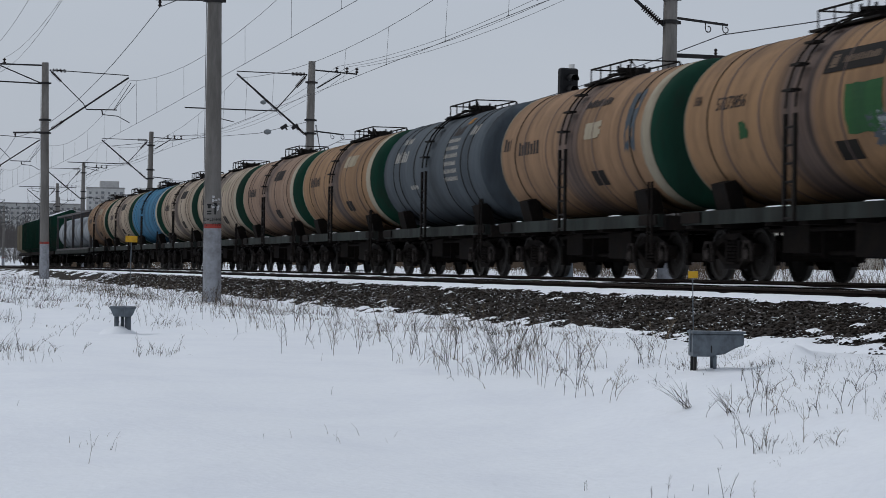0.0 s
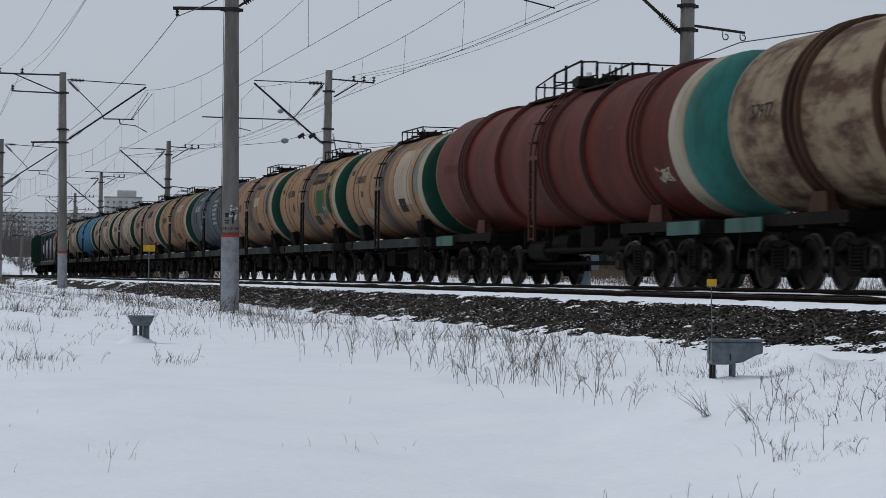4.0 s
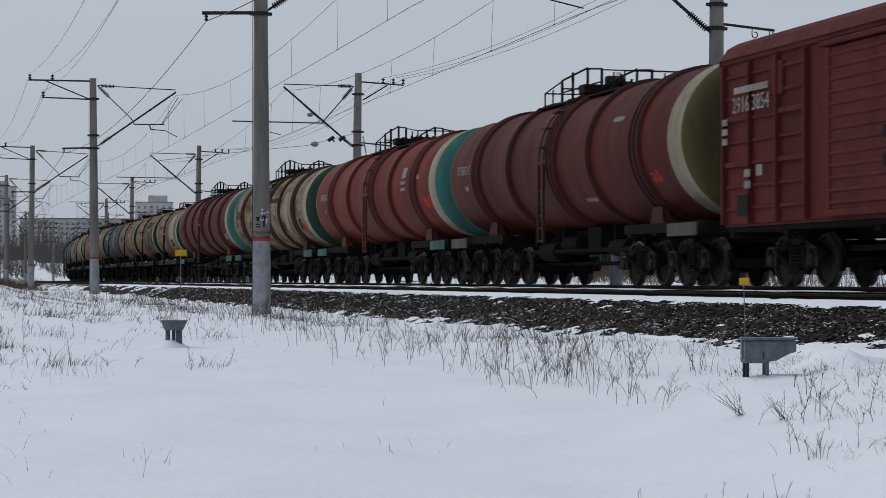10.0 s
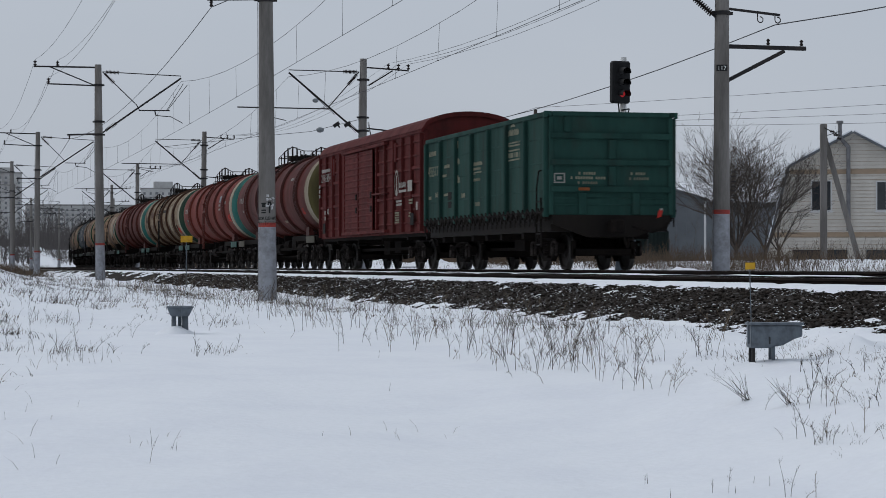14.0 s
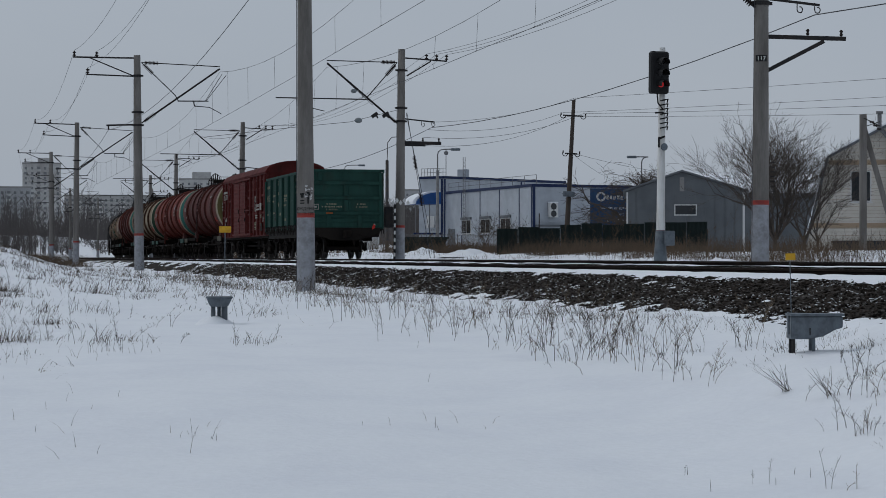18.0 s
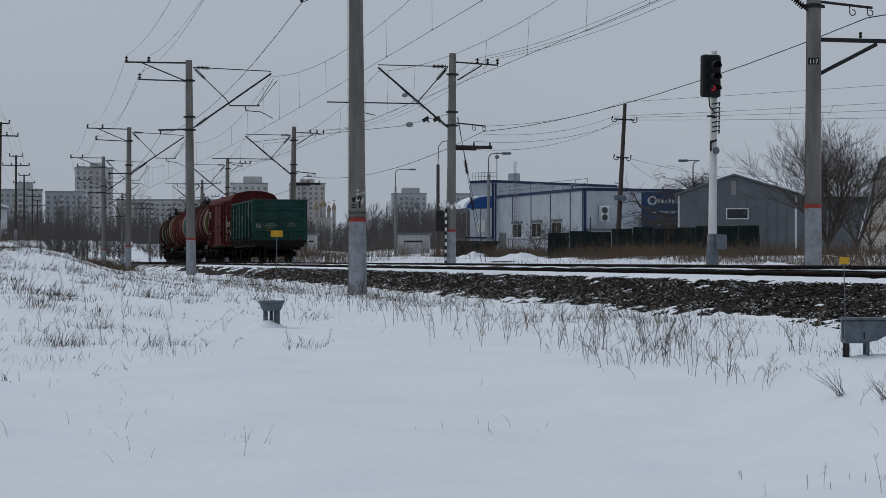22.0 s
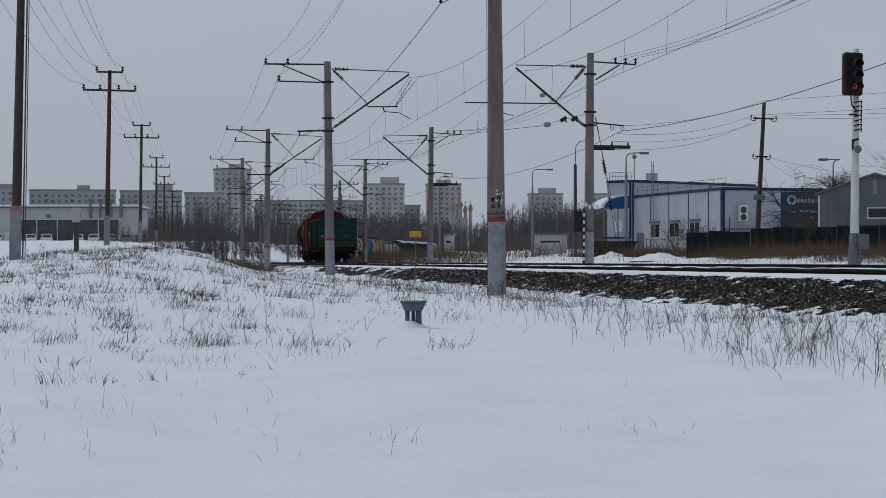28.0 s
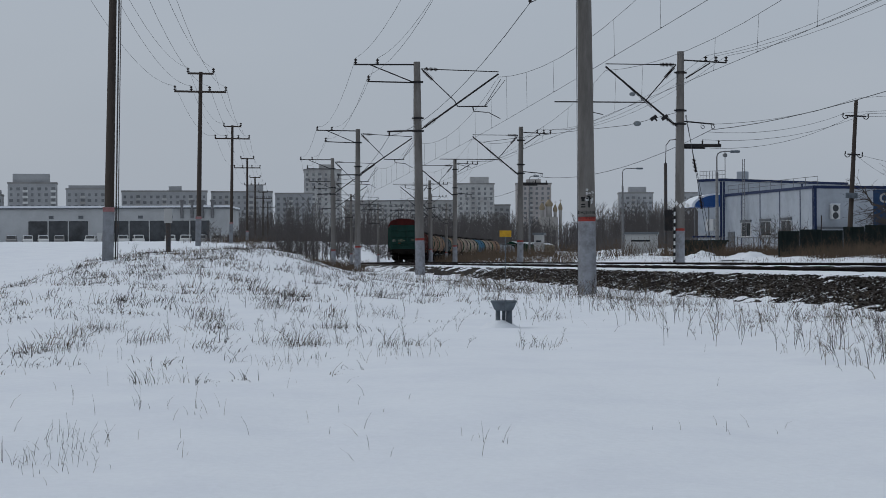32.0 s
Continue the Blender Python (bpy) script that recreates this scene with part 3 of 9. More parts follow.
        box(bm, -0.75, 0.75, -0.35, 0.1, top + 0.02, top + 0.22)
    else:
        for x in (-0.55, 0.55):
            for y in (-1.3, -0.65, 0.0, 0.65, 1.3):
                rod(bm, (x, y, top - 0.15), (x, y, top + 0.28), 0.018, seg=6)
            rod(bm, (x, -1.3, top + 0.28), (x, 1.3, top + 0.28), 0.02, seg=6)
            rod(bm, (x, -1.3, top + 0.28), (x, -1.75, top + 0.0), 0.018, seg=6)
            box(bm, x - 0.15, x + 0.15, -1.35, 1.35, top - 0.10, top - 0.06)
        rod(bm, (-0.55, -1.3, top + 0.28), (0.55, -1.3, top + 0.28), 0.018, seg=6)
        rod(bm, (-0.55, 1.3, top + 0.28), (0.55, 1.3, top + 0.28), 0.018, seg=6)
    t["walkway"] = mesh_of("walkway", bm, M_SOOT)
    # outer ladder
    bm = bmesh.new()
    for side in (-1, 1):
        for ly in (0.0,):
            xs = side * (R + 0.12)
            for d in (-0.2, 0.2):
                box(bm, xs - 0.03, xs + 0.03, ly + d - 0.035, ly + d + 0.035, 1.0, zc - 0.1)
                for k in range(8):
                    a = math.pi / 2 * k / 8
                    b = math.pi / 2 * (k + 1) / 8
                    rod(bm, (side * (R + 0.12) * math.cos(a), ly + d, zc + (R + 0.12) * math.sin(a)),
                        (side * (R + 0.12) * math.cos(b), ly + d, zc + (R + 0.12) * math.sin(b)), 0.02, seg=5, caps=False)
            for k in range(6):
                rod(bm, (xs, ly - 0.2, 1.05 + k * 0.3), (xs, ly + 0.2, 1.05 + k * 0.3), 0.022, seg=5)
            for k in range(5):
                a = radians(10 + k * 16)
                c, s = (R + 0.13) * math.cos(a), (R + 0.13) * math.sin(a)
                box(bm, side * c - 0.09, side * c + 0.09, ly - 0.2, ly + 0.2, zc + s - 0.02, zc + s + 0.02)
    t["ladder"] = mesh_of("ladder", bm, M_SOOT)
    # underframe, in pieces
    fr = []

    def piece(name, *shapes, mat=None):
        bm = bmesh.new()
        for fn, args in shapes:
            fn(bm, *args)
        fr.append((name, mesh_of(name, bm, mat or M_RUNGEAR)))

    if long:
        piece("centre_sill", (box, (-0.3, 0.3, -9.8, 9.8, 0.86, 1.32)))
        for s in (-1, 1):
            lo, hi = (5.0, 9.85) if s > 0 else (-9.85, -5.0)
            for x in (-1.2, 1.2):
                piece("side_sill", (box, (x - 0.1, x + 0.1, lo, hi, 1.10, 1.30)))
            for yy in (5.3, 6.9, 8.6, 9.7):
                piece("cross_bearer", (box, (-1.28, 1.28, s * yy - 0.12, s * yy + 0.12, 1.04, 1.29)))
            piece("span_bolster", (box, (-0.55, 0.55, s * 6.9 - 2.2, s * 6.9 + 2.2, 0.70, 0.95)))
            for x in (-1, 1):
                piece("brake_pipe", (rod, (Vector((x * 1.32, s * 9.4, 1.25)), Vector((x * 1.36, s * 9.5, 0.42)), 0.028)))
        piece("control_box", (box, (-0.7, 0.7, -1.5, -0.5, 0.85, 1.35)))
        piece("brake_cylinder", (rod, (Vector((-0.45, 0.6, 0.98)), Vector((-0.45, 1.8, 0.98)), 0.24)))
        for y in (-3.0, 3.0):
            piece("drain_valve", (rod, (Vector((-0.3, y, 1.42)), Vector((-0.3, y, 0.62)), 0.17)), (rod, (Vector((-0.3, y, 1.15)), Vector((-0.3, y, 1.0)), 0.26)))
        for x in (-0.75, 0.75):
            piece("brake_rod", (rod, (Vector((x, -5.2, 0.82)), Vector((x, 5.2, 0.82)), 0.05)))
            piece("brake_rod", (rod, (Vector((x * 0.5, -4.0, 0.52)), Vector((x * 0.5, 4.0, 0.52)), 0.04)))
        for y in (-4.3, -3.6, -2.2, 1.9, 3.6, 4.3):
            piece("hanger", (box, (-0.6, 0.6, y - 0.05, y + 0.05, 0.78, 1.4)))
        piece("air_tank", (rod, (Vector((-0.6, 2.0, 0.82)), Vector((-0.6, 3.3, 0.82)), 0.24)))
        piece("air_tank", (rod, (Vector((-0.6, -3.4, 0.86)), Vector((-0.6, -2.3, 0.86)), 0.2)))
    else:
        piece("centre_sill", (box, (-0.3, 0.3, -5.3, 5.3, 0.92, 1.28)))
        for x in (-1.35, 1.35):
            piece("side_sill", (box, (x - 0.06, x + 0.06, -5.35, 5.35, 1.02, 1.27)), mat=M_SILL)
        for y in (-5.3, -3.9, -1.6, 0.2, 1.6, 3.9, 5.3):
            piece("cross_bearer", (box, (-1.29, 1.29, y - 0.16, y + 0.16, 0.96, 1.24)))
        for y in (-3.95, 3.95):
            for x in (-1, 1):
                piece("saddle", (bar, (Vector((x * 0.98, y, 1.22)), Vector((x * 1.14, y, 1.80)), 0.66, 0.30)))
        piece("brake_cylinder", (rod, (Vector((0.3, -1.2, 0.80)), Vector((0.3, -0.1, 0.80)), 0.22)))
        piece("drain_valve", (rod, (Vector((0, 0.5, 1.32)), Vector((0, 0.5, 0.5)), 0.15)))
        piece("brake_lever", (bar, (Vector((-0.5, 0.3, 0.8)), Vector((0.2, 2.2, 0.85)), 0.06, 0.06)))
        # added full-length plate that keeps light bounced by the snow off the belly
        piece("walk_plate", (box, (-1.28, 1.28, -5.28, 5.28, 1.14, 1.2)))
        piece("air_tank", (box, (-0.85, -0.25, -2.3, -0.9, 0.42, 0.98)))
        piece("control_box", (box, (-0.8, -0.3, 1.0, 2.1, 0.5, 1.0)))
        for x in (-0.75, 0.75):
            piece("brake_rod", (rod, (Vector((x, -5.2, 0.9)), Vector((x, 5.2, 0.9)), 0.04)))
            piece("brake_rod", (rod, (Vector((x * 0.6, -3.0, 0.5)), Vector((x * 0.6, 3.0, 0.5)), 0.04)))
        for y in (-2.2, 0.9, 2.4):
            piece("hanger", (box, (-0.6, 0.6, y - 0.05, y + 0.05, 0.42, 1.0)))
        for x in (-1, 1):
            piece("brake_pipe", (rod, (Vector((x * 1.44, -5.1, 1.9)), Vector((x * 1.47, -5.2, 0.5)), 0.028)))
            piece("brake_pipe", (rod, (Vector((x * 1.44, -4.9, 1.9)), Vector((x * 1.47, -4.95, 0.55)), 0.024)))
    if not long:
        rs = random.Random(6)
        for x in (-1.0, 1.0):
            for y, w in ((-2.4, 0.45), (1.3, 0.6), (4.4, 0.22)):
                bm = bmesh.new()
                ring = [(w * math.cos(a) * rs.uniform(0.7, 1.1), 0.07 * math.sin(a) * rs.uniform(0.6, 1.1)) for a in [math.pi * k / 5 for k in range(10)]]
                lo_ = [bm.verts.new((x * 1.24 + v, y + u, 1.262)) for u, v in ring]
                hi_ = [bm.verts.new((x * 1.24 + v * 0.7, y + u * 0.8, 1.30)) for u, v in ring]
                bm.faces.new(hi_)
                for i in range(10):
                    bm.faces.new((lo_[i], lo_[(i + 1) % 10], hi_[(i + 1) % 10], hi_[i]))
                fr.append(("snow_crust", mesh_of("snow_crust", bm, M_SNOW)))
    t["frame"] = fr
    if long:
        bm = bmesh.new()
        vs = [((x, y, z)) for x, y, z in ((0.9, -0.5, 1.26), (1.12, -0.42, 1.26), (1.1, -0.3, 1.66), (0.98, -0.3, 1.66))]
        lo = [bm.verts.new(v) for v in vs]
        hi = [bm.verts.new((x, -y, z)) for x, y, z in vs]
        bm.faces.new(lo)
        bm.faces.new(hi[::-1])
        for i in range(4):
            bm.faces.new((lo[i], hi[i], hi[(i + 1) % 4], lo[(i + 1) % 4]))
        t["saddle"] = mesh_of("saddle", bm, M_SOOT)
    # one end board
    bm = bmesh.new()
    if long:
        box(bm, -0.02, 0.02, -0.85, 0.85, 1.0, 1.26, bevel=0.008)
    else:
        box(bm, -0.015, 0.015, -0.48, 0.48, 1.05, 1.25, bevel=0.006)
    t["board"] = mesh_of("end_board", bm, M_TEAL)
    bm = bmesh.new()
    lathe(bm, [(-0.022, R + 0.004), (-0.018, R + 0.014), (0.018, R + 0.014), (0.022, R + 0.004)], "y", 48, (0, 0, zc), close=False)
    t["strap"] = mesh_of("tank_strap", bm, M_SOOT)
    TANK[kind] = t
    return t


LENGTH = {"four": 12.02, "eight": 21.12, "gondola": 13.92, "boxcar": 17.9, "flat": 25.0, "hopper": 13.4}
TRAIN = []      # (car, distance of its middle ahead of the rear of the last car, wheelsets)


def tank_car(kind, shell, band, end, label, boards=None, hoops=None):
    t = tank_meshes(kind)
    car = empty("tank_car", None, label, "tank car", "tank cars of the train")
    again("tank_shell", t["shell"], car, None, shell)
    again("painted_band", t["band"], car, None, band)
    again("tank_end", t["end"], car, None, end)
    again("seam_rim", t["seam"], car, None, band)
    long = kind == "eight"
    for y in ((-3.35, 3.35) if long else (-3.25, -1.6, 1.6, 3.25)):
        again("ring_rib", t["rib"], car, pose(0, y, 0), hoops or shell)
    if long:
        for y in (-6.6, -0.45, 6.6):
            for d in (-0.27, 0.0, 0.27):
                again("hoop", t["hoop"], car, pose(0, y + d, 0), hoops or shell)
    else:
        for y in (-3.95, 3.95):
            again("tank_strap", t["strap"], car, pose(0, y, 0))
    for y in ((-1.0, 1.0) if long else (0.0,)):
        again("hatch", t["hatch"], car, pose(0, y, 0))
    again("walkway", t["walkway"], car)
    again("ladder", t["ladder"], car, None, shell if shell in (M_RED, M_BRICK, M_WINE) else None)
    for nm, me in t["frame"]:
        again(nm, me, car)
    if long:
        for y in (-6.6, 6.6):
            for a in (0, 180):
                again("saddle", t["saddle"], car, pose(0, y, 0, 0, 0, a), hoops or shell)
    for x in (-1.44, 1.44):
        for y in ((-9.05, 9.05) if long else (-4.86, 4.86)):
            again("end_board", t["board"], car, pose(x, y, 0), boards or M_RUNGEAR)
    wheels = []
    for y in ((-8.5, -5.3, 5.3, 8.5) if kind == "eight" else (-3.9, 3.9)):
        add_bogie(car, y, wheels)
    add_couplers(car, LENGTH[kind] / 2)
    return car, wheels


def gondola_car():
    car = empty("gondola_car", None, "sea-green steel open freight wagon, last of the train", "freight wagon")
    L, W, z0, z1 = 6.4, 1.55, 1.34, 3.80

    def solid(name, mat, *b, bevel=0.0, label=""):
        bm = bmesh.new()
        box(bm, *b, bevel=bevel)
        return part(name, bm, mat, car, label)

    for s in (-1, 1):
        solid("side_wall", M_GONDOLA, s * W - 0.02, s * W + 0.02, -L, L, z0, z1)
        solid("end_wall", M_GONDOLA, -W + 0.02, W - 0.02, s * L - 0.02, s * L + 0.02, z0, z1)
        solid("top_rail", M_GONDOLA, s * W - 0.06, s * W + 0.06, -L - 0.06, L + 0.06, z1 - 0.09, z1 + 0.03, bevel=0.015)
        solid("top_rail", M_GONDOLA, -W + 0.065, W - 0.065, s * L - 0.07, s * L + 0.07, z1 - 0.09, z1 + 0.025, bevel=0.015)
        # flange of the end rail that stands out past the corner
        solid("rail_flange", M_GONDOLA, s * (W + 0.10) - 0.04, s * (W + 0.10) + 0.04, -L - 0.08, -L + 0.02, z1 - 0.12, z1 + 0.03, bevel=0.015)
    bm = bmesh.new()
    box(bm, -0.07, 0.07, -0.075, 0.075, z0 - 0.06, z1 - 0.1, bevel=0.025)
    post = mesh_of("side_post", bm, M_GONDOLA)
    bm = bmesh.new()
    box(bm, -0.008, 0.008, -0.72, 0.72, -0.02, 0.02, bevel=0.005)
    ridge = mesh_of("panel_ridge", bm, M_GONDOLA)
    ys = [-L + 0.1 + (2 * L - 0.2) * k / 7 for k in range(8)]
    for s in (-1, 1):
        for y in ys:
            again("side_post", post, car, pose(s * (W + 0.06), y, 0))
        for y0, y1 in zip(ys, ys[1:]):
            for z in (1.95, 2.6, 3.2):
                again("panel_ridge", ridge, car, pose(s * (W + 0.02), (y0 + y1) / 2, z))
    # ends: three broad ribs, stiffeners and corner posts
    bm = bmesh.new()
    box(bm, -W + 0.03, W - 0.03, -0.055, 0.055, -0.075, 0.075, bevel=0.025)
    rib = mesh_of("end_rib", bm, M_GONDOLA)
    bm = bmesh.new()
    box(bm, -W + 0.1, W - 0.1, -0.012, 0.012, -0.025, 0.025, bevel=0.01)
    fold = mesh_of("end_fold", bm, M_GONDOLA)
    for s in (-1, 1):
        for z in (1.95, 2.6, 3.24):
            again("end_rib", rib, car, pose(0, s * (L + 0.06), z))
        for z in (1.58, 1.74):
            again("end_fold", fold, car, pose(0, s * (L + 0.025), z))
        for x, c0, c1 in ((-0.73, z0, 1.88), (0.62, z0, 1.88), (0.02, 2.68, 3.16), (0.02, 2.03, 2.52), (-1.1, 3.32, 3.7)):
            solid("end_stiffener", M_GONDOLA, x - 0.1, x + 0.1, s * (L + 0.055) - 0.03, s * (L + 0.055) + 0.03, c0, c1, bevel=0.02)
        for x in (-W + 0.04, W - 0.04):
            solid("corner_post", M_GONDOLA, x - 0.06, x + 0.06, s * (L + 0.01) - 0.05, s * (L + 0.01) + 0.05, z0, z1 - 0.1, bevel=0.02)
        # black end sill that slopes in towards the coupler
        bm = bmesh.new()
        pts = [(-W + 0.06, z0 - 0.01), (W - 0.06, z0 - 0.01), (W - 0.06, 1.12), (0.6, 0.80), (-0.6, 0.80), (-W + 0.06, 1.12)]
        a = [bm.verts.new((x, s * L - 0.05, z)) for x, z in pts]
        b = [bm.verts.new((x, s * L + 0.08, z)) for x, z in pts]
        bm.faces.new(a)
        bm.faces.new(b[::-1])
        for i in range(6):
            bm.faces.new((a[i], b[i], b[(i + 1) % 6], a[(i + 1) % 6]))
        part("end_sill", bm, M_SOOT, car)
    bm = bmesh.new()
    box(bm, -0.06, 0.03, -0.13, 0.13, -0.16, 0.0, bevel=0.02)
    box(bm, -0.02, 0.08, -0.04, 0.04, -0.1, 0.10, bevel=0.015)
    rod(bm, (0.05, 0.08, 0.02), (0.09, 0.22, 0.14), 0.03, seg=6)
    rod(bm, (0.05, -0.1, 0.0), (0.08, -0.24, 0.12), 0.026, seg=6)
    lock = mesh_of("hatch_lock", bm, M_SOOT)
    bm = bmesh.new()
    box(bm, -0.012, 0.012, -0.022, 0.022, -0.12, 0.1)
    lip = mesh_of("worn_pin", bm, M_SOOT)
    for s in (-1, 1):
        for y0, y1 in zip(ys, ys[1:]):
            for u in (0.1, 0.35, 0.62, 0.88):
                y = y0 + (y1 - y0) * u
                lk = again("hatch_lock", lock, car, pose(s * (W + 0.05), y, z0, 0, 0, 0 if s > 0 else 180))
                again("worn_pin", lip, lk, pose(0.105, 0.0, -0.16))
    solid("hopper_floor", M_SOOT, -W + 0.07, W - 0.07, -L + 0.1, L - 0.1, 0.94, z0 - 0.01)
    # markings: a boxed emblem, lines of writing, a red and white tail disc
    bm = bmesh.new()
    for a0, a1, c0, c1 in ((-1.44, -1.16, 2.31, 2.34), (-1.44, -1.16, 2.10, 2.13), (-1.44, -1.41, 2.13, 2.31), (-1.19, -1.16, 2.13, 2.31), (-1.36, -1.24, 2.18, 2.26)):
        box(bm, a0, a1, -L - 0.026, -L - 0.021, c0, c1)
    part("boxed_emblem", bm, M_WHITE, car)
    for a0, a1, z in ((-0.82, -0.40, 2.34), (-1.02, -0.18, 2.23), (-0.84, -0.36, 2.11), (0.5, 0.86, 2.34), (0.46, 0.92, 2.22)):
        bm = bmesh.new()
        x, k = a0, 0
        while x < a1:
            box(bm, x, x + 0.045, -L - 0.026, -L - 0.021, z - 0.035, z + 0.03)
            x += 0.065 if k % 7 else 0.12
            k += 1
        part("lettering_bar", bm, M_MARKGREEN, car)
    solid("rust_mark", M_RUSTMARK, -0.85, -0.57, -L - 0.126, -L - 0.12, 1.92, 1.99)
    bm = bmesh.new()
    vs = [bm.verts.new(v) for v in ((1.13, -L - 0.14, 1.26), (1.24, -L - 0.14, 1.30), (1.28, -L - 0.14, 1.44), (1.22, -L - 0.14, 1.52), (1.15, -L - 0.14, 1.40))]
    bm.faces.new(vs)
    bmesh.ops.solidify(bm, geom=bm.faces[:], thickness=0.012)
    disc = part("tail_disc", bm, M_TAILRED, car, "red and white tail disc")
    bm = bmesh.new()
    box(bm, 1.2, 1.27, -L - 0.160, -L - 0.154, 1.45, 1.5)
    part("white_stripe", bm, M_WHITE, disc)
    for y, w, z, hh in ((5.7, 0.8, 3.32, 0.14), (4.2, 0.5, 2.65, 0.08), (4.0, 0.45, 2.1, 0.08), (6.0, 0.3, 2.05, 0.1), (5.2, 0.2, 2.1, 0.14), (2.75, 0.4, 3.4, 0.2), (2.75, 0.6, 2.95, 0.16), (3.9, 0.6, 2.9, 0.1),
                        (2.7, 0.55, 2.42, 0.22), (2.0, 0.4, 2.0, 0.12), (0.55, 1.2, 2.82, 0.1), (0.55, 0.9, 2.7, 0.07), (0.55, 1.1, 2.58, 0.08), (0.55, 0.8, 2.4, 0.08), (0.4, 0.5, 1.72, 0.12),
                        (-3.2, 1.1, 3.42, 0.16), (-3.2, 1.2, 3.14, 0.12)):
        bm = bmesh.new()
        x, k = -w / 2, 0
        while x < w / 2:
            box(bm, -W - 0.026, -W - 0.021, y - x - hh * 0.48, y - x, z, z + hh * (1, 0.8, 1, 0.9)[k % 4])
            x += hh * 0.7
            k += 1
        part("lettering_bar", bm, M_MARKGREEN, car)
    me = letters("64355175", 0.42, M_MARKGREEN)
    me.transform(Matrix.Rotation(radians(-90), 4, "Z"))
    again("number", me, car, pose(-W - 0.024, 5.6, 2.72))
    bm = bmesh.new()
    for y0, y1, c0, c1 in ((-3.85, -2.55, 2.78, 2.82), (-3.85, -2.55, 3.02, 3.06), (-3.85, -3.81, 2.82, 3.02), (-2.59, -2.55, 2.82, 3.02)):
        box(bm, -W - 0.026, -W - 0.021, y0, y1, c0, c1)
    for y0, y1 in ((-3.7, -3.45), (-3.35, -3.3), (-3.2, -2.95), (-2.9, -2.7)):
        box(bm, -W - 0.026, -W - 0.021, y0, y1, 2.86, 2.98)
    part("boxed_number", bm, M_MARKGREEN, car)
    bm = bmesh.new()
    vs = [bm.verts.new((-W - 0.024, y, z)) for y, z in ((-3.45, 3.64), (-2.95, 3.64), (-3.2, 3.74))]
    bm.faces.new(vs)
    part("chevron", bm, M_MARKGREEN, car)
    solid("grey_patch", M_SOOT, -W - 0.026, -W - 0.021, 3.35, 3.75, 1.75, 2.2)
    # ladder, bent grab rod
    bm = bmesh.new()
    for k in range(5):
        rod(bm, (-W - 0.12, -L + 0.3, 0.62 + 0.26 * k), (-W - 0.12, -L + 0.7, 0.62 + 0.26 * k), 0.018, seg=5)
    for y in (-L + 0.3, -L + 0.7):
        rod(bm, (-W - 0.12, y, 0.55), (-W - 0.12, y, 1.75), 0.024, seg=5)
    part("ladder", bm, M_SOOT, car)
    tube("grab_rod", [(-W - 0.1, -L + 0.75, 1.4), (-W - 0.14, -L + 0.62, 2.0), (-W - 0.12, -L + 0.5, 2.4), (-W - 0.05, -L + 0.5, 2.42)], 0.02, M_SOOT, car)
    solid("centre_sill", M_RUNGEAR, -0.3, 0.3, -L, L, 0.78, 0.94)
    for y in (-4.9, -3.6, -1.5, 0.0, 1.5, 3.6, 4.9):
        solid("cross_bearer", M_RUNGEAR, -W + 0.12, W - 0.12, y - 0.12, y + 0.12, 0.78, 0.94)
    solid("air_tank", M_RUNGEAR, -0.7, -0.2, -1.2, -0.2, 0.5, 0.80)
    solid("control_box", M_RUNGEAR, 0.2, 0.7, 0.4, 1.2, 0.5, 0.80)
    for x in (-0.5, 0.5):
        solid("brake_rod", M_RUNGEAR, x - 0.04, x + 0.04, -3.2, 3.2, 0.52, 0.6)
    tube("uncoupling_lever", [(0.5, -L - 0.12, 1.06), (1.0, -L - 0.14, 0.92), (1.35, -L - 0.12, 1.0), (1.42, -L - 0.1, 1.16)], 0.022, M_RUNGEAR, car)
    wheels = []
    for y in (-4.33, 4.33):
        add_bogie(car, y, wheels)
    add_couplers(car, LENGTH["gondola"] / 2)
    return car, wheels


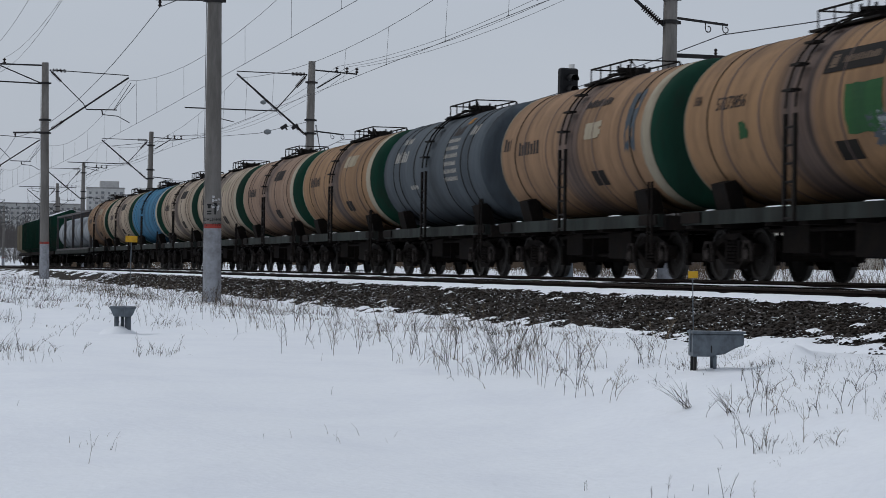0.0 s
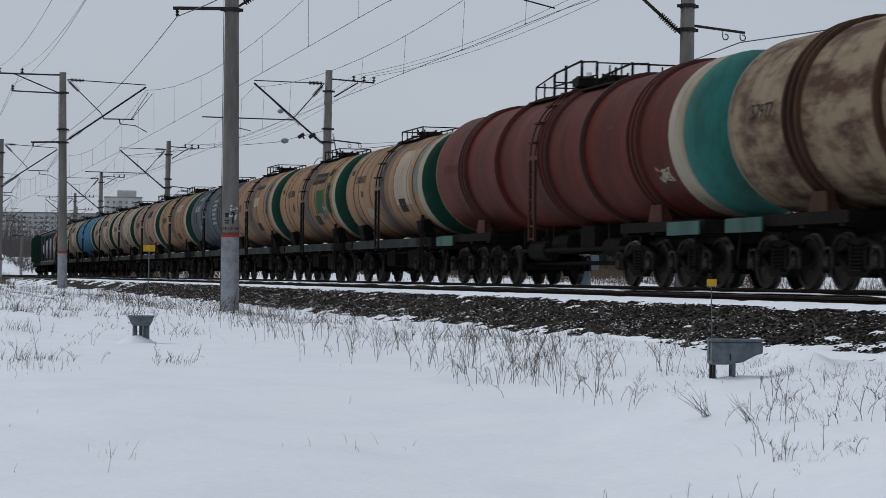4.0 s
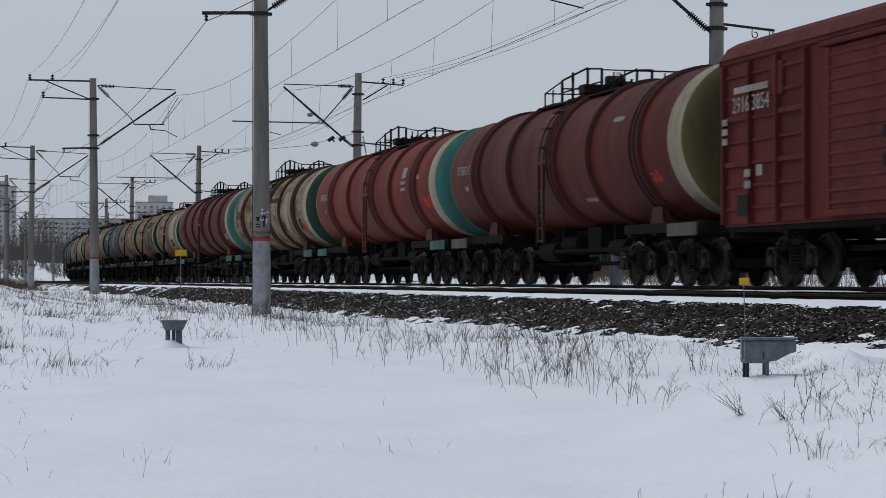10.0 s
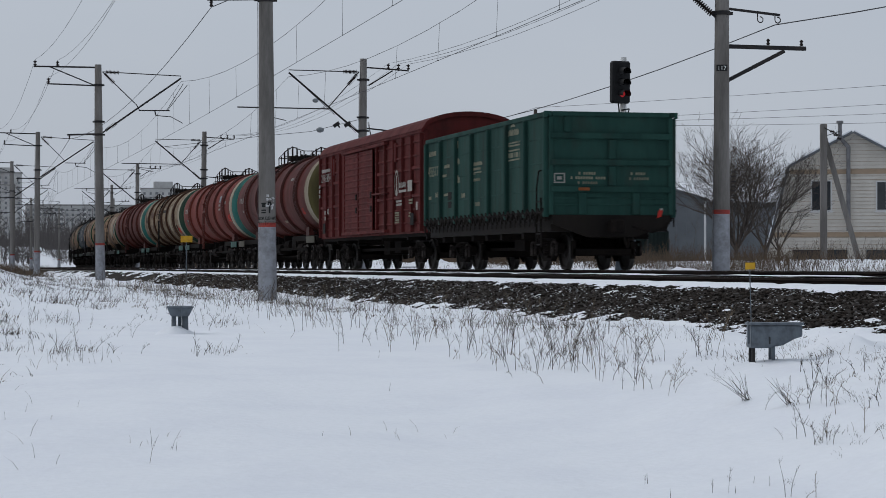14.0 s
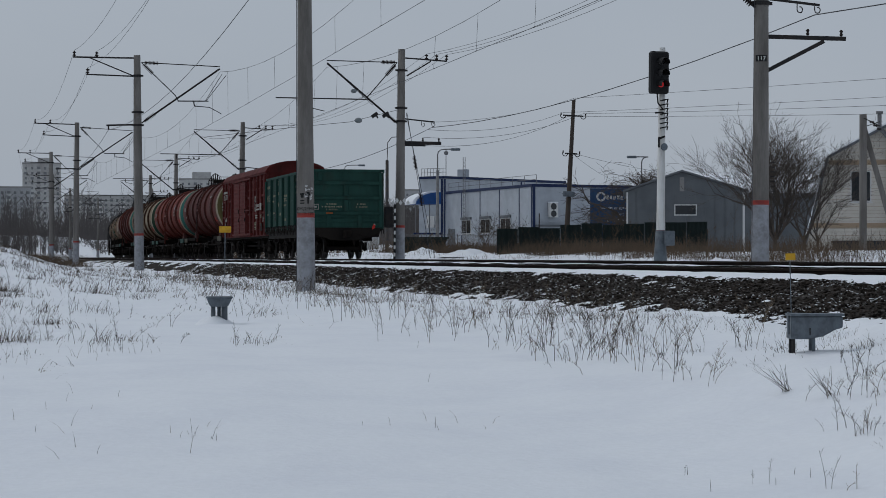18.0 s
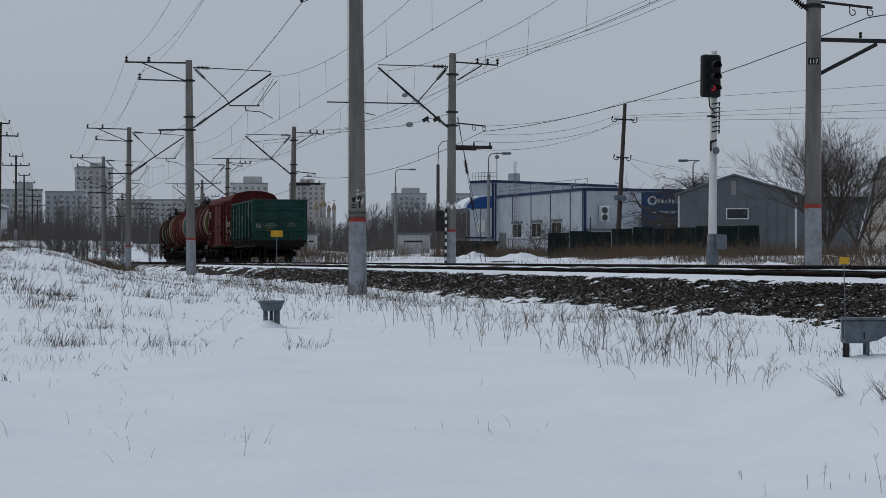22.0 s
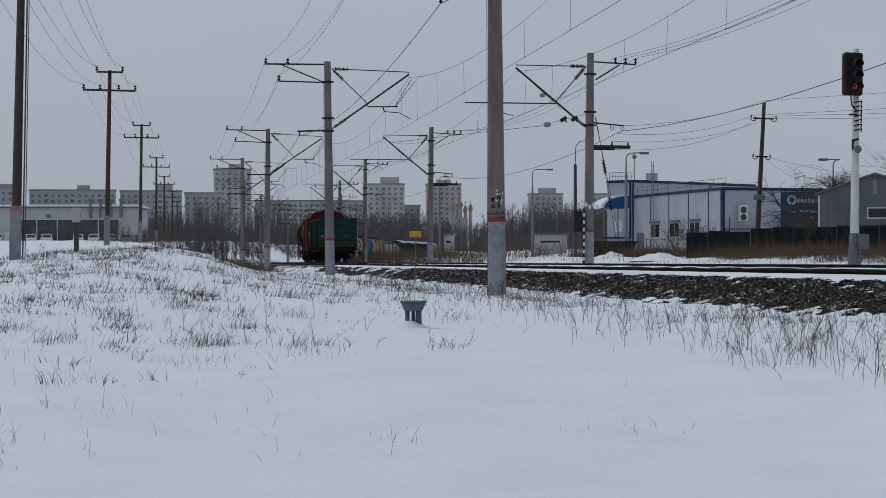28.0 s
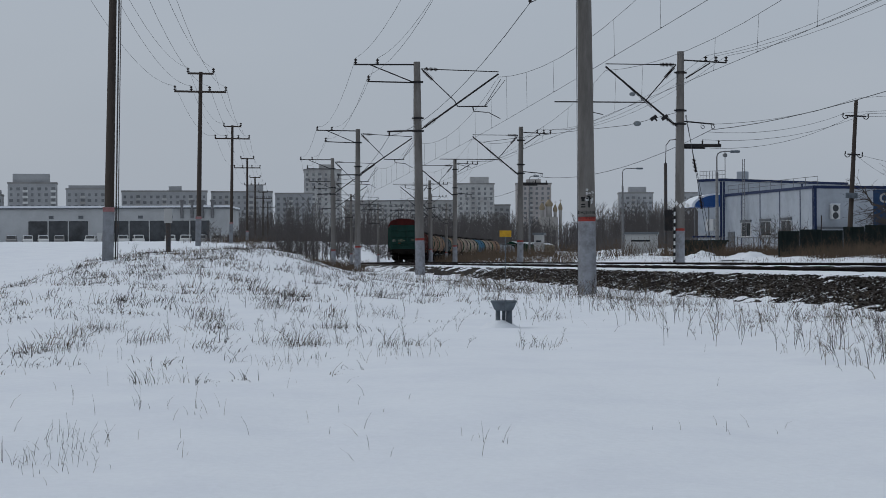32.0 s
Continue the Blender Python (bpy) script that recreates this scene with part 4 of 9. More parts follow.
def boxcar():
    car = empty("boxcar", None, "red-oxide corrugated covered goods wagon with an arched roof", "freight wagon")
    L, W, z0, z1 = 8.5, 1.42, 1.16, 4.22
    for s in (-1, 1):
        bm = bmesh.new()
        box(bm, s * W - 0.02, s * W + 0.02, -L, L, z0, z1)
        part("side_wall", bm, M_BOXCAR, car)
        bm = bmesh.new()
        box(bm, -W + 0.02, W - 0.02, s * L - 0.02, s * L + 0.02, z0, z1)
        part("end_wall", bm, M_BOXCAR, car)
    bm = bmesh.new()
    box(bm, -W, W, -L, L, z0 - 0.05, z0 - 0.002)
    part("wagon_floor", bm, M_BOXCAR, car)
    bm = bmesh.new()
    n, rise, over = 18, 0.56, 0.1
    prof = [((-1 + 2 * k / n) * (W + over), z1 + rise * math.sqrt(max(0, 1 - (-1 + 2 * k / n) ** 2 * 0.999))) for k in range(n + 1)]
    a = [bm.verts.new((x, -L - 0.08, z)) for x, z in prof]
    b = [bm.verts.new((x, L + 0.08, z)) for x, z in prof]
    for i in range(n):
        bm.faces.new((a[i], a[i + 1], b[i + 1], b[i]))
    for row in (a, b):
        c = [bm.verts.new((x, row[0].co.y, z - 0.14)) for x, z in prof]
        for i in range(n):
            bm.faces.new((row[i], c[i], c[i + 1], row[i + 1]))
    part("roof", bm, M_BOXCAR, car, smooth=False)
    for s in (-1, 1):
        bm = bmesh.new()
        vs = [bm.verts.new((x, s * (L + 0.0), z - 0.02)) for x, z in prof] + [bm.verts.new((W, s * L, z1)), bm.verts.new((-W, s * L, z1))]
        bm.faces.new(vs)
        part("gable", bm, M_BOXCAR, car)
    # ribbed sides: posts, pressed ribs between them, vents, doors on a plank rail
    bm = bmesh.new()
    box(bm, -0.08, 0.08, -0.045, 0.045, z0, z1 - 0.1, bevel=0.012)
    post = mesh_of("side_post", bm, M_BOXCAR)
    bm = bmesh.new()
    box(bm, -0.04, 0.04, -0.56, 0.56, -0.03, 0.03, bevel=0.012)
    press = mesh_of("pressed_rib", bm, M_BOXCAR)
    bm = bmesh.new()
    box(bm, -0.045, 0.045, -0.56, 0.56, -0.05, 0.05, bevel=0.012)
    belt = mesh_of("belt_rail", bm, M_BOXCAR)
    ys = [-L + 0.1 + (2 * L - 0.2) * k / 13 for k in range(14)]
    for s in (-1, 1):
        x = s * (W + 0.045)
        for k, y in enumerate(ys):
            if 0.9 < y < 3.6:
                continue
            again("side_post", post, car, pose(x, y, 0))
            if k < 13 and not 0.4 < y + 0.65 < 3.6:
                for j in range(7):
                    again("pressed_rib", press, car, pose(x - 0.025 * s, y + 0.654, z0 + 0.28 + j * 0.41))
                if k % 2 == 0:
                    for z in (z0 + 1.1, z0 + 1.95):
                        again("belt_rail", belt, car, pose(x, y + 0.654, z))
        for y, z in ((5.85, 3.7), (-4.55, 3.7)):
            bm = bmesh.new()
            box(bm, x - 0.04, x + 0.04, y - 0.3, y + 0.3, z - 0.3, z + 0.3, bevel=0.02)
            hatch = part("vent_hatch", bm, M_BOXCAR, car)
            bm = bmesh.new()
            box(bm, x + s * 0.03, x + s * 0.07, y - 0.06, y + 0.06, z - 0.2, z + 0.1, bevel=0.01)
            part("latch", bm, M_BOXCAR, hatch)
        x = s * (W + 0.09)
        for y0, y1 in ((1.0, 3.45), (-1.5, 0.95)):
            bm = bmesh.new()
            box(bm, x - 0.03, x + 0.03, y0, y1, z0 + 0.1, z1 - 0.24)
            leaf = part("sliding_door", bm, M_BOXCAR, car)
            for j in range(13):
                z = z0 + 0.24 + j * 0.205
                bm = bmesh.new()
                box(bm, x - 0.05, x + 0.05, y0 + 0.06, y1 - 0.06, z - 0.035, z + 0.035, bevel=0.02)
                part("door_corrugation", bm, M_BOXCAR, leaf)
            for yy in (y0 + 0.04, y1 - 0.04):
                bm = bmesh.new()
                box(bm, x - 0.06, x + 0.06, yy - 0.04, yy + 0.04, z0 + 0.1, z1 - 0.24, bevel=0.01)
                part("door_stile", bm, M_BOXCAR, leaf)
            for zz in (0.75, 1.2):
                bm = bmesh.new()
                box(bm, x - 0.09, x + 0.09, y0 + 0.1, y0 + 0.24, z0 + zz, z0 + zz + 0.2)
                part("latch", bm, M_SOOT, leaf)
        for y0, y1, z, hh in ((-3.6, 3.7, z0 + 0.02, 0.1), (-3.6, 3.7, z1 - 0.2, 0.09), (-3.6, -1.55, z0 + 1.28, 0.05)):
            bm = bmesh.new()
            box(bm, x - 0.1, x + 0.1, y0, y1, z, z + hh, bevel=0.01)
            part("door_rail", bm, M_BOXCAR, car)
        bm = bmesh.new()
        box(bm, s * (W + 0.0) - 0.07, s * W + 0.07, -L - 0.05, L + 0.05, z1 - 0.08, z1 + 0.06, bevel=0.02)
        part("eaves_rail", bm, M_BOXCAR, car)
    # end walls with their own ribs
    bm = bmesh.new()
    box(bm, -W + 0.06, W - 0.06, -0.03, 0.03, -0.05, 0.05, bevel=0.02)
    endrib = mesh_of("end_rib", bm, M_BOXCAR)
    for s in (-1, 1):
        for j in range(7):
            again("end_rib", endrib, car, pose(0, s * (L + 0.04), z0 + 0.3 + j * 0.4))
        for x in (-W + 0.06, W - 0.06):
            bm = bmesh.new()
            box(bm, x - 0.06, x + 0.06, s * L - 0.06, s * L + 0.06, z0, z1, bevel=0.015)
            part("corner_post", bm, M_BOXCAR, car)
    # white markings on the side
    def bars(y, w, z, hh, n=1, mat=M_WHITE):
        for j in range(n):
            bm = bmesh.new()
            x = 0.0
            while x < w:
                box(bm, -W - 0.142, -W - 0.138, y - x - hh * 0.5, y - x, z - j * hh * 1.5, z - j * hh * 1.5 + hh)
                x += hh * 0.72
            part("lettering_bar", bm, mat, car)
    me = letters("2916 3854", 0.42, M_WHITE)
    me.transform(Matrix.Rotation(radians(-90), 4, "Z"))
    again("number", me, car, pose(-W - 0.14, 6.9, 3.2))
    bars(7.7, 1.6, 3.55, 0.12)
    bars(8.3, 0.25, 3.0, 0.12, 3)
    bars(7.2, 0.3, 2.0, 0.14, 2)
    bars(6.6, 0.25, 2.0, 0.2)
    bars(-5.2, 0.8, 2.1, 0.07, 2)
    bars(-5.0, 0.6, 1.75, 0.05, 5, M_MARKGREEN)
    bars(-7.0, 0.5, 2.1, 0.06, 2, M_MARKGREEN)
    bars(-7.0, 0.3, 1.7, 0.06, 2, M_MARKGREEN)
    bm = bmesh.new()
    lathe(bm, [(-0.006, 0.40), (0.0, 0.41), (0.0, 0.33), (-0.006, 0.33)], "x", 28, close=False)
    for v in bm.verts:
        v.co = Vector((-W - 0.14 + v.co.x, -5.25 - v.co.y * 0.75, 2.72 + v.co.z))
    part("round_emblem", bm, M_WHITE, car)
    for y0, y1, c0, c1 in [(-5.3, -5.2, 2.35, 2.95), (-6.6, -5.6, 2.40, 2.48)] + [(-5.75 - 0.16 * k, -5.65 - 0.16 * k, 2.55, 2.72 - 0.03 * (k % 2)) for k in range(6)]:
        bm = bmesh.new()
        box(bm, -W - 0.142, -W - 0.138, y0, y1, c0, c1)
        part("emblem_bar", bm, M_WHITE, car)
    bm = bmesh.new()
    box(bm, -W - 0.142, -W - 0.138, -7.45, -6.85, 2.4, 2.74)
    part("white_panel", bm, M_WHITE, car)
    bm = bmesh.new()
    box(bm, -W - 0.142, -W - 0.138, -8.2, -8.0, 1.8, 2.05)
    part("white_panel", bm, M_WHITE, car)
    for y, z in ((7.3, 1.3), (-7.4, 1.35)):
        bm = bmesh.new()
        box(bm, -W - 0.142, -W - 0.138, y - 0.25, y + 0.25, z, z + 0.38)
        part("dark_panel", bm, M_SOOT, car)
    def under(name, x0, x1, y0, y1, c0, c1):
        bm = bmesh.new()
        box(bm, x0, x1, y0, y1, c0, c1)
        part(name, bm, M_RUNGEAR, car)

    under("centre_sill", -0.3, 0.3, -L, L, 0.86, 1.15)
    under("floor_plate", -1.36, 1.36, -L, L, 1.02, 1.11)
    for y in (-L + 0.1, -5.8, -2, 2, 5.8, L - 0.1):
        under("cross_bearer", -1.33, 1.33, y - 0.1, y + 0.1, 0.92, 1.02)
    under("air_tank", -0.5, 0.5, 0.6, 1.6, 0.5, 1.0)
    under("control_box", -0.6, 0.3, -1.6, -0.6, 0.55, 1.0)
    for x in (-0.6, 0.5):
        under("brake_rod", x - 0.04, x + 0.04, -5, 5, 0.62, 0.72)
    bm = bmesh.new()
    rod(bm, (0.3, -2.6, 0.85), (0.3, -1.7, 0.85), 0.2, seg=12)
    part("brake_cylinder", bm, M_RUNGEAR, car)
    wheels = []
    for y in (-6.1, 6.1):
        add_bogie(car, y, wheels)
    add_couplers(car, LENGTH["boxcar"] / 2)
    return car, wheels


def container_wagon():
    """A long flat wagon with four silver tank containers in dark frames."""
    car = empty("container_wagon", None, "flat wagon loaded with silver tank containers in dark frames", "freight wagon")
    bm = bmesh.new()
    box(bm, -1.35, 1.35, -12.2, 12.2, 0.95, 1.2)
    part("deck", bm, M_SILL, car)
    bm = bmesh.new()
    lathe(bm, [(u, rr) for u, rr in dish(-2.55, 1.12, 0.35, -1)[::-1]] + dish(2.55, 1.12, 0.35, 1), "y", 28, (0, 0, 2.5), close=False)
    tank = mesh_of("container_tank", bm, M_SILVER, True)
    bm = bmesh.new()
    for x in (-1.16, 1.16):
        for y in (-3.0, 3.0):
            box(bm, x - 0.08, x + 0.08, y - 0.08, y + 0.08, 1.2, 3.85)
        for z in (1.27, 3.78):
            box(bm, x - 0.07, x + 0.07, -3.0, 3.0, z - 0.07, z + 0.07)
    for y in (-3.0, 3.0):
        for z in (1.27, 3.78):
            box(bm, -1.16, 1.16, y - 0.07, y + 0.07, z - 0.07, z + 0.07)
    cage = mesh_of("container_frame", bm, M_STEEL)
    for k in range(4):
        y = -9.2 + 6.13 * k
        again("container_tank", tank, car, pose(0, y, 0))
        again("container_frame", cage, car, pose(0, y, 0))
    wheels = []
    for y in (-9.5, 9.5):
        add_bogie(car, y, wheels)
    add_couplers(car, LENGTH["flat"] / 2)
    return car, wheels


def hopper_car(body, label):
    """A covered hopper with ribbed sides, a low ridged roof under snow and sloped ends."""
    car = empty("hopper_car", None, label, "freight wagon", "covered hoppers of the train")
    bm = bmesh.new()
    sec = [(-1.5, 1.5), (-1.5, 3.9), (0.0, 4.45), (1.5, 3.9), (1.5, 1.5), (0.5, 0.9), (-0.5, 0.9)]
    a = [bm.verts.new((x, -5.6, z)) for x, z in sec]
    b = [bm.verts.new((x, 5.6, z)) for x, z in sec]
    bm.faces.new(a)
    bm.faces.new(b[::-1])
    for i in range(7):
        bm.faces.new((a[i], b[i], b[(i + 1) % 7], a[(i + 1) % 7]))
    bmesh.ops.recalc_face_normals(bm, faces=bm.faces[:])
    part("body", bm, body, car)
    for sx in (-1, 1):
        bm = bmesh.new()
        vs = [bm.verts.new(v) for v in ((0, -5.5, 4.47), (0, 5.5, 4.47), (sx * 1.45, 5.5, 3.95), (sx * 1.45, -5.5, 3.95))]
        bm.faces.new(vs if sx < 0 else vs[::-1])
        bmesh.ops.solidify(bm, geom=bm.faces[:], thickness=-0.06)
        part("roof_snow", bm, M_SNOW, car)
    bm = bmesh.new()
    box(bm, -0.06, 0.06, -0.06, 0.06, 1.5, 3.9)
    rib = mesh_of("side_rib", bm, body)
    for k in range(9):
        for sx in (-1, 1):
            again("side_rib", rib, car, pose(sx * 1.53, -5.4 + 1.35 * k, 0))
    bm = bmesh.new()
    box(bm, -1.4, 1.4, -6.3, 6.3, 0.95, 1.2)
    part("underframe", bm, M_RUNGEAR, car)
    wheels = []
    for y in (-4.2, 4.2):
        add_bogie(car, y, wheels)
    add_couplers(car, LENGTH["hopper"] / 2)
    return car, wheels


def on_tank(me, kind, y, height, side=-1):
    """Bends a flat mesh (x to the right, z up) onto the flank of a tank, reading from the front of the train to its rear."""
    t = tank_meshes(kind)
    R, zc = t["R"] + 0.008, t["zc"]
    a0 = math.asin(max(-0.98, min(0.98, (height - zc) / R)))
    for v in me.vertices:
        a = a0 + v.co.z / R
        d = R - v.co.y
        v.co = (side * d * math.cos(a), y - v.co.x, zc + d * math.sin(a))
    return me


def patch(kind, y, height, w, h, mat, name, ragged=0.0, seed=1):
    """A painted rectangle or a ragged daub on the flank."""
    r = random.Random(seed)
    bm = bmesh.new()
    n, m = 6, 6
    g = [[bm.verts.new((w * (i / n - 0.5) + r.uniform(-1, 1) * ragged * w * 0.2, 0, h * (j / m - 0.5) + r.uniform(-1, 1) * ragged * h * 0.2)) for i in range(n + 1)] for j in range(m + 1)]
    for j in range(m):
        for i in range(n):
            if ragged and r.random() < ragged * 0.35:
                continue
            bm.faces.new((g[j][i], g[j][i + 1], g[j + 1][i + 1], g[j + 1][i]))
    for v in [v for v in bm.verts if not v.link_faces]:
        bm.verts.remove(v)
    return on_tank(mesh_of(name, bm, mat), kind, y, height)


def words(kind, text, y, height, size, mat, name="number"):
    me = letters(text, size, mat, name)
    bm = bmesh.new()
    bm.from_mesh(me)
    bmesh.ops.subdivide_edges(bm, edges=[e for e in bm.edges if e.calc_length() > 0.12], cuts=2)
    bm.to_mesh(me)
    bm.free()
    return on_tank(me, kind, y, height)


def bars_on(kind, y, height, w, h, mat, pitch=0.75):
    bm = bmesh.new()
    x, k = -w / 2, 0
    while x < w / 2:
        u = min(h * 0.5, w / 2 - x)
        box(bm, x, x + u, -0.002, 0.0, -h / 2, h / 2 - h * 0.2 * (k % 3 == 1))
        x += h * pitch
        k += 1
    return on_tank(mesh_of("lettering_bar", bm, mat), kind, y, height)


M_OLDMARK = paint("worn_off_lettering", (0.14, 0.07, 0.06), (0.09, 0.03, 0.027))
M_GRAFGREEN = paint("green_spray", (0.025, 0.085, 0.03), (0.022, 0.055, 0.028))
M_ORANGE = paint("orange_mark", (0.30, 0.13, 0.02), (0.2, 0.09, 0.02))
M_GRAFRED = paint("red_spray", (0.42, 0.04, 0.03), (0.3, 0.03, 0.025))
M_PALEPATCH = paint("pale_patch", (0.3, 0.26, 0.19), (0.22, 0.18, 0.125))
M_TURQ = paint("turquoise_spray", (0.10, 0.19, 0.20), (0.12, 0.14, 0.13))


def dress(car, kind, items):
    for me in items:
        again(me.name.split(".")[0], me, car)


def couple(kind, made, nose):
    """Adds a car in front of those so far; nose is how far they reach."""
    car, wheels = made
    TRAIN.append((car, nose + LENGTH[kind] / 2 + (0.38 if len(TRAIN) == 2 else 0.0), wheels))
    return nose + LENGTH[kind]


nose = -0.56
nose = couple("gondola", gondola_car(), nose)
nose = couple("boxcar", boxcar(), nose)
nose = couple("eight", tank_car("eight", M_WINE, M_CREAM, M_OLIVE, "long dark red ribbed tank car with an olive end", M_BOARDGREY), nose)
nose = couple("eight", tank_car("eight", M_RED, M_CREAM, M_TEAL, "long orange-red ribbed tank car with a teal end", M_BOARDTEAL), nose)
nose = couple("eight", tank_car("eight", M_WORN, M_CREAM, M_MOSS, "long weathered cream tank car with rust and a green end", M_BOARDTEAL, M_RUSTHOOP), nose)
nose = couple("eight", tank_car("eight", M_BRICK, M_CREAM, M_TEAL, "long dark red ribbed tank car with a teal end", M_BOARDTEAL), nose)
SAND = "sand-coloured tank car with a white band and dark green end"
row = ["B0", "B2", "B0", "G", "B2", "B3", "B1", "B1", "U", "B1", "B0", "S", "D", "D", "D", "L"]
for code in row:
    if code == "G":
        made = tank_car("four", M_GREY, M_GREY, M_GREY, "slate grey tank car with white lettering", None, M_SOOT)
    elif code == "U":
        made = tank_car("four", M_BLUE, M_CREAM, M_GREEN, "blue tank car with a white band")
    elif code in "DL":
        made = hopper_car(M_GREEN if code == "D" else M_CREAM, "dark green covered hopper with snow on its roof" if code == "D" else "pale cream covered hopper with snow on its roof")
    elif code == "S":
        made = container_wagon()
    else:
        made = tank_car("four", M_BEIGE[int(code[1])], M_CREAM, M_GREEN, SAND)
    nose = couple({"S": "flat", "D": "hopper", "L": "hopper"}.get(code, "four"), made, nose)

C = [c for c, _, _ in TRAIN]
E8, F4 = "eight", "four"
dress(C[2], E8, [words(E8, "57986242", 7.9, 2.98, 0.36, M_WHITE), bars_on(E8, 7.7, 2.6, 0.3, 0.14, M_WHITE), patch(E8, -7.5, 2.25, 0.5, 0.22, M_GRAFRED, "sprayed_mark", 0.8, 3),
                 bars_on(E8, -5.2, 3.6, 0.7, 0.12, M_WHITE), bars_on(E8, -2.6, 1.95, 0.9, 0.12, M_PALEPATCH)])
dress(C[3], E8, [words(E8, "57978637", 7.9, 2.98, 0.36, M_WHITE), bars_on(E8, 7.7, 2.6, 0.3, 0.14, M_WHITE), patch(E8, -5.2, 3.4, 0.55, 0.34, M_SILVER, "pale_patch", 0.0, 5), bars_on(E8, -5.2, 3.1, 0.6, 0.12, M_WHITE), bars_on(E8, -5.2, 2.9, 0.7, 0.1, M_WHITE),
                 patch(E8, -8.2, 2.4, 0.8, 0.4, M_GRAFRED, "sprayed_mark", 0.9, 6), bars_on(E8, -7.2, 3.2, 0.4, 0.14, M_WHITE), patch(E8, 8.0, 2.5, 0.35, 0.35, M_GREY, "grey_mark", 0.3, 16)])
dress(C[4], E8, [words(E8, "57977", 7.9, 2.95, 0.38, M_DARKMARK), patch(E8, -8.3, 2.2, 0.8, 0.5, M_GRAFRED, "sprayed_mark", 0.8, 7), patch(E8, -7.6, 2.25, 0.6, 0.5, M_SOOT, "sprayed_mark", 0.8, 8), bars_on(E8, -1.8, 3.4, 2.4, 0.2, M_DARKMARK), patch(E8, -4.7, 2.9, 0.9, 1.5, M_PALEPATCH, "pale_panel")])
dress(C[5], E8, [words(E8, "57983777", 7.9, 2.9, 0.36, M_OLDMARK), bars_on(E8, -5.0, 3.3, 0.4, 0.09, M_OLDMARK), patch(E8, -8.0, 2.2, 0.7, 0.3, M_PALEPATCH, "sprayed_mark", 1.0, 12)])
dress(C[6], F4, [words(F4, "75007671", 3.0, 3.1, 0.34, M_DARKMARK), words(F4, "106", 4.55, 3.4, 0.28, M_DARKMARK), bars_on(F4, 2.7, 2.75, 0.25, 0.2, M_DARKMARK), patch(F4, 2.0, 2.1, 0.9, 0.4, M_PALEPATCH, "pale_patch", 0.2, 21), patch(F4, -2.4, 2.25, 0.8, 0.42, M_SOOT, "dark_panel"), patch(F4, -2.55, 3.1, 1.9, 1.7, M_BEIGE[1], "pale_panel"),
                 patch(F4, -4.3, 3.3, 0.5, 1.5, M_TURQ, "sprayed_mark", 0.4, 23), patch(F4, 4.5, 3.9, 0.3, 0.3, M_PALEPATCH, "round_mark", 0.3, 24)])
dress(C[7], F4, [words(F4, "57273856", 2.9, 3.05, 0.34, M_DARKMARK), words(F4, "106", 4.55, 3.2, 0.28, M_DARKMARK), patch(F4, -1.9, 3.55, 2.2, 0.42, M_SOOT, "dark_banner"), bars_on(F4, -2.1, 3.55, 1.3, 0.13, M_BANNERTEXT), patch(F4, -1.1, 3.55, 0.26, 0.24, M_BANNERTEXT, "square_emblem"), patch(F4, -3.5, 3.7, 0.5, 0.3, M_SOOT, "dark_panel"),
                 patch(F4, -2.45, 2.72, 1.35, 0.8, M_GRAFGREEN, "sprayed_mark", 0.12, 25), patch(F4, -3.1, 2.45, 0.35, 0.35, M_SILVER, "sprayed_mark", 0.9, 29), patch(F4, -3.9, 2.8, 0.7, 1.1, M_GREEN, "sprayed_mark", 0.4, 26), patch(F4, -2.9, 2.35, 0.7, 0.5, M_GREY, "sprayed_mark", 0.7, 27), patch(F4, -1.6, 2.1, 0.8, 0.35, M_SOOT, "dark_panel"), patch(F4, 2.3, 2.65, 0.35, 0.3, M_GRAFGREEN, "sprayed_mark", 0.5, 28)])
dress(C[8], F4, [bars_on(F4, 2.9, 2.95, 1.5, 0.3, M_DARKMARK), bars_on(F4, 4.6, 3.1, 0.5, 0.3, M_DARKMARK), bars_on(F4, -1.4, 3.7, 1.6, 0.2, M_DARKMARK), patch(F4, -1.6, 3.1, 1.0, 0.35, M_PALEPATCH, "pale_patch", 0.3, 30), patch(F4, -3.9, 3.2, 0.6, 1.2, M_GREY, "sprayed_mark", 0.4, 31), patch(F4, -1.6, 2.1, 0.8, 0.35, M_SOOT, "dark_panel")])
dress(C[9], F4, [bars_on(F4, 3.2, 3.3, 1.3, 0.32, M_WHITE), bars_on(F4, 3.2, 3.75, 0.9, 0.2, M_WHITE)] + [bars_on(F4, -2.2, 3.5 - 0.2 * k, 1.1 + 0.1 * (k % 3), 0.11, M_WHITE) for k in range(6)] + [bars_on(F4, -3.8, 3.7, 0.6, 0.3, M_WHITE), bars_on(F4, 1.7, 2.4, 0.8, 0.12, M_WHITE), patch(F4, -2.6, 4.0, 0.4, 0.25, M_ORANGE, "orange_mark", 0.3, 33), bars_on(F4, -2.2, 3.75, 0.8, 0.3, M_DARKMARK)])
for i in (10, 11, 12, 13, 15, 16):
    dress(C[i], F4, [bars_on(F4, 3.0, 3.0, 1.4, 0.3, M_DARKMARK), patch(F4, -1.9, 3.5, 1.6, 0.4, M_SOOT if i % 2 else M_PALEPATCH, "dark_banner"), patch(F4, -1.6, 2.1, 0.8, 0.35, M_SOOT, "dark_panel")])

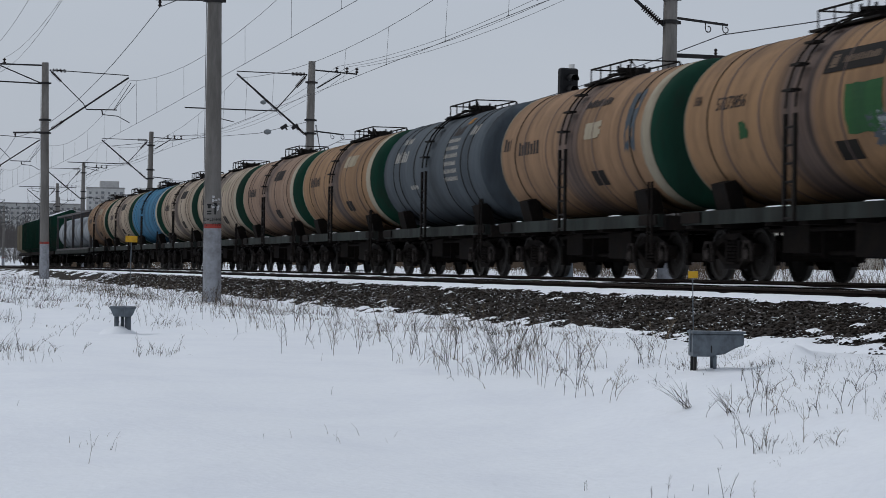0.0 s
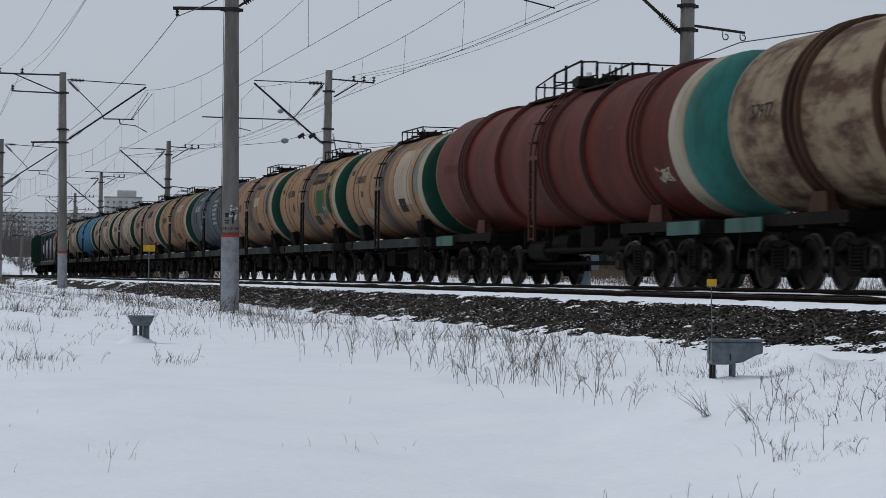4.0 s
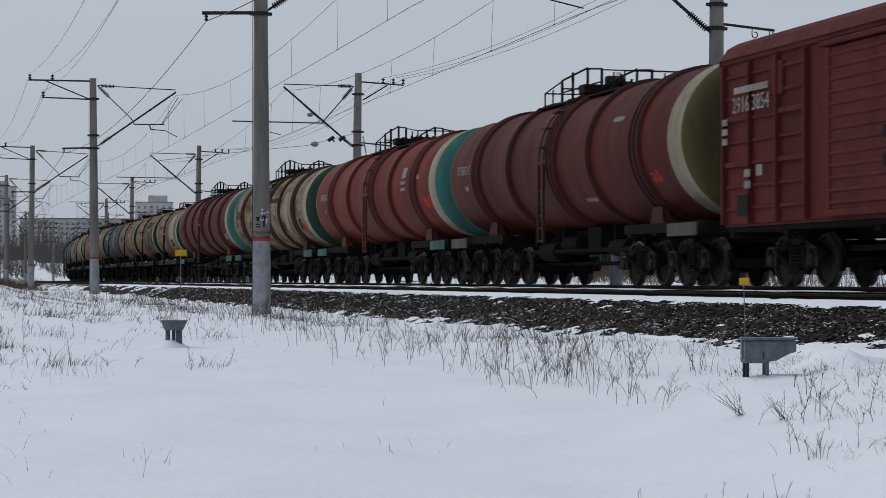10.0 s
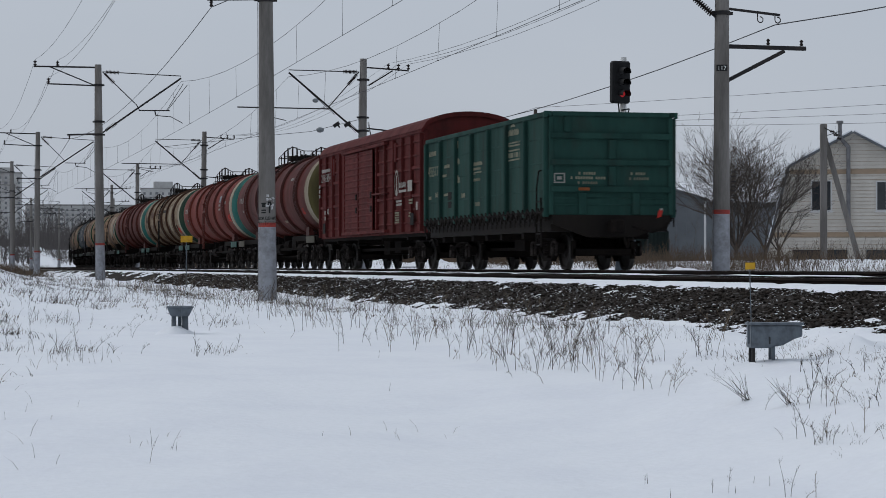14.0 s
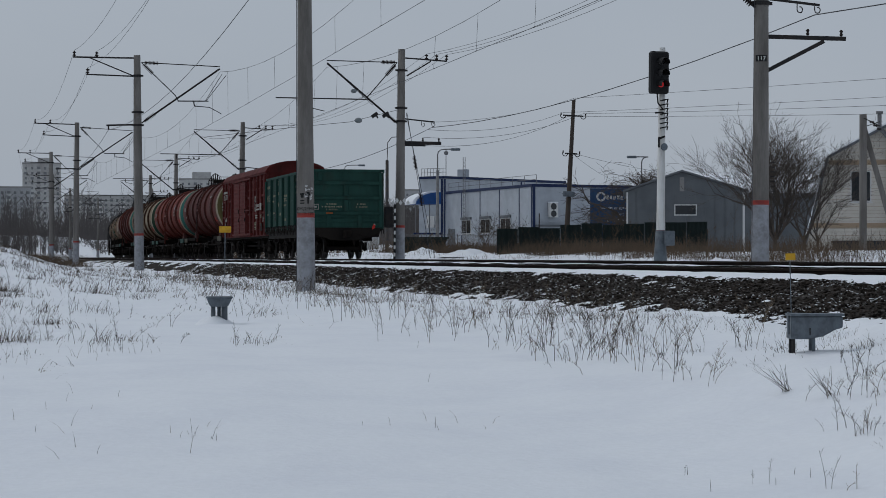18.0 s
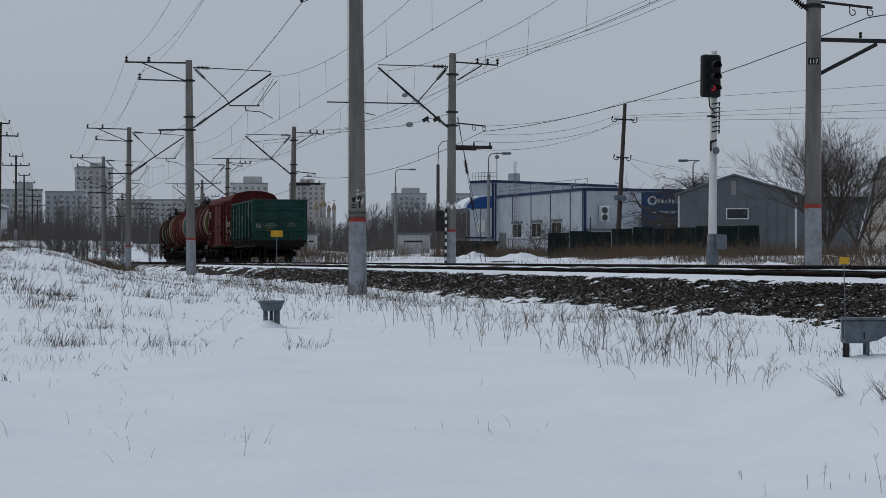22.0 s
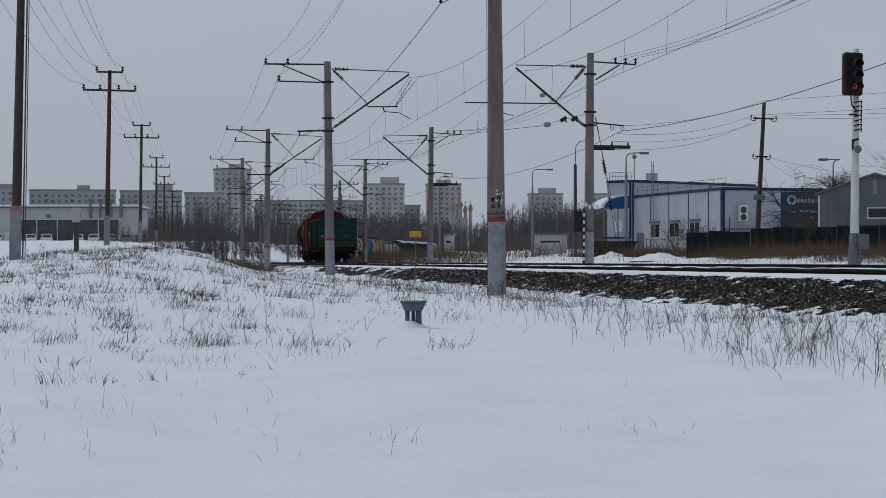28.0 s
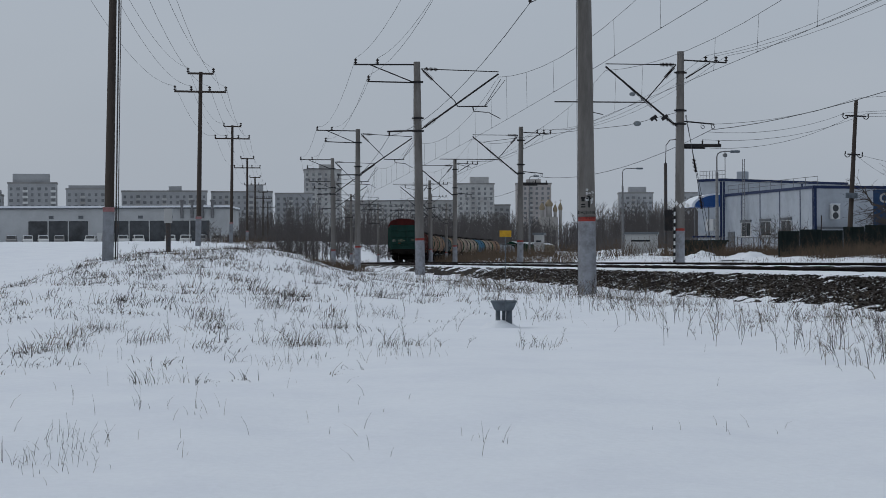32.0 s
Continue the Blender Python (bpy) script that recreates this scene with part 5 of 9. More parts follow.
# how far the rear of the last car stands along the line, by the second
REAR = [(-2, -122.3), (0, -100.3), (2, -78.1), (3.5, -61.9), (6, -34.8), (9, -2.4), (13, 40.26), (16, 71.9), (20, 113.4), (24, 152.7), (28, 190.0), (32, 228.0), (34, 247.0)]


def rear_at(t):
    """Smooth (cubic) in between."""
    k = max(i for i in range(1, len(REAR) - 2) if REAR[i][0] <= t or i == 1)
    (ta, a), (tb, b), (tc, c), (td, d) = REAR[k - 1:k + 3]
    m0, m1 = (c - a) / (tc - ta), (d - b) / (td - tb)
    h = tc - tb
    u = (t - tb) / h
    return (2 * u ** 3 - 3 * u ** 2 + 1) * b + (u ** 3 - 2 * u ** 2 + u) * h * m0 + (-2 * u ** 3 + 3 * u ** 2) * c + (u ** 3 - u ** 2) * h * m1


def motions():
    for car, ahead, wheels in TRAIN:
        rows = []
        for k in range(33):
            x, y, h = along(rear_at(float(k)) + ahead, X_FAR)
            rows.append((float(k), pose(x, y, 0, 0, 0, -h)))
        walk(car, rows)
    # the wheels of the last cars turn as they roll
    for car, ahead, wheels in TRAIN[:6]:
        for w in wheels:
            base = w.matrix_basis.translation.copy()
            start = rear_at(0.0)
            walk(w, [(k / 15, Matrix.Translation(base) @ Matrix.Rotation(-(rear_at(k / 15) - start) / 0.475, 4, "X")) for k in range(481)])


# ---- masts of the overhead line ----
M_BANDRED = material("red_band_paint", (0.33, 0.05, 0.04), 0.7, vary=0.25, scale=6, second=(0.2, 0.05, 0.045))
M_WHITEWASH = material("whitewash", (0.30, 0.31, 0.335), 0.9, vary=0.22, scale=4.5, grain=20, second=(0.20, 0.20, 0.21))
M_LABEL = material("sign_black", (0.02, 0.02, 0.02), 0.7, vary=0.2, scale=8)
M_LABELW = material("sign_white", (0.7, 0.7, 0.68), 0.7, vary=0.1, scale=8)


def wrap(me, r, facing):
    """Bends a flat mesh round an upright cylinder; facing: degrees from -y."""
    for v in me.vertices:
        a = v.co.x / r + radians(facing - 90)
        d = r - v.co.y
        v.co = (d * math.cos(a), d * math.sin(a), v.co.z)
    return me


def insulator_mesh(length=0.5, r=0.07, n=5, name="insulator"):
    bm = bmesh.new()
    prof = [(0, 0.025)]
    for k in range(n):
        u = length * (k + 0.15) / n
        prof += [(u, 0.03), (u + length * 0.3 / n, r), (u + length * 0.55 / n, r * 0.85), (u + length * 0.6 / n, 0.03)]
    prof.append((length, 0.025))
    lathe(bm, prof, "z", 10)
    return mesh_of(name, bm, M_INSUL, True)


ME_STICK, ME_PIN, ME_SMALLPIN = insulator_mesh(0.62, 0.095, 10), insulator_mesh(0.26, 0.085, 2), insulator_mesh(0.16, 0.05, 2)


def aim(p, q):
    """A pose at p whose z axis points to q."""
    return Matrix.Translation(p) @ (Vector(q) - Vector(p)).to_track_quat("Z", "Y").to_matrix().to_4x4()


def struts(name, m, runs, mat=M_BLACK):
    """One part of several welded bars, each (p, q, radius)."""
    bm = bmesh.new()
    for p, q, r in runs:
        rod(bm, p, q, r, seg=8)
    return part(name, bm, mat, m)


MAST_TOP, R_FOOT, R_TOP = 9.45, 0.225, 0.155


def mast_r(z):
    return R_FOOT + (R_TOP - R_FOOT) * (z + 0.6) / (MAST_TOP + 0.6)


TOP = {}     # height of each mast


def mast_base(label, foot_top, foot=-1.3, tall=MAST_TOP):
    MAST_TOP = tall
    m = empty("catenary_mast", None, label, "mast", "masts of the overhead line")
    TOP[m.name] = tall
    bm = bmesh.new()
    lathe(bm, [(foot, mast_r(foot)), (0, mast_r(0)), (4.5, mast_r(4.5)), (MAST_TOP, mast_r(MAST_TOP))], "z", 24)
    sh = part("shaft", bm, M_CONCRETE, m, smooth=True)
    sh.data.polygons.foreach_set("use_smooth", [len(p.vertices) == 4 for p in sh.data.polygons])
    bm = bmesh.new()
    lathe(bm, [(foot, mast_r(foot) + 0.004), (foot_top, mast_r(foot_top) + 0.004)], "z", 24, close=False)
    part("whitewashed_foot", bm, M_WHITEWASH, m, smooth=True)
    bm = bmesh.new()
    lathe(bm, [(foot_top, mast_r(foot_top) + 0.005), (foot_top + 0.11, mast_r(foot_top) + 0.005)], "z", 24, close=False)
    part("red_band", bm, M_BANDRED, m, smooth=True)
    for z in (MAST_TOP - 0.95, MAST_TOP - 2.65, MAST_TOP - 3.25):
        bm = bmesh.new()
        lathe(bm, [(z - 0.05, mast_r(z)), (z - 0.05, mast_r(z) + 0.03), (z + 0.05, mast_r(z) + 0.03), (z + 0.05, mast_r(z))], "z", 20)
        box(bm, -0.28, 0.28, -0.03, 0.03, z - 0.04, z + 0.04)
        part("clamp", bm, M_BLACK, m)
    # the earthing wire down the shaft
    struts("earth_wire", m, [((-mast_r(0) - 0.03, -0.06, foot + 0.1), (-mast_r(8) - 0.03, -0.06, MAST_TOP - 1.0), 0.008)], M_WIRE)
    return m


def near_mast(tall=MAST_TOP):
    """Bracket over the near track (+x), feeders on the field side (-x)."""
    m = mast_base("tall grey concrete overhead-line mast with whitewashed foot", 1.06, tall=tall)
    top = tall
    bm = bmesh.new()
    bar(bm, (0, 0, top - 0.13), (-2.95, 0, top - 0.1), 0.07, 0.07)
    part("crossarm", bm, M_BLACK, m)
    bm = bmesh.new()
    bar(bm, (0, 0, top - 0.98), (-2.35, 0, top - 0.9), 0.06, 0.06)
    part("crossarm", bm, M_BLACK, m)
    struts("arm_brace", m, [((-2.2, 0, top - 0.12), (-0.2, 0, top - 0.95), 0.028)])
    for x, z in ((-2.88, top - 0.08), (-1.85, top - 0.1), (-2.28, top - 0.88)):
        again("insulator", ME_PIN, m, pose(x, 0, z))
    bm = bmesh.new()
    bar(bm, (0, 0, top - 3.22), (-1.45, 0, top - 3.26), 0.07, 0.08)
    part("crossarm", bm, M_BLACK, m)
    again("insulator", ME_SMALLPIN, m, pose(-1.35, 0, top - 3.46))
    tip, root = Vector((3.85, 0, top - 0.6)), Vector((0.18, 0, top - 3.15))
    way = (tip - root).normalized()
    again("insulator", ME_STICK, m, aim(root + way * 0.15, tip))
    struts("cantilever", m, [(root, root + way * 0.2, 0.03), (root + way * 0.7, tip, 0.042)])
    a, b = Vector((0.2, 0, top - 0.33)), tip + Vector((0, 0, 0.1))
    again("insulator", ME_STICK, m, aim(a + (b - a).normalized() * 0.15, b))
    struts("tie_rod", m, [(a, b, 0.022)])
    c = Vector((1.75, 0, top - 1.85))
    again("insulator", ME_STICK, m, aim(a + (c - a).normalized() * 0.12, c))
    struts("registration_strut", m, [(a, c, 0.022), (c, c + Vector((0.15, 0, -0.28)), 0.022), (c + Vector((0.12, 0, -0.27)), c + Vector((1.55, 0, -0.27)), 0.028),
                                     (tip + Vector((0.1, 0, -0.25)), c + Vector((1.4, 0, -0.27)), 0.014), (tip + Vector((0.3, 0, -0.3)), c + Vector((1.45, 0, -0.25)), 0.014)])
    struts("steady_arm", m, [(c + Vector((0.85, 0, -0.27)), c + Vector((0.9, 0, -0.5)), 0.03), (c + Vector((0.9, 0, -0.5)), c + Vector((1.6, 0, -0.56)), 0.02),
                             (c + Vector((1.6, 0, -0.56)), c + Vector((2.15, 0, -0.86)), 0.018)])
    return m


def far_mast(tall=MAST_TOP):
    """Bracket over the far track (-x), feeders behind (+x)."""
    m = mast_base("grey concrete overhead-line mast behind the tracks", 1.4, tall=tall)
    top = tall
    bm = bmesh.new()
    bar(bm, (0, 0, top - 0.38), (2.1, 0, top - 0.48), 0.06, 0.06)
    part("crossarm", bm, M_BLACK, m)
    struts("arm_brace", m, [((0.25, 0, top - 1.2), (1.35, 0, top - 0.5), 0.03)])
    for x in (1.15, 1.62, 2.08):
        again("insulator", ME_PIN, m, pose(x, 0, top - 0.45))
    tip, root = Vector((-3.4, 0, top - 0.72)), Vector((-0.18, 0, top - 3.35))
    way = (tip - root).normalized()
    again("insulator", ME_STICK, m, aim(root + way * 0.1, tip))
    struts("cantilever", m, [(root, root + way * 0.15, 0.03), (root + way * 0.65, tip, 0.044)])
    a, b = Vector((-0.2, 0, top - 0.6)), tip + Vector((0, 0, 0.12))
    again("insulator", ME_STICK, m, aim(a + (b - a).normalized() * 0.1, b))
    struts("tie_rod", m, [(a, b, 0.022)])
    c = Vector((-1.6, 0, top - 2.25))
    again("insulator", ME_STICK, m, aim(a + (c - a).normalized() * 0.15, c))
    struts("registration_strut", m, [(a, c, 0.024), (c + Vector((0.05, 0, -0.05)), c + Vector((-4.1, 0, -0.07)), 0.028), (tip, c + Vector((0.3, 0, -0.3)), 0.012)])
    struts("steady_arm", m, [(c + Vector((-3.0, 0, -0.07)), c + Vector((-2.95, 0, -0.4)), 0.03), (c + Vector((-2.95, 0, -0.4)), c + Vector((-1.9, 0, -0.62)), 0.018)])
    bm = bmesh.new()
    bar(bm, (0, 0, top - 3.12), (1.55, 0, top - 3.25), 0.05, 0.06)
    part("crossarm", bm, M_BLACK, m)
    for x in (0.95, 1.42):
        struts("hook", m, [((x, 0, top - 3.2), (x, 0, top - 3.38), 0.014)] + [
            ((x + 0.075 - 0.075 * math.cos(radians(40 * k)), 0, top - 3.38 - 0.075 * math.sin(radians(40 * k))),
             (x + 0.075 - 0.075 * math.cos(radians(40 * k + 40)), 0, top - 3.38 - 0.075 * math.sin(radians(40 * k + 40))), 0.014) for k in range(7)])
    return m


def heavy_arm(m, z, reach, braced):
    bm = bmesh.new()
    if braced:
        box(bm, 0, reach, -0.05, 0.05, z - 0.05, z + 0.05)
        bar(bm, (0.15, 0, z - 0.86), (reach * 0.74, 0, z - 0.08), 0.09, 0.09)
    else:
        box(bm, 0, reach, -0.09, -0.03, z - 0.09, z + 0.06)
        box(bm, 0, reach * 0.62, 0.03, 0.09, z - 0.16, z + 0.0)
    part("feeder_arm", bm, M_BLACK, m)
    for k in (0.55, 0.95):
        again("insulator", ME_SMALLPIN, m, pose(reach * k, 0, z + 0.06))


NEAR_MASTS = [(5.0, 0), (53.9, -0.4), (103.1, -0.7), (155.9, 0.4), (200.0, -0.3), (255.0, 0.3), (306.0, 0), (358.0, 0)]
FAR_MASTS = [(4.0, 0), (52.1, 0.3), (97.4, 0.5), (152.8, 0.6), (201.5, 0.2), (255.0, -0.3), (306.0, 0), (358.0, 0.3)]
NM, FM = [], []
plain = {}
for row_, build, rows_, axis_x, off, tall_ones in ((NM, near_mast, NEAR_MASTS, X_NEAR, -3.8, {1: 0.48}), (FM, far_mast, FAR_MASTS, X_FAR, 3.3, {1: 0.25})):
    for i, (y, lean) in enumerate(rows_):
        x, yy, h = along(y, axis_x)
        m = pose(x + off * math.cos(radians(h)), yy, 0, 0, lean, -h)
        if i in tall_ones:
            ob = build(MAST_TOP + tall_ones[i])
            ob.matrix_basis = m
        elif build not in plain:
            ob = plain[build] = build()
            ob.matrix_basis = m
        else:
            ob = copy_thing(plain[build], m)
            TOP[ob.name] = MAST_TOP
        row_.append(ob)
for k, z, reach, braced in ((1, 5.62, 2.25, True), (2, 5.25, 1.85, False), (3, 5.5, 1.9, False)):
    heavy_arm(FM[k], z, reach, braced)
FM[1]["label"] = "grey concrete overhead-line mast with a black number plate"
NM[1]["label"] = "near grey concrete mast with stencilled warning and whitewashed foot"

# number board of the second far mast
bm = bmesh.new()
r117 = mast_r(5.0) + 0.004
box(bm, -0.15, 0.15, -0.003, 0.003, 4.98, 5.14)
plate = part("number_plate", bm, M_LABEL, FM[1])
bmesh_me = plate.data
bm = bmesh.new()
bm.from_mesh(bmesh_me)
bmesh.ops.subdivide_edges(bm, edges=bm.edges[:], cuts=3, use_grid_fill=True)
bm.to_mesh(bmesh_me)
bm.free()
wrap(bmesh_me, r117, -20)
me = letters("117", 0.15, M_LABELW)
me.transform(Matrix.Translation((0, -0.006, 5.005)))
again("number", wrap(me, r117, -20), FM[1])
# rungs of a climbing iron on the same mast
struts("step_irons", FM[1], [((mast_r(2) + 0.03, -0.06, 1.75 + 0.12 * k), (mast_r(2) + 0.16, -0.06, 1.75 + 0.12 * k), 0.012) for k in range(7)])

# stencilled warning on the near mast: two lines of words over a red line, and an arrow and bars above them
R1 = mast_r(1.5) + 0.003
for text, z in (("ХОЖДЕНИЕ", 1.24), ("ПО ПУТЯМ", 1.12)):
    me = letters(text, 0.105, M_LABEL)
    me.transform(Matrix.Translation((0, -0.002, z)))
    again("lettering", wrap(me, R1, -12), NM[1])
bm = bmesh.new()
for x0, x1, z0, z1 in ((-0.14, -0.02, 1.40, 1.43), (-0.14, -0.02, 1.46, 1.49), (-0.12, -0.04, 1.55, 1.62), (0.05, 0.09, 1.40, 1.62), (0.0, 0.14, 1.60, 1.64), (0.03, 0.11, 1.64, 1.69), (-0.14, -0.02, 1.62, 1.66)):
    for k in range(4):
        a, b = x0 + (x1 - x0) * k / 4, x0 + (x1 - x0) * (k + 1) / 4
        box(bm, a, b, -0.004, -0.001, z0, z1)
me = mesh_of("stencil", bm, M_LABEL)
again("stencil", wrap(me, R1, -12), NM[1])
M_SCRATCH = material("torn_paper", (0.6, 0.6, 0.6), 0.9, vary=0.2, scale=14, second=(0.36, 0.35, 0.34), amount=0.5)
rng = random.Random(8)
bm = bmesh.new()
for k in range(16):
    x, z = rng.uniform(0.0, 0.2), rng.uniform(1.5, 1.85)
    w, hh = rng.uniform(0.02, 0.06), rng.uniform(0.015, 0.06)
    vs = [bm.verts.new((x + w * math.cos(a) * rng.uniform(0.5, 1), -0.0015 - 0.0003 * k, z + hh * math.sin(a) * rng.uniform(0.5, 1))) for a in (0, 1, 2.1, 3.2, 4.2, 5.3)]
    bm.faces.new(vs)
again("torn_paper", wrap(mesh_of("torn_paper", bm, M_SCRATCH), R1, -12), NM[1])

# striped warning boards on the second far mast
bm = bmesh.new()
for k in range(14):
    if k % 2 == 0:
        box(bm, -0.32, -0.24, -0.2, -0.19, 0.1 + k * 0.165, 0.1 + (k + 1) * 0.165)
part("white_stripe", bm, M_LABELW, FM[2])
bm = bmesh.new()
box(bm, -0.33, -0.23, -0.19, -0.17, -0.1, 2.45)
part("striped_post", bm, M_LABEL, FM[2])
bm = bmesh.new()
for k in range(6):
    x = -0.62 + k * 0.17
    vs = [(x, 2.62), (x + 0.085, 2.5), (x + 0.17, 2.62), (x + 0.085, 2.74)] if k % 2 == 0 else [(x, 2.52), (x + 0.085, 2.4), (x + 0.17, 2.52), (x + 0.085, 2.64)]
    f = [bm.verts.new((a, -0.22, b)) for a, b in vs]
    g = [bm.verts.new((a, -0.2, b)) for a, b in vs]
    bm.faces.new(f)
    bm.faces.new(g[::-1])
    for i in range(4):
        j = (i + 1) % 4
        bm.faces.new((f[j], f[i], g[i], g[j]))
part("checkered_board", bm, M_LABELW, FM[2])
bm = bmesh.new()
box(bm, -0.72, -0.36, -0.16, 0.1, 1.4, 2.35, bevel=0.02)
for k in range(6):
    box(bm, -0.74, -0.34, -0.18, -0.15, 1.46 + k * 0.15, 1.53 + k * 0.15)
part("ribbed_box", bm, M_BLACK, FM[2])
struts("guy_wires", FM[2], [((0.25, -0.1, 6.6), (1.35, -0.3, 0.05), 0.012), ((0.25, 0.1, 6.6), (1.55, -0.3, 0.05), 0.012)], M_WIRE)
for k in (0.3, 0.55):
    again("insulator", ME_STICK, FM[2], aim((0.25 + 1.1 * k, -0.1 - 0.2 * k, 6.6 - 6.55 * k), (1.35, -0.3, 0.05)))


# ---- wires ----
def sagging(p, q, sag, n=10):
    return [Vector(p).lerp(Vector(q), k / n) - Vector((0, 0, 4 * sag * (k / n) * (1 - k / n))) for k in range(n + 1)]


def at_mast(m, local):
    """A point of a mast's space; z counts from the top of a mast of the line."""
    x, y, z = local
    return m.matrix_basis @ Vector((x, y, z + TOP.get(m.name, 0.0)))


def overhead(masts, pts, sag, label, name="overhead_wire", r=0.008, cat="wire"):
    """One wire over a row of masts; pts is the hanging point in a mast's space."""
    line = []
    for a, b in zip(masts, masts[1:]):
        seg = sagging(at_mast(a, pts), at_mast(b, pts), sag * ((at_mast(b, pts) - at_mast(a, pts)).length / 50) ** 2)
        line += seg if not line else seg[1:]
    w = tube(name, line, r, M_WIRE)
    return tagged(w, label, cat, "wires over the line")


def catenary(masts, tip, touch, label):
    """Carrying wire, contact wire and droppers over one track."""
    carrier = overhead(masts, tip, 1.15, label, "catenary", 0.009, "overhead line")
    contact = overhead(masts, touch, 0.03, label, "contact_wire", 0.009)
    del contact["label"], contact["category"], contact["group"]
    contact.parent = carrier
    for a, b in zip(masts, masts[1:]):
        p, q, s, e = at_mast(a, tip), at_mast(b, tip), at_mast(a, touch), at_mast(b, touch)
        sag = 1.15 * ((q - p).length / 50) ** 2
        for k in (0.06, 0.2, 0.36, 0.5, 0.64, 0.8, 0.94):
            u = p.lerp(q, k) - Vector((0, 0, 4 * sag * k * (1 - k)))
            v = s.lerp(e, k) - Vector((0, 0, 0.12 * k * (1 - k)))
            bm = bmesh.new()
            rod(bm, u, v, 0.0055, seg=5)
            rod(bm, v + Vector((0, -0.05, 0.01)), v + Vector((0, 0.05, 0.01)), 0.016, seg=6)
            part("dropper", bm, M_WIRE, carrier)
    return carrier


catenary(NM, (3.85, 0, -0.75), (3.85, 0, -2.95), "black carrying and contact wires over the near track")
catenary(FM, (-3.4, 0, -0.9), (-3.45, 0, -2.95), "black carrying and contact wires over the far track")
for pt in ((-2.88, 0, 0.2), (-1.85, 0, 0.18), (-2.28, 0, -0.6)):
    overhead(NM, pt, 0.9, "thin black feeder wire on mast insulators")
overhead(NM, (-1.35, 0, -3.46), 0.7, "black feeder cable under the mast arms", r=0.012)
for pt in ((1.15, 0, -0.18), (1.62, 0, -0.18), (2.08, 0, -0.18)):
    overhead(FM, pt, 0.8, "thin black feeder wire on mast insulators")
overhead(FM, (1.42, 0, -3.5), 0.6, "black cable under the mast arms", r=0.014)
# marker balls on the near bracket of the far line
bm = bmesh.new()
lathe(bm, [(-0.17, 0.02), (-0.15, 0.07), (-0.08, 0.11), (0.0, 0.125), (0.08, 0.11), (0.15, 0.07), (0.17, 0.02)], "x", 14)
M_BALL = material("grey_plastic", (0.2, 0.22, 0.23), 0.5, vary=0.1)
ball = mesh_of("weight", bm, M_BALL, True)
wire_b = tagged(tube("cross_wire", [at_mast(FM[2], (-0.2, 0, -2.75)), at_mast(FM[2], (-2.4, -0.3, -3.35)), at_mast(FM[2], (-4.6, -0.6, -3.62)), at_mast(FM[2], (-9.0, -0.8, -4.2))], 0.01, M_WIRE),
                "black cross wire with grey weight and clamps", "wire")
again("weight", ball, wire_b, Matrix.Translation(at_mast(FM[2], (-2.0, -0.25, -3.27))))
again("weight", ball, FM[2], pose(-2.2, -0.12, MAST_TOP - 1.95) @ Matrix.Diagonal((0.8, 0.8, 0.8, 1)))
for x in (-1.25, -0.75):
    bm = bmesh.new()
    bar(bm, (-0.12, 0, -0.05), (0.14, 0, 0.12), 0.1, 0.16)
    bar(bm, (0.05, 0, 0.05), (0.16, 0, -0.1), 0.06, 0.06)
    c = part("clamp", bm, M_BLACK, wire_b)
    c.matrix_basis = Matrix.Translation(at_mast(FM[2], (x, -0.15, -2.98 - 0.05 * abs(x))))


# ---- signalling, cabinets and signs by the line ----
M_SIGBLACK = material("signal_black", (0.012, 0.012, 0.013), 0.6, vary=0.2)
M_SIGWHITE = material("signal_mast_paint", (0.62, 0.63, 0.63), 0.7, vary=0.15, scale=4, second=(0.45, 0.44, 0.42), streak=True)
M_GREYBOX = material("grey_cabinet_paint", (0.135, 0.158, 0.18), 0.6, vary=0.15, scale=6, grain=30, second=(0.09, 0.103, 0.118), bump=0.05)
M_YELLOW = material("yellow_sign_paint", (0.62, 0.36, 0.03), 0.6, vary=0.12, scale=8, second=(0.5, 0.27, 0.03))
M_REDLAMP = bpy.data.materials.new("red_lamp")
M_REDLAMP.use_nodes = True
b = M_REDLAMP.node_tree.nodes["Principled BSDF"]
b.inputs["Base Color"].default_value = (0.25, 0.01, 0.01, 1)
b.inputs["Emission Color"].default_value = (1.0, 0.03, 0.04, 1)
b.inputs["Emission Strength"].default_value = 0.22
M_LENS = material("unlit_lens", (0.01, 0.01, 0.012), 0.15, vary=0.05, bump=0, spec=0.5)


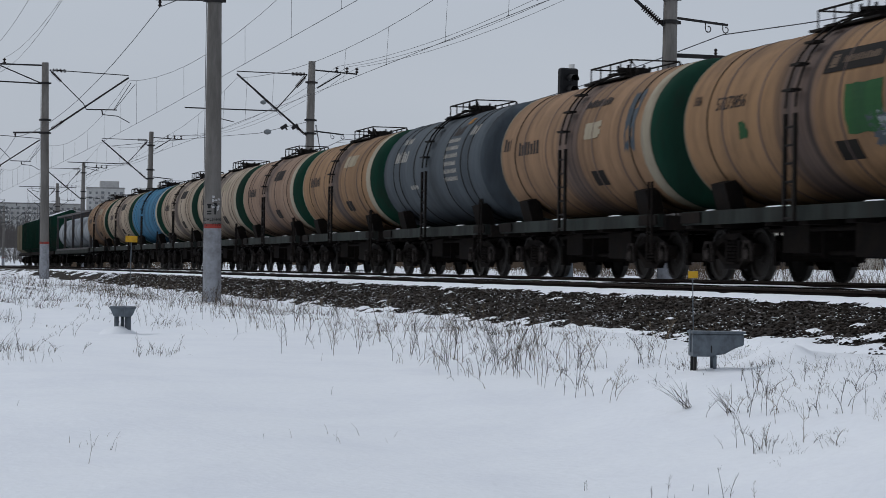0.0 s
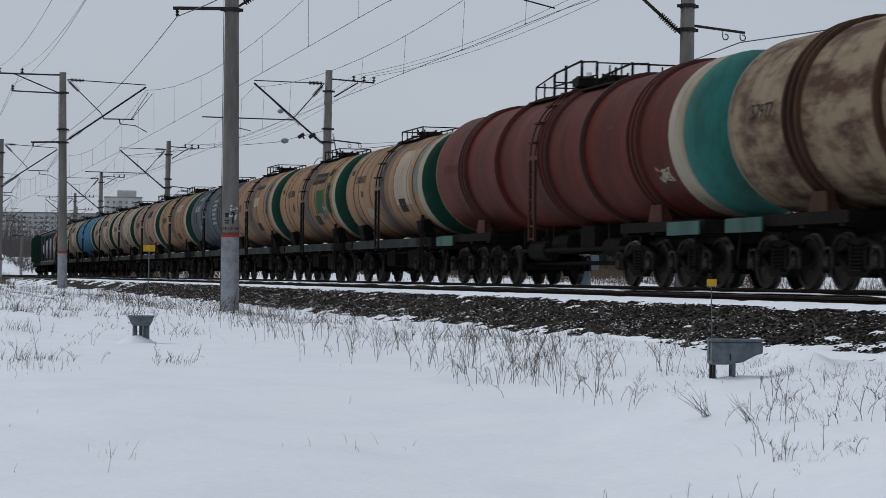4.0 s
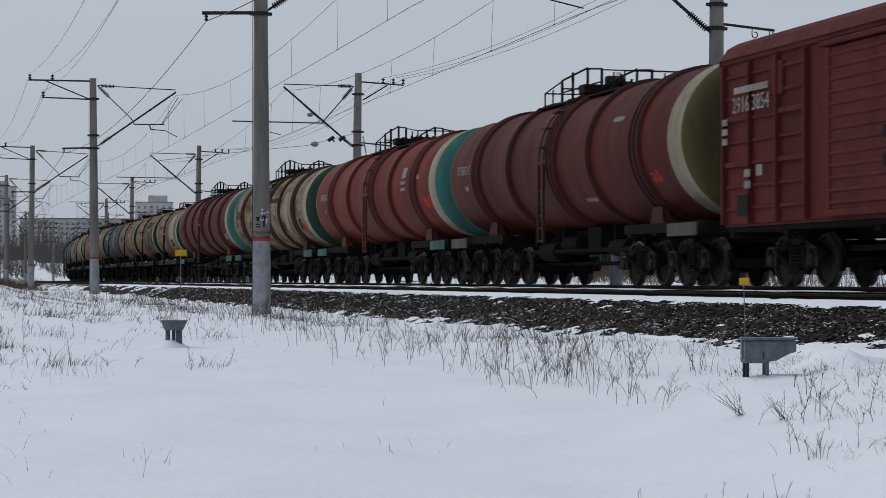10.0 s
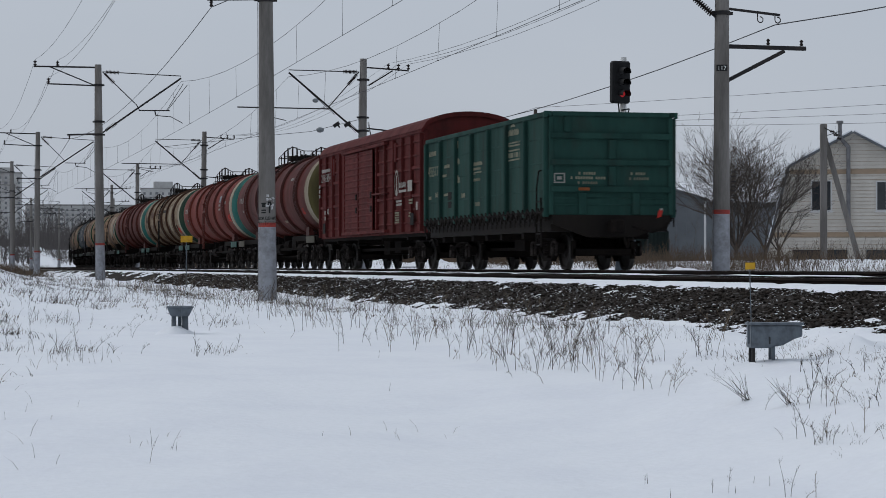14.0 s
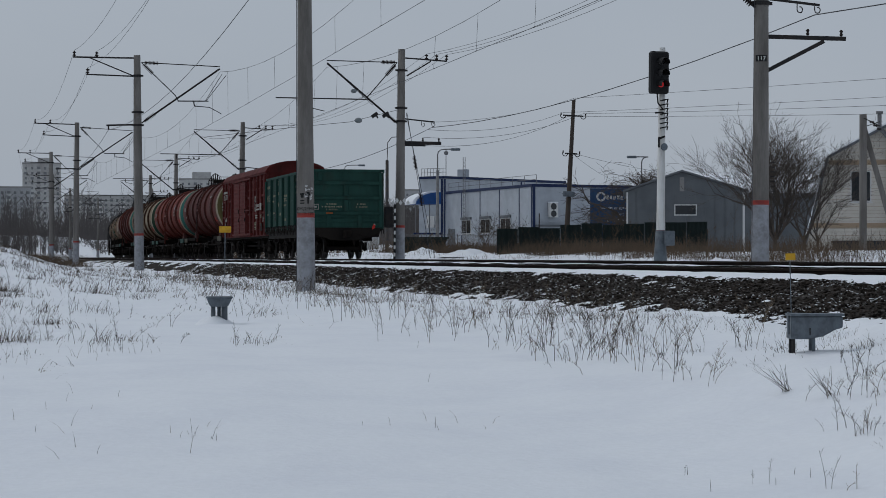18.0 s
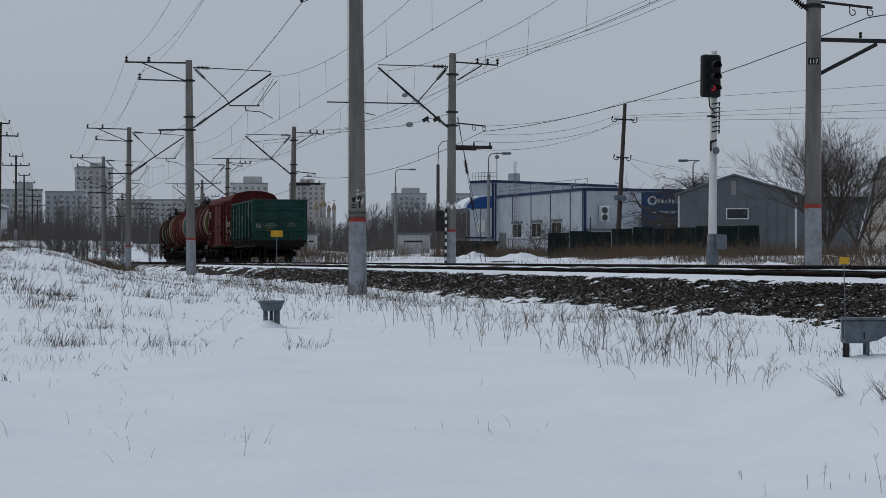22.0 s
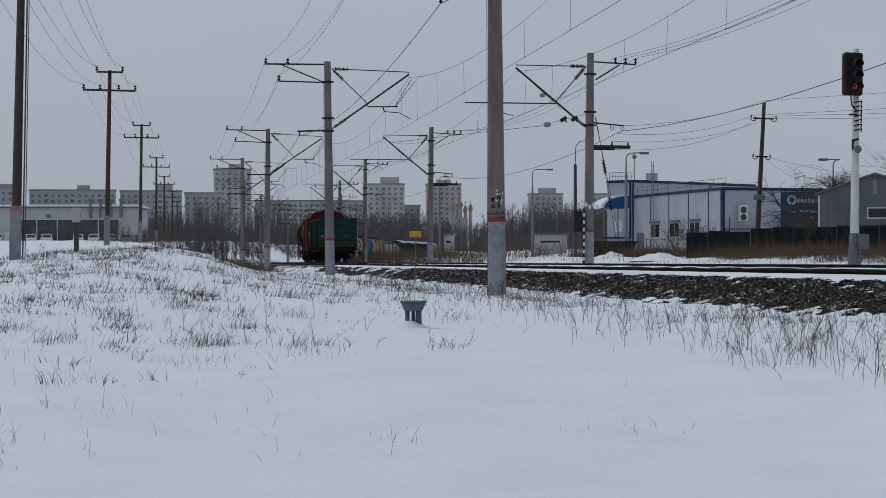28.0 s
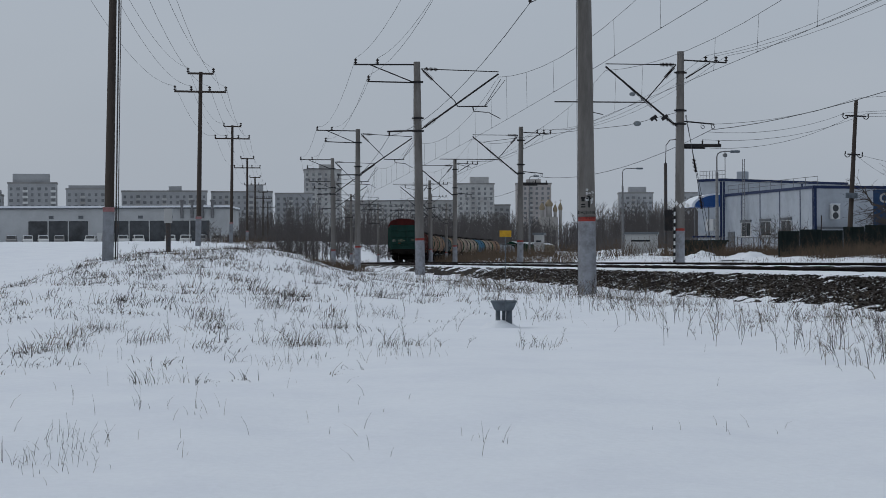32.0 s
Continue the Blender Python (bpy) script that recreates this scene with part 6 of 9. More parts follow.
def signal():
    s = empty("railway_signal", pose(19.72, 59.8, 0, 0, 0.6, 8), "colour-light railway signal showing red on a white mast", "railway signal")
    bm = bmesh.new()
    lathe(bm, [(0.75, 0.125), (6.05, 0.085)], "z", 16)
    part("mast", bm, M_SIGWHITE, s, smooth=True)
    bm = bmesh.new()
    lathe(bm, [(-0.6, 0.2), (0.0, 0.19), (0.3, 0.17), (0.85, 0.14)], "z", 16)
    part("foot", bm, M_GREYBOX, s, smooth=True)
    bm = bmesh.new()
    box(bm, 0.02, 0.3, -0.32, -0.1, 0.42, 0.84, bevel=0.02)
    part("junction_box", bm, M_GREYBOX, s)
    bm = bmesh.new()
    lathe(bm, [(0.8, 0.132), (0.86, 0.132)], "z", 16, close=False)
    part("red_band", bm, M_BANDRED, s)
    head = empty("signal_head", pose(-0.16, -0.2, 0))
    head.parent = s
    bm = bmesh.new()
    box(bm, -0.29, 0.27, -0.06, 0.2, 4.72, 5.92, bevel=0.05)
    part("back_plate", bm, M_SIGBLACK, head)
    for k, z in enumerate((5.62, 5.30, 4.98)):
        bm = bmesh.new()
        n = 14
        a = [bm.verts.new((0.13 * math.cos(w), -0.06, z + 0.13 * math.sin(w))) for w in [radians(-20 + 220 * i / n) for i in range(n + 1)]]
        c = [bm.verts.new((v.co.x * 0.95, -0.38, z + (v.co.z - z) * 0.95 - 0.03)) for v in a]
        for i in range(n):
            bm.faces.new((a[i], a[i + 1], c[i + 1], c[i]))
        part("visor", bm, M_SIGBLACK, head)
        bm = bmesh.new()
        rod(bm, (0, -0.05, z), (0, -0.075, z), 0.095 if k < 2 else 0.085, seg=20)
        part("lens", bm, M_LENS if k < 2 else M_REDLAMP, head, "" if k < 2 else "glowing red lens")
    bm = bmesh.new()
    for k in range(7):
        rod(bm, (-0.1, -0.11, 3.75 + 0.13 * k), (0.14, -0.11, 3.80 + 0.13 * k), 0.02, seg=6)
        rod(bm, (0.14, -0.11, 3.80 + 0.13 * k), (0.1, -0.13, 3.70 + 0.13 * k), 0.02, seg=6)
    part("step_irons", bm, M_SIGBLACK, s)
    struts("cable", s, [((-0.25, -0.2, 4.72), (-0.22, -0.2, 4.45), 0.02), ((-0.22, -0.2, 4.45), (-0.05, -0.15, 4.3), 0.02), ((-0.26, -0.12, 4.18), (0.0, -0.1, 4.2), 0.025),
                        ((-0.13, -0.1, 3.2), (-0.13, -0.1, 3.5), 0.03), ((-0.13, -0.1, 3.45), (0.05, -0.1, 3.52), 0.03)], M_SIGBLACK)
    bm = bmesh.new()
    lathe(bm, [(-0.02, 0.1), (0.0, 0.11), (0.02, 0.1)], "y", 16, (0.02, -0.14, 3.22))
    part("round_plate", bm, M_GREYBOX, s)
    return s


signal()


def track_cabinet():
    """Grey cast cabinet of a track circuit, wide at the back and tapered to the track, on two legs."""
    c = empty("trackside_cabinet", None, "grey steel trackside cabinet on short legs in snow", "cabinet", "trackside cabinets")
    sec = [(0.0, 0.40), (0.30, 0.40), (0.62, 0.36), (0.85, 0.28), (1.0, 0.24)]
    bm = bmesh.new()
    low = [0.0, 0.0, 0.04, 0.13, 0.16]
    rings = []
    for (u, w), zb in zip(sec, low):
        w = w * 0.5
        rings.append([bm.verts.new(p) for p in ((u, -w * 0.9, zb), (u, -w, zb + 0.04), (u, -w, 0.32), (u, w, 0.32), (u, w, zb + 0.04), (u, w * 0.9, zb))])
    for a, b in zip(rings, rings[1:]):
        for i in range(6):
            j = (i + 1) % 6
            bm.faces.new((a[i], b[i], b[j], a[j]))
    bm.faces.new(rings[0])
    bm.faces.new(rings[-1][::-1])
    bmesh.ops.recalc_face_normals(bm, faces=bm.faces[:])
    bmesh.ops.bevel(bm, geom=[e for e in bm.edges if e.calc_face_angle(0) > 0.6], offset=0.012, segments=2, affect="EDGES")
    part("housing", bm, M_GREYBOX, c)
    bm = bmesh.new()
    v = [[bm.verts.new((u, s * (w * 0.5 + 0.02), z)) for (u, w) in [(-0.02, 0.40), (0.30, 0.40), (0.62, 0.36), (0.86, 0.29), (1.02, 0.25)]] for s in (-1, 1) for z in (0.325, 0.36)]
    a, b, c2, d = v
    for i in range(4):
        for p, q in ((b, d), (c2, a), (a, b), (d, c2)):
            bm.faces.new((p[i], p[i + 1], q[i + 1], q[i]))
    for i in (0, 4):
        bm.faces.new((a[i], b[i], d[i], c2[i]))
    bmesh.ops.recalc_face_normals(bm, faces=bm.faces[:])
    part("lid", bm, M_GREYBOX, c)
    bm = bmesh.new()
    box(bm, -0.03, 0.0, -0.05, 0.05, 0.06, 0.38, bevel=0.008)
    part("latch", bm, M_GREYBOX, c)
    bm = bmesh.new()
    box(bm, 0.34, 0.36, -0.225, -0.21, 0.06, 0.16)
    part("lock", bm, M_BLACK, c)
    for u, w in ((0.06, 0.12), (0.44, 0.12)):
        for s in (-1, 1):
            bm = bmesh.new()
            box(bm, u - 0.032, u + 0.032, s * w - 0.025, s * w + 0.025, -0.55, 0.02, bevel=0.01)
            part("leg", bm, M_GREYBOX if u > 0.2 else M_BLACK, c)
    return c


cab = track_cabinet()
cab.matrix_basis = pose(7.645, 19.35, -0.664, 0, 0, -12) @ Matrix.Diagonal((0.49, 0.68, 0.66, 1))

def cable_terminal(x, y, z):
    """A flat-topped cable terminal on stout pipe legs."""
    c = empty("cable_terminal", pose(x, y, z, 0, 0, -6) @ Matrix.Scale(0.93, 4), "grey flat-topped cable terminal on stout pipe legs", "cable terminal")
    bm = bmesh.new()
    rings = []
    for zz, w, d in ((0.0, 0.13, 0.10), (0.05, 0.16, 0.13), (0.12, 0.185, 0.15)):
        rings.append([bm.verts.new((sx * w, sy * d, zz)) for sx, sy in ((-1, -1), (1, -1), (1, 1), (-1, 1))])
    for a, b in zip(rings, rings[1:]):
        for i in range(4):
            j = (i + 1) % 4
            bm.faces.new((a[i], a[j], b[j], b[i]))
    bm.faces.new(rings[0][::-1])
    bm.faces.new(rings[-1])
    bmesh.ops.bevel(bm, geom=bm.edges[:], offset=0.008, segments=2, affect="EDGES")
    part("housing", bm, M_GREYBOX, c)
    bm = bmesh.new()
    box(bm, -0.2, 0.2, -0.165, 0.165, 0.12, 0.155, bevel=0.012)
    part("lid", bm, M_GREYBOX, c)
    for x0, y0, r0 in ((-0.09, -0.03, 0.038), (0.0, 0.04, 0.03), (0.08, -0.03, 0.05)):
        bm = bmesh.new()
        lathe(bm, [(-0.45, r0), (0.01, r0 * 0.92)], "z", 14, (x0, y0, 0))
        part("leg", bm, M_GREYBOX, c, smooth=True)
    bm = bmesh.new()
    rod(bm, (0.02, -0.175, 0.0), (0.02, -0.175, 0.16), 0.012, seg=6)
    part("latch", bm, M_GREYBOX, c)
    return c


cable_terminal(3.70, 30.9, -0.605)


def marker(x, y, z_foot, z_sign, w, h, lean=0.0, label=""):
    """A yellow cable marker on a thin rod."""
    s = empty("marker_post", pose(x, y, 0, 0, lean, 0), label, "marker sign", "yellow markers by the line")
    bm = bmesh.new()
    rod(bm, (0, 0.015, z_foot), (0, 0.015, z_sign + h / 2), 0.005 if w < 0.2 else 0.016, seg=6)
    part("rod", bm, M_GREYBOX, s)
    bm = bmesh.new()
    box(bm, -w / 2, w / 2, -0.006, 0.006, z_sign - h / 2, z_sign + h / 2, bevel=0.003)
    part("plate", bm, M_YELLOW, s)
    return s


marker(9.25, 75.7, -0.9, 1.03, 0.41, 0.22, 0.4, "yellow sign plate on a thin post before the tracks")
marker(7.86, 19.85, -0.8, 0.10, 0.10, 0.065, -1.5, "small yellow marker plate on a thin rod")


# ---- wooden power poles ----
M_WOOD = material("grey_weathered_wood", (0.056, 0.045, 0.038), 0.9, vary=0.35, scale=2, grain=26, second=(0.05, 0.04, 0.035), streak=True)
M_STUB = material("concrete_stub", (0.24, 0.25, 0.27), 0.9, vary=0.25, scale=4, second=(0.17, 0.175, 0.185))
M_PINKBAND = material("faded_red_band", (0.32, 0.16, 0.16), 0.9, vary=0.2, scale=6)


def power_pole(height=9.1):
    p = empty("power_pole", None, "tall dark wooden power pole with crossarms on a concrete stub", "power pole", "power poles along the field")
    bm = bmesh.new()
    lathe(bm, [(0.3, 0.135), (height, 0.095)], "z", 12)
    part("shaft", bm, M_WOOD, p, smooth=True)
    bm = bmesh.new()
    box(bm, -0.15, 0.15, -0.27, -0.10, -1.2, 1.55, bevel=0.02)
    part("concrete_stub", bm, M_STUB, p)
    bm = bmesh.new()
    box(bm, -0.153, 0.153, -0.274, -0.096, 1.42, 1.54)
    part("red_band", bm, M_PINKBAND, p)
    for z in (0.5, 1.3):
        bm = bmesh.new()
        lathe(bm, [(z, 0.15), (z + 0.06, 0.15)], "z", 12, (0, -0.06, 0), close=False)
        part("binding_wire", bm, M_STEEL, p)
    for z, w, pins in ((height - 0.1, 1.35, (-0.66, 0.66)), (height - 1.05, 2.7, (-1.32, -0.48, 0.48, 1.32))):
        bm = bmesh.new()
        box(bm, -w / 2, w / 2, -0.19, -0.11, z - 0.05, z + 0.05)
        part("crossarm", bm, M_WOOD, p)
        for x in pins:
            again("insulator", ME_PIN, p, pose(x, -0.15, z + 0.04))
    return p


POLES = [(-5.2, 5.8, -1.2, 0.4), (-3.5, 60.6, 0.05, 1.2), (-1.95, 115.7, 0.92, 1.0), (-0.32, 172.8, 1.65, 0.8), (1.24, 228.9, 1.75, 0.3), (2.6, 284.0, 1.9, 0.0), (4.3, 341.1, 1.8, 0.5), (6.0, 401.0, 1.9, 0)]
pole_a = power_pole()
PP = []
for i, (x, y, z, lean) in enumerate(POLES):
    m = pose(x, y, z, 0, lean, -1.6)
    if i == 0:
        pole_a.matrix_basis = m
        PP.append(pole_a)
    else:
        PP.append(copy_thing(pole_a, m))
# cable pipe down the second pole
struts("cable_pipe", PP[1], [((0.2, -0.1, 0.0), (0.17, -0.1, 9.0), 0.02), ((0.26, -0.1, 0.0), (0.22, -0.1, 9.0), 0.012)], M_STEEL)
for x, z in ((-0.66, 9.3), (0.66, 9.3), (-1.32, 8.35), (-0.48, 8.35), (0.48, 8.35), (1.32, 8.35)):
    overhead(PP, (x, -0.15, z), 0.7, "thin black power wire between wooden poles", "power_wire", 0.007)

# poles behind the tracks
p = empty("utility_pole", pose(34.1, 120.5, 0.2, 0, 3.0, -10), "dark wooden utility pole with bowed insulators", "utility pole")
bm = bmesh.new()
lathe(bm, [(-0.3, 0.16), (8.8, 0.10)], "z", 12)
part("shaft", bm, M_WOOD, p, smooth=True)
for z, w in ((7.9, 1.15), (5.75, 0.7)):
    bm = bmesh.new()
    box(bm, -w / 2, w / 2, -0.16, -0.09, z - 0.04, z + 0.04)
    part("crossarm", bm, M_BLACK, p)
    for s in (-1, 1):
        bm = bmesh.new()
        for k in range(6):
            a, b2 = radians(180 * k / 6), radians(180 * (k + 1) / 6)
            rod(bm, (s * w / 2 - 0.15 * math.cos(a) * s, -0.12, z - 0.16 * math.sin(a)), (s * w / 2 - 0.15 * math.cos(b2) * s, -0.12, z - 0.16 * math.sin(b2)), 0.025, seg=6)
        part("hook", bm, M_BLACK, p)
        again("insulator", ME_SMALLPIN, p, pose(s * w / 2 + s * 0.12, -0.12, z + 0.0))
bm = bmesh.new()
box(bm, -0.35, 0.3, -0.35, -0.12, 3.3, 3.6, bevel=0.02)
part("lamp_box", bm, M_GREYBOX, p)
WPOLE = p


def wire_between(pts, sag, label, r=0.009):
    line = []
    for a, b in zip(pts, pts[1:]):
        seg = sagging(a, b, sag)
        line += seg if not line else seg[1:]
    return tagged(tube("aerial_wire", line, r, M_WIRE), label, "wire", "wires behind the tracks")


def wp(x, z):
    return WPOLE.matrix_basis @ Vector((x, -0.12, z))


far_end = FM[2].matrix_basis
for k, (x, z) in enumerate(((0.0, 8.9), (-0.55, 8.05), (0.55, 8.05), (-0.3, 7.85))):
    wire_between([far_end @ Vector((1.5 - 0.25 * k, 0, 6.2 - 0.35 * k)), wp(x, z), Vector((70 + 2 * k, 62.0, 9.6 - 0.8 * k))], 0.3 + 0.1 * k, "thin dark aerial wire behind the tracks")
wire_between([Vector((34.4, 120.4, 6.0)), Vector((45.0, 118.0, 4.5))], 0.4, "thin dark aerial wire behind the tracks", 0.008)
wire_between([Vector((34.4, 120.4, 6.0)), Vector((40.0, 126.0, 4.2))], 0.3, "thin dark aerial wire behind the tracks", 0.008)


def street_lamp(x, y, z, h, reach, turn, label="grey steel street lamp with a curved arm"):
    m = empty("street_lamp", pose(x, y, z, 0, 0, turn), label, "street lamp", "street lamps by the road")
    bm = bmesh.new()
    lathe(bm, [(-0.3, 0.13), (h * 0.8, 0.09), (h * 0.8, 0.05), (h - 0.35, 0.045)], "z", 12)
    part("pole", bm, M_STEELGREY, m, smooth=True)
    bm = bmesh.new()
    pts = [Vector((0, 0, h - 0.4)), Vector((0.05, 0, h - 0.18)), Vector((0.2, 0, h - 0.04)), Vector((0.45, 0, h)), Vector((reach, 0, h + 0.02))]
    for a, b in zip(pts, pts[1:]):
        rod(bm, a, b, 0.04, seg=8)
    part("arm", bm, M_STEELGREY, m)
    bm = bmesh.new()
    box(bm, reach - 0.1, reach + 0.55, -0.13, 0.13, h - 0.09, h + 0.08, bevel=0.04)
    part("lamp_head", bm, M_GREYBOX, m)
    return m


M_STEELGREY = material("galvanised_steel", (0.19, 0.19, 0.195), 0.6, vary=0.2, scale=3, second=(0.13, 0.13, 0.135))
street_lamp(32.4, 146.5, 0.4, 7.0, 1.0, -10)
street_lamp(36.7, 207.0, 0.6, 8.2, 1.4, -10)
street_lamp(46.0, 143.6, 0.4, 6.5, -0.9, -10)
street_lamp(33.0, 246.0, 0.6, 9.0, 0.6, 10)
tall = empty("lamp_pole", pose(32.9, 166.8, 0.3, 0, 0, -10), "dark steel pole with a short curved arm", "pole")
bm = bmesh.new()
lathe(bm, [(-0.3, 0.15), (7.2, 0.12), (7.25, 0.05)], "z", 12)
part("pole", bm, M_STEEL, tall, smooth=True)
struts("arm", tall, [((0, 0, 7.2), (0.05, 0, 8.6), 0.03), ((0.05, 0, 8.6), (0.35, 0, 9.0), 0.03), ((0.35, 0, 9.0), (1.0, 0, 9.05), 0.03)], M_STEEL)
# concrete service pole with a strut before the house
cp = empty("service_pole", pose(30.35, 70.1, 0.2, 0, 0, -14), "grey concrete service pole with a raking strut", "utility pole")
bm = bmesh.new()
box(bm, -0.11, 0.11, -0.11, 0.11, -0.4, 4.75, bevel=0.015)
part("shaft", bm, M_CONCRETE, cp)
bm = bmesh.new()
bar(bm, (0.05, 0.1, 4.3), (1.25, 0.1, 0.0), 0.16, 0.16)
part("strut", bm, M_CONCRETE, cp)
for k in range(3):
    again("insulator", ME_SMALLPIN, cp, pose(0.2 + 0.12 * k, -0.12, 4.5 - 0.12 * k, 0, 100, 0))
struts("bracket", cp, [((0, -0.12, 4.62), (0.55, -0.12, 4.35), 0.015), ((0.1, -0.12, 4.35), (0.55, -0.12, 4.5), 0.012)])


# ---- buildings ----
M_PANEL = material("pale_sandwich_panel", (0.39, 0.42, 0.46), 0.5, vary=0.1, scale=0.8, grain=4, second=(0.33, 0.355, 0.39), bump=0.03)
M_BLUETRIM = material("blue_trim", (0.014, 0.026, 0.075), 0.5, vary=0.12, scale=2)
M_CANOPY = material("bright_blue_sheet", (0.02, 0.07, 0.22), 0.5, vary=0.12, scale=2)
M_GLASS = material("dark_window_glass", (0.02, 0.023, 0.027), 0.12, vary=0.15, scale=1.5, bump=0, spec=0.6)
# bay glass: grey patches put reflections and the interior into the base colour
M_BAYGLASS = material("grey_bay_glass", (0.055, 0.06, 0.066), 0.2, vary=0.35, scale=0.5, grain=1.5, bump=0, spec=0.5, second=(0.025, 0.027, 0.03))
M_FRAME = material("white_frame", (0.6, 0.6, 0.59), 0.5, vary=0.08)
M_SHED = material("grey_shed_sheet", (0.135, 0.145, 0.155), 0.6, vary=0.12, scale=1.0, grain=8, second=(0.11, 0.12, 0.13), bump=0.05)
M_FENCE = material("green_sheet_fence", (0.02, 0.032, 0.03), 0.6, vary=0.15, scale=2, grain=8)
M_SIDING = material("cream_siding", (0.62, 0.59, 0.535), 0.6, vary=0.08, scale=1.2, grain=12, second=(0.55, 0.52, 0.465), bump=0.04)
M_TAN = material("tan_trim", (0.36, 0.27, 0.19), 0.6, vary=0.1, scale=2)
M_BOARD = material("blue_advert_panel", (0.02, 0.045, 0.10), 0.4, vary=0.12, scale=1.0, second=(0.028, 0.06, 0.125))
M_CONCWALL = material("block_concrete", (0.44, 0.44, 0.43), 0.9, vary=0.12, scale=0.12, grain=1.2, second=(0.31, 0.30, 0.29), bump=0)
M_FARGREY = material("pale_grey_block", (0.35, 0.355, 0.36), 0.9, vary=0.12, scale=0.12, grain=1.2, second=(0.29, 0.295, 0.30), bump=0)
M_CONCDARK = material("grey_block_concrete", (0.27, 0.265, 0.26), 0.9, vary=0.12, scale=0.12, grain=1.2, second=(0.21, 0.205, 0.20), bump=0)
M_PINKWALL = material("pinkish_block", (0.40, 0.37, 0.355), 0.9, vary=0.12, scale=0.12, grain=1.2, second=(0.34, 0.315, 0.30), bump=0)
# far windows lightened: the haze of distance is put into their colour
M_HAZEGLASS = material("window_band", (0.19, 0.195, 0.205), 0.4, vary=0.2, scale=0.1, bump=0)
M_GOLD = material("gilded_dome", (0.27, 0.22, 0.15), 0.6, metal=0.3, vary=0.1, scale=2)
M_CHURCH = material("church_plaster", (0.31, 0.295, 0.275), 0.9, vary=0.08, scale=0.5)


def prism(bm, poly, z0, z1):
    """Walls and a lid over a plan."""
    a = [bm.verts.new((x, y, z0)) for x, y in poly]
    b = [bm.verts.new((x, y, z1)) for x, y in poly]
    n = len(poly)
    for i in range(n):
        j = (i + 1) % n
        bm.faces.new((a[i], a[j], b[j], b[i]))
    bm.faces.new(b)
    bm.faces.new(a[::-1])
    bmesh.ops.recalc_face_normals(bm, faces=bm.faces[:])


def wall_frame(p, q):
    """A pose whose x runs along the wall from p to q and whose -y faces out to its right-hand side."""
    d = Vector((q[0] - p[0], q[1] - p[1], 0))
    return Matrix.Translation((p[0], p[1], 0)) @ Matrix.Rotation(math.atan2(d.y, d.x), 4, "Z"), d.length


def slab(name, frame_m, x0, x1, z0, z1, mat, parent, out=0.04, back=0.02, label=""):
    bm = bmesh.new()
    box(bm, x0, x1, -out, back, z0, z1, frame_m)
    return part(name, bm, mat, parent, label)


def window(frame_m, x0, x1, z0, z1, parent, cols=2, sill=True, mat=None, glass=None):
    """A window part with its frame, panes and sill."""
    w = 0.06
    bm = bmesh.new()
    for a, b, c, d in ((x0, x1, z0, z0 + w), (x0, x1, z1 - w, z1), (x0, x0 + w, z0 + w, z1 - w), (x1 - w, x1, z0 + w, z1 - w)):
        box(bm, a, b, -0.05, 0.02, c, d, frame_m)
    for k in range(1, cols):
        c = x0 + (x1 - x0) * k / cols
        box(bm, c - w / 2, c + w / 2, -0.045, 0.02, z0 + w, z1 - w, frame_m)
    win = part("window", bm, mat or M_FRAME, parent)
    for k in range(cols):
        a, b = x0 + (x1 - x0) * k / cols + w / 2, x0 + (x1 - x0) * (k + 1) / cols - w / 2
        bm = bmesh.new()
        box(bm, a, b, -0.032, 0.01, z0 + w, z1 - w, frame_m)
        part("pane", bm, glass or M_GLASS, win)
    if sill:
        bm = bmesh.new()
        box(bm, x0 - 0.05, x1 + 0.05, -0.12, 0.02, z0 - 0.05, z0, frame_m)
        part("sill", bm, mat or M_FRAME, win)
    return win


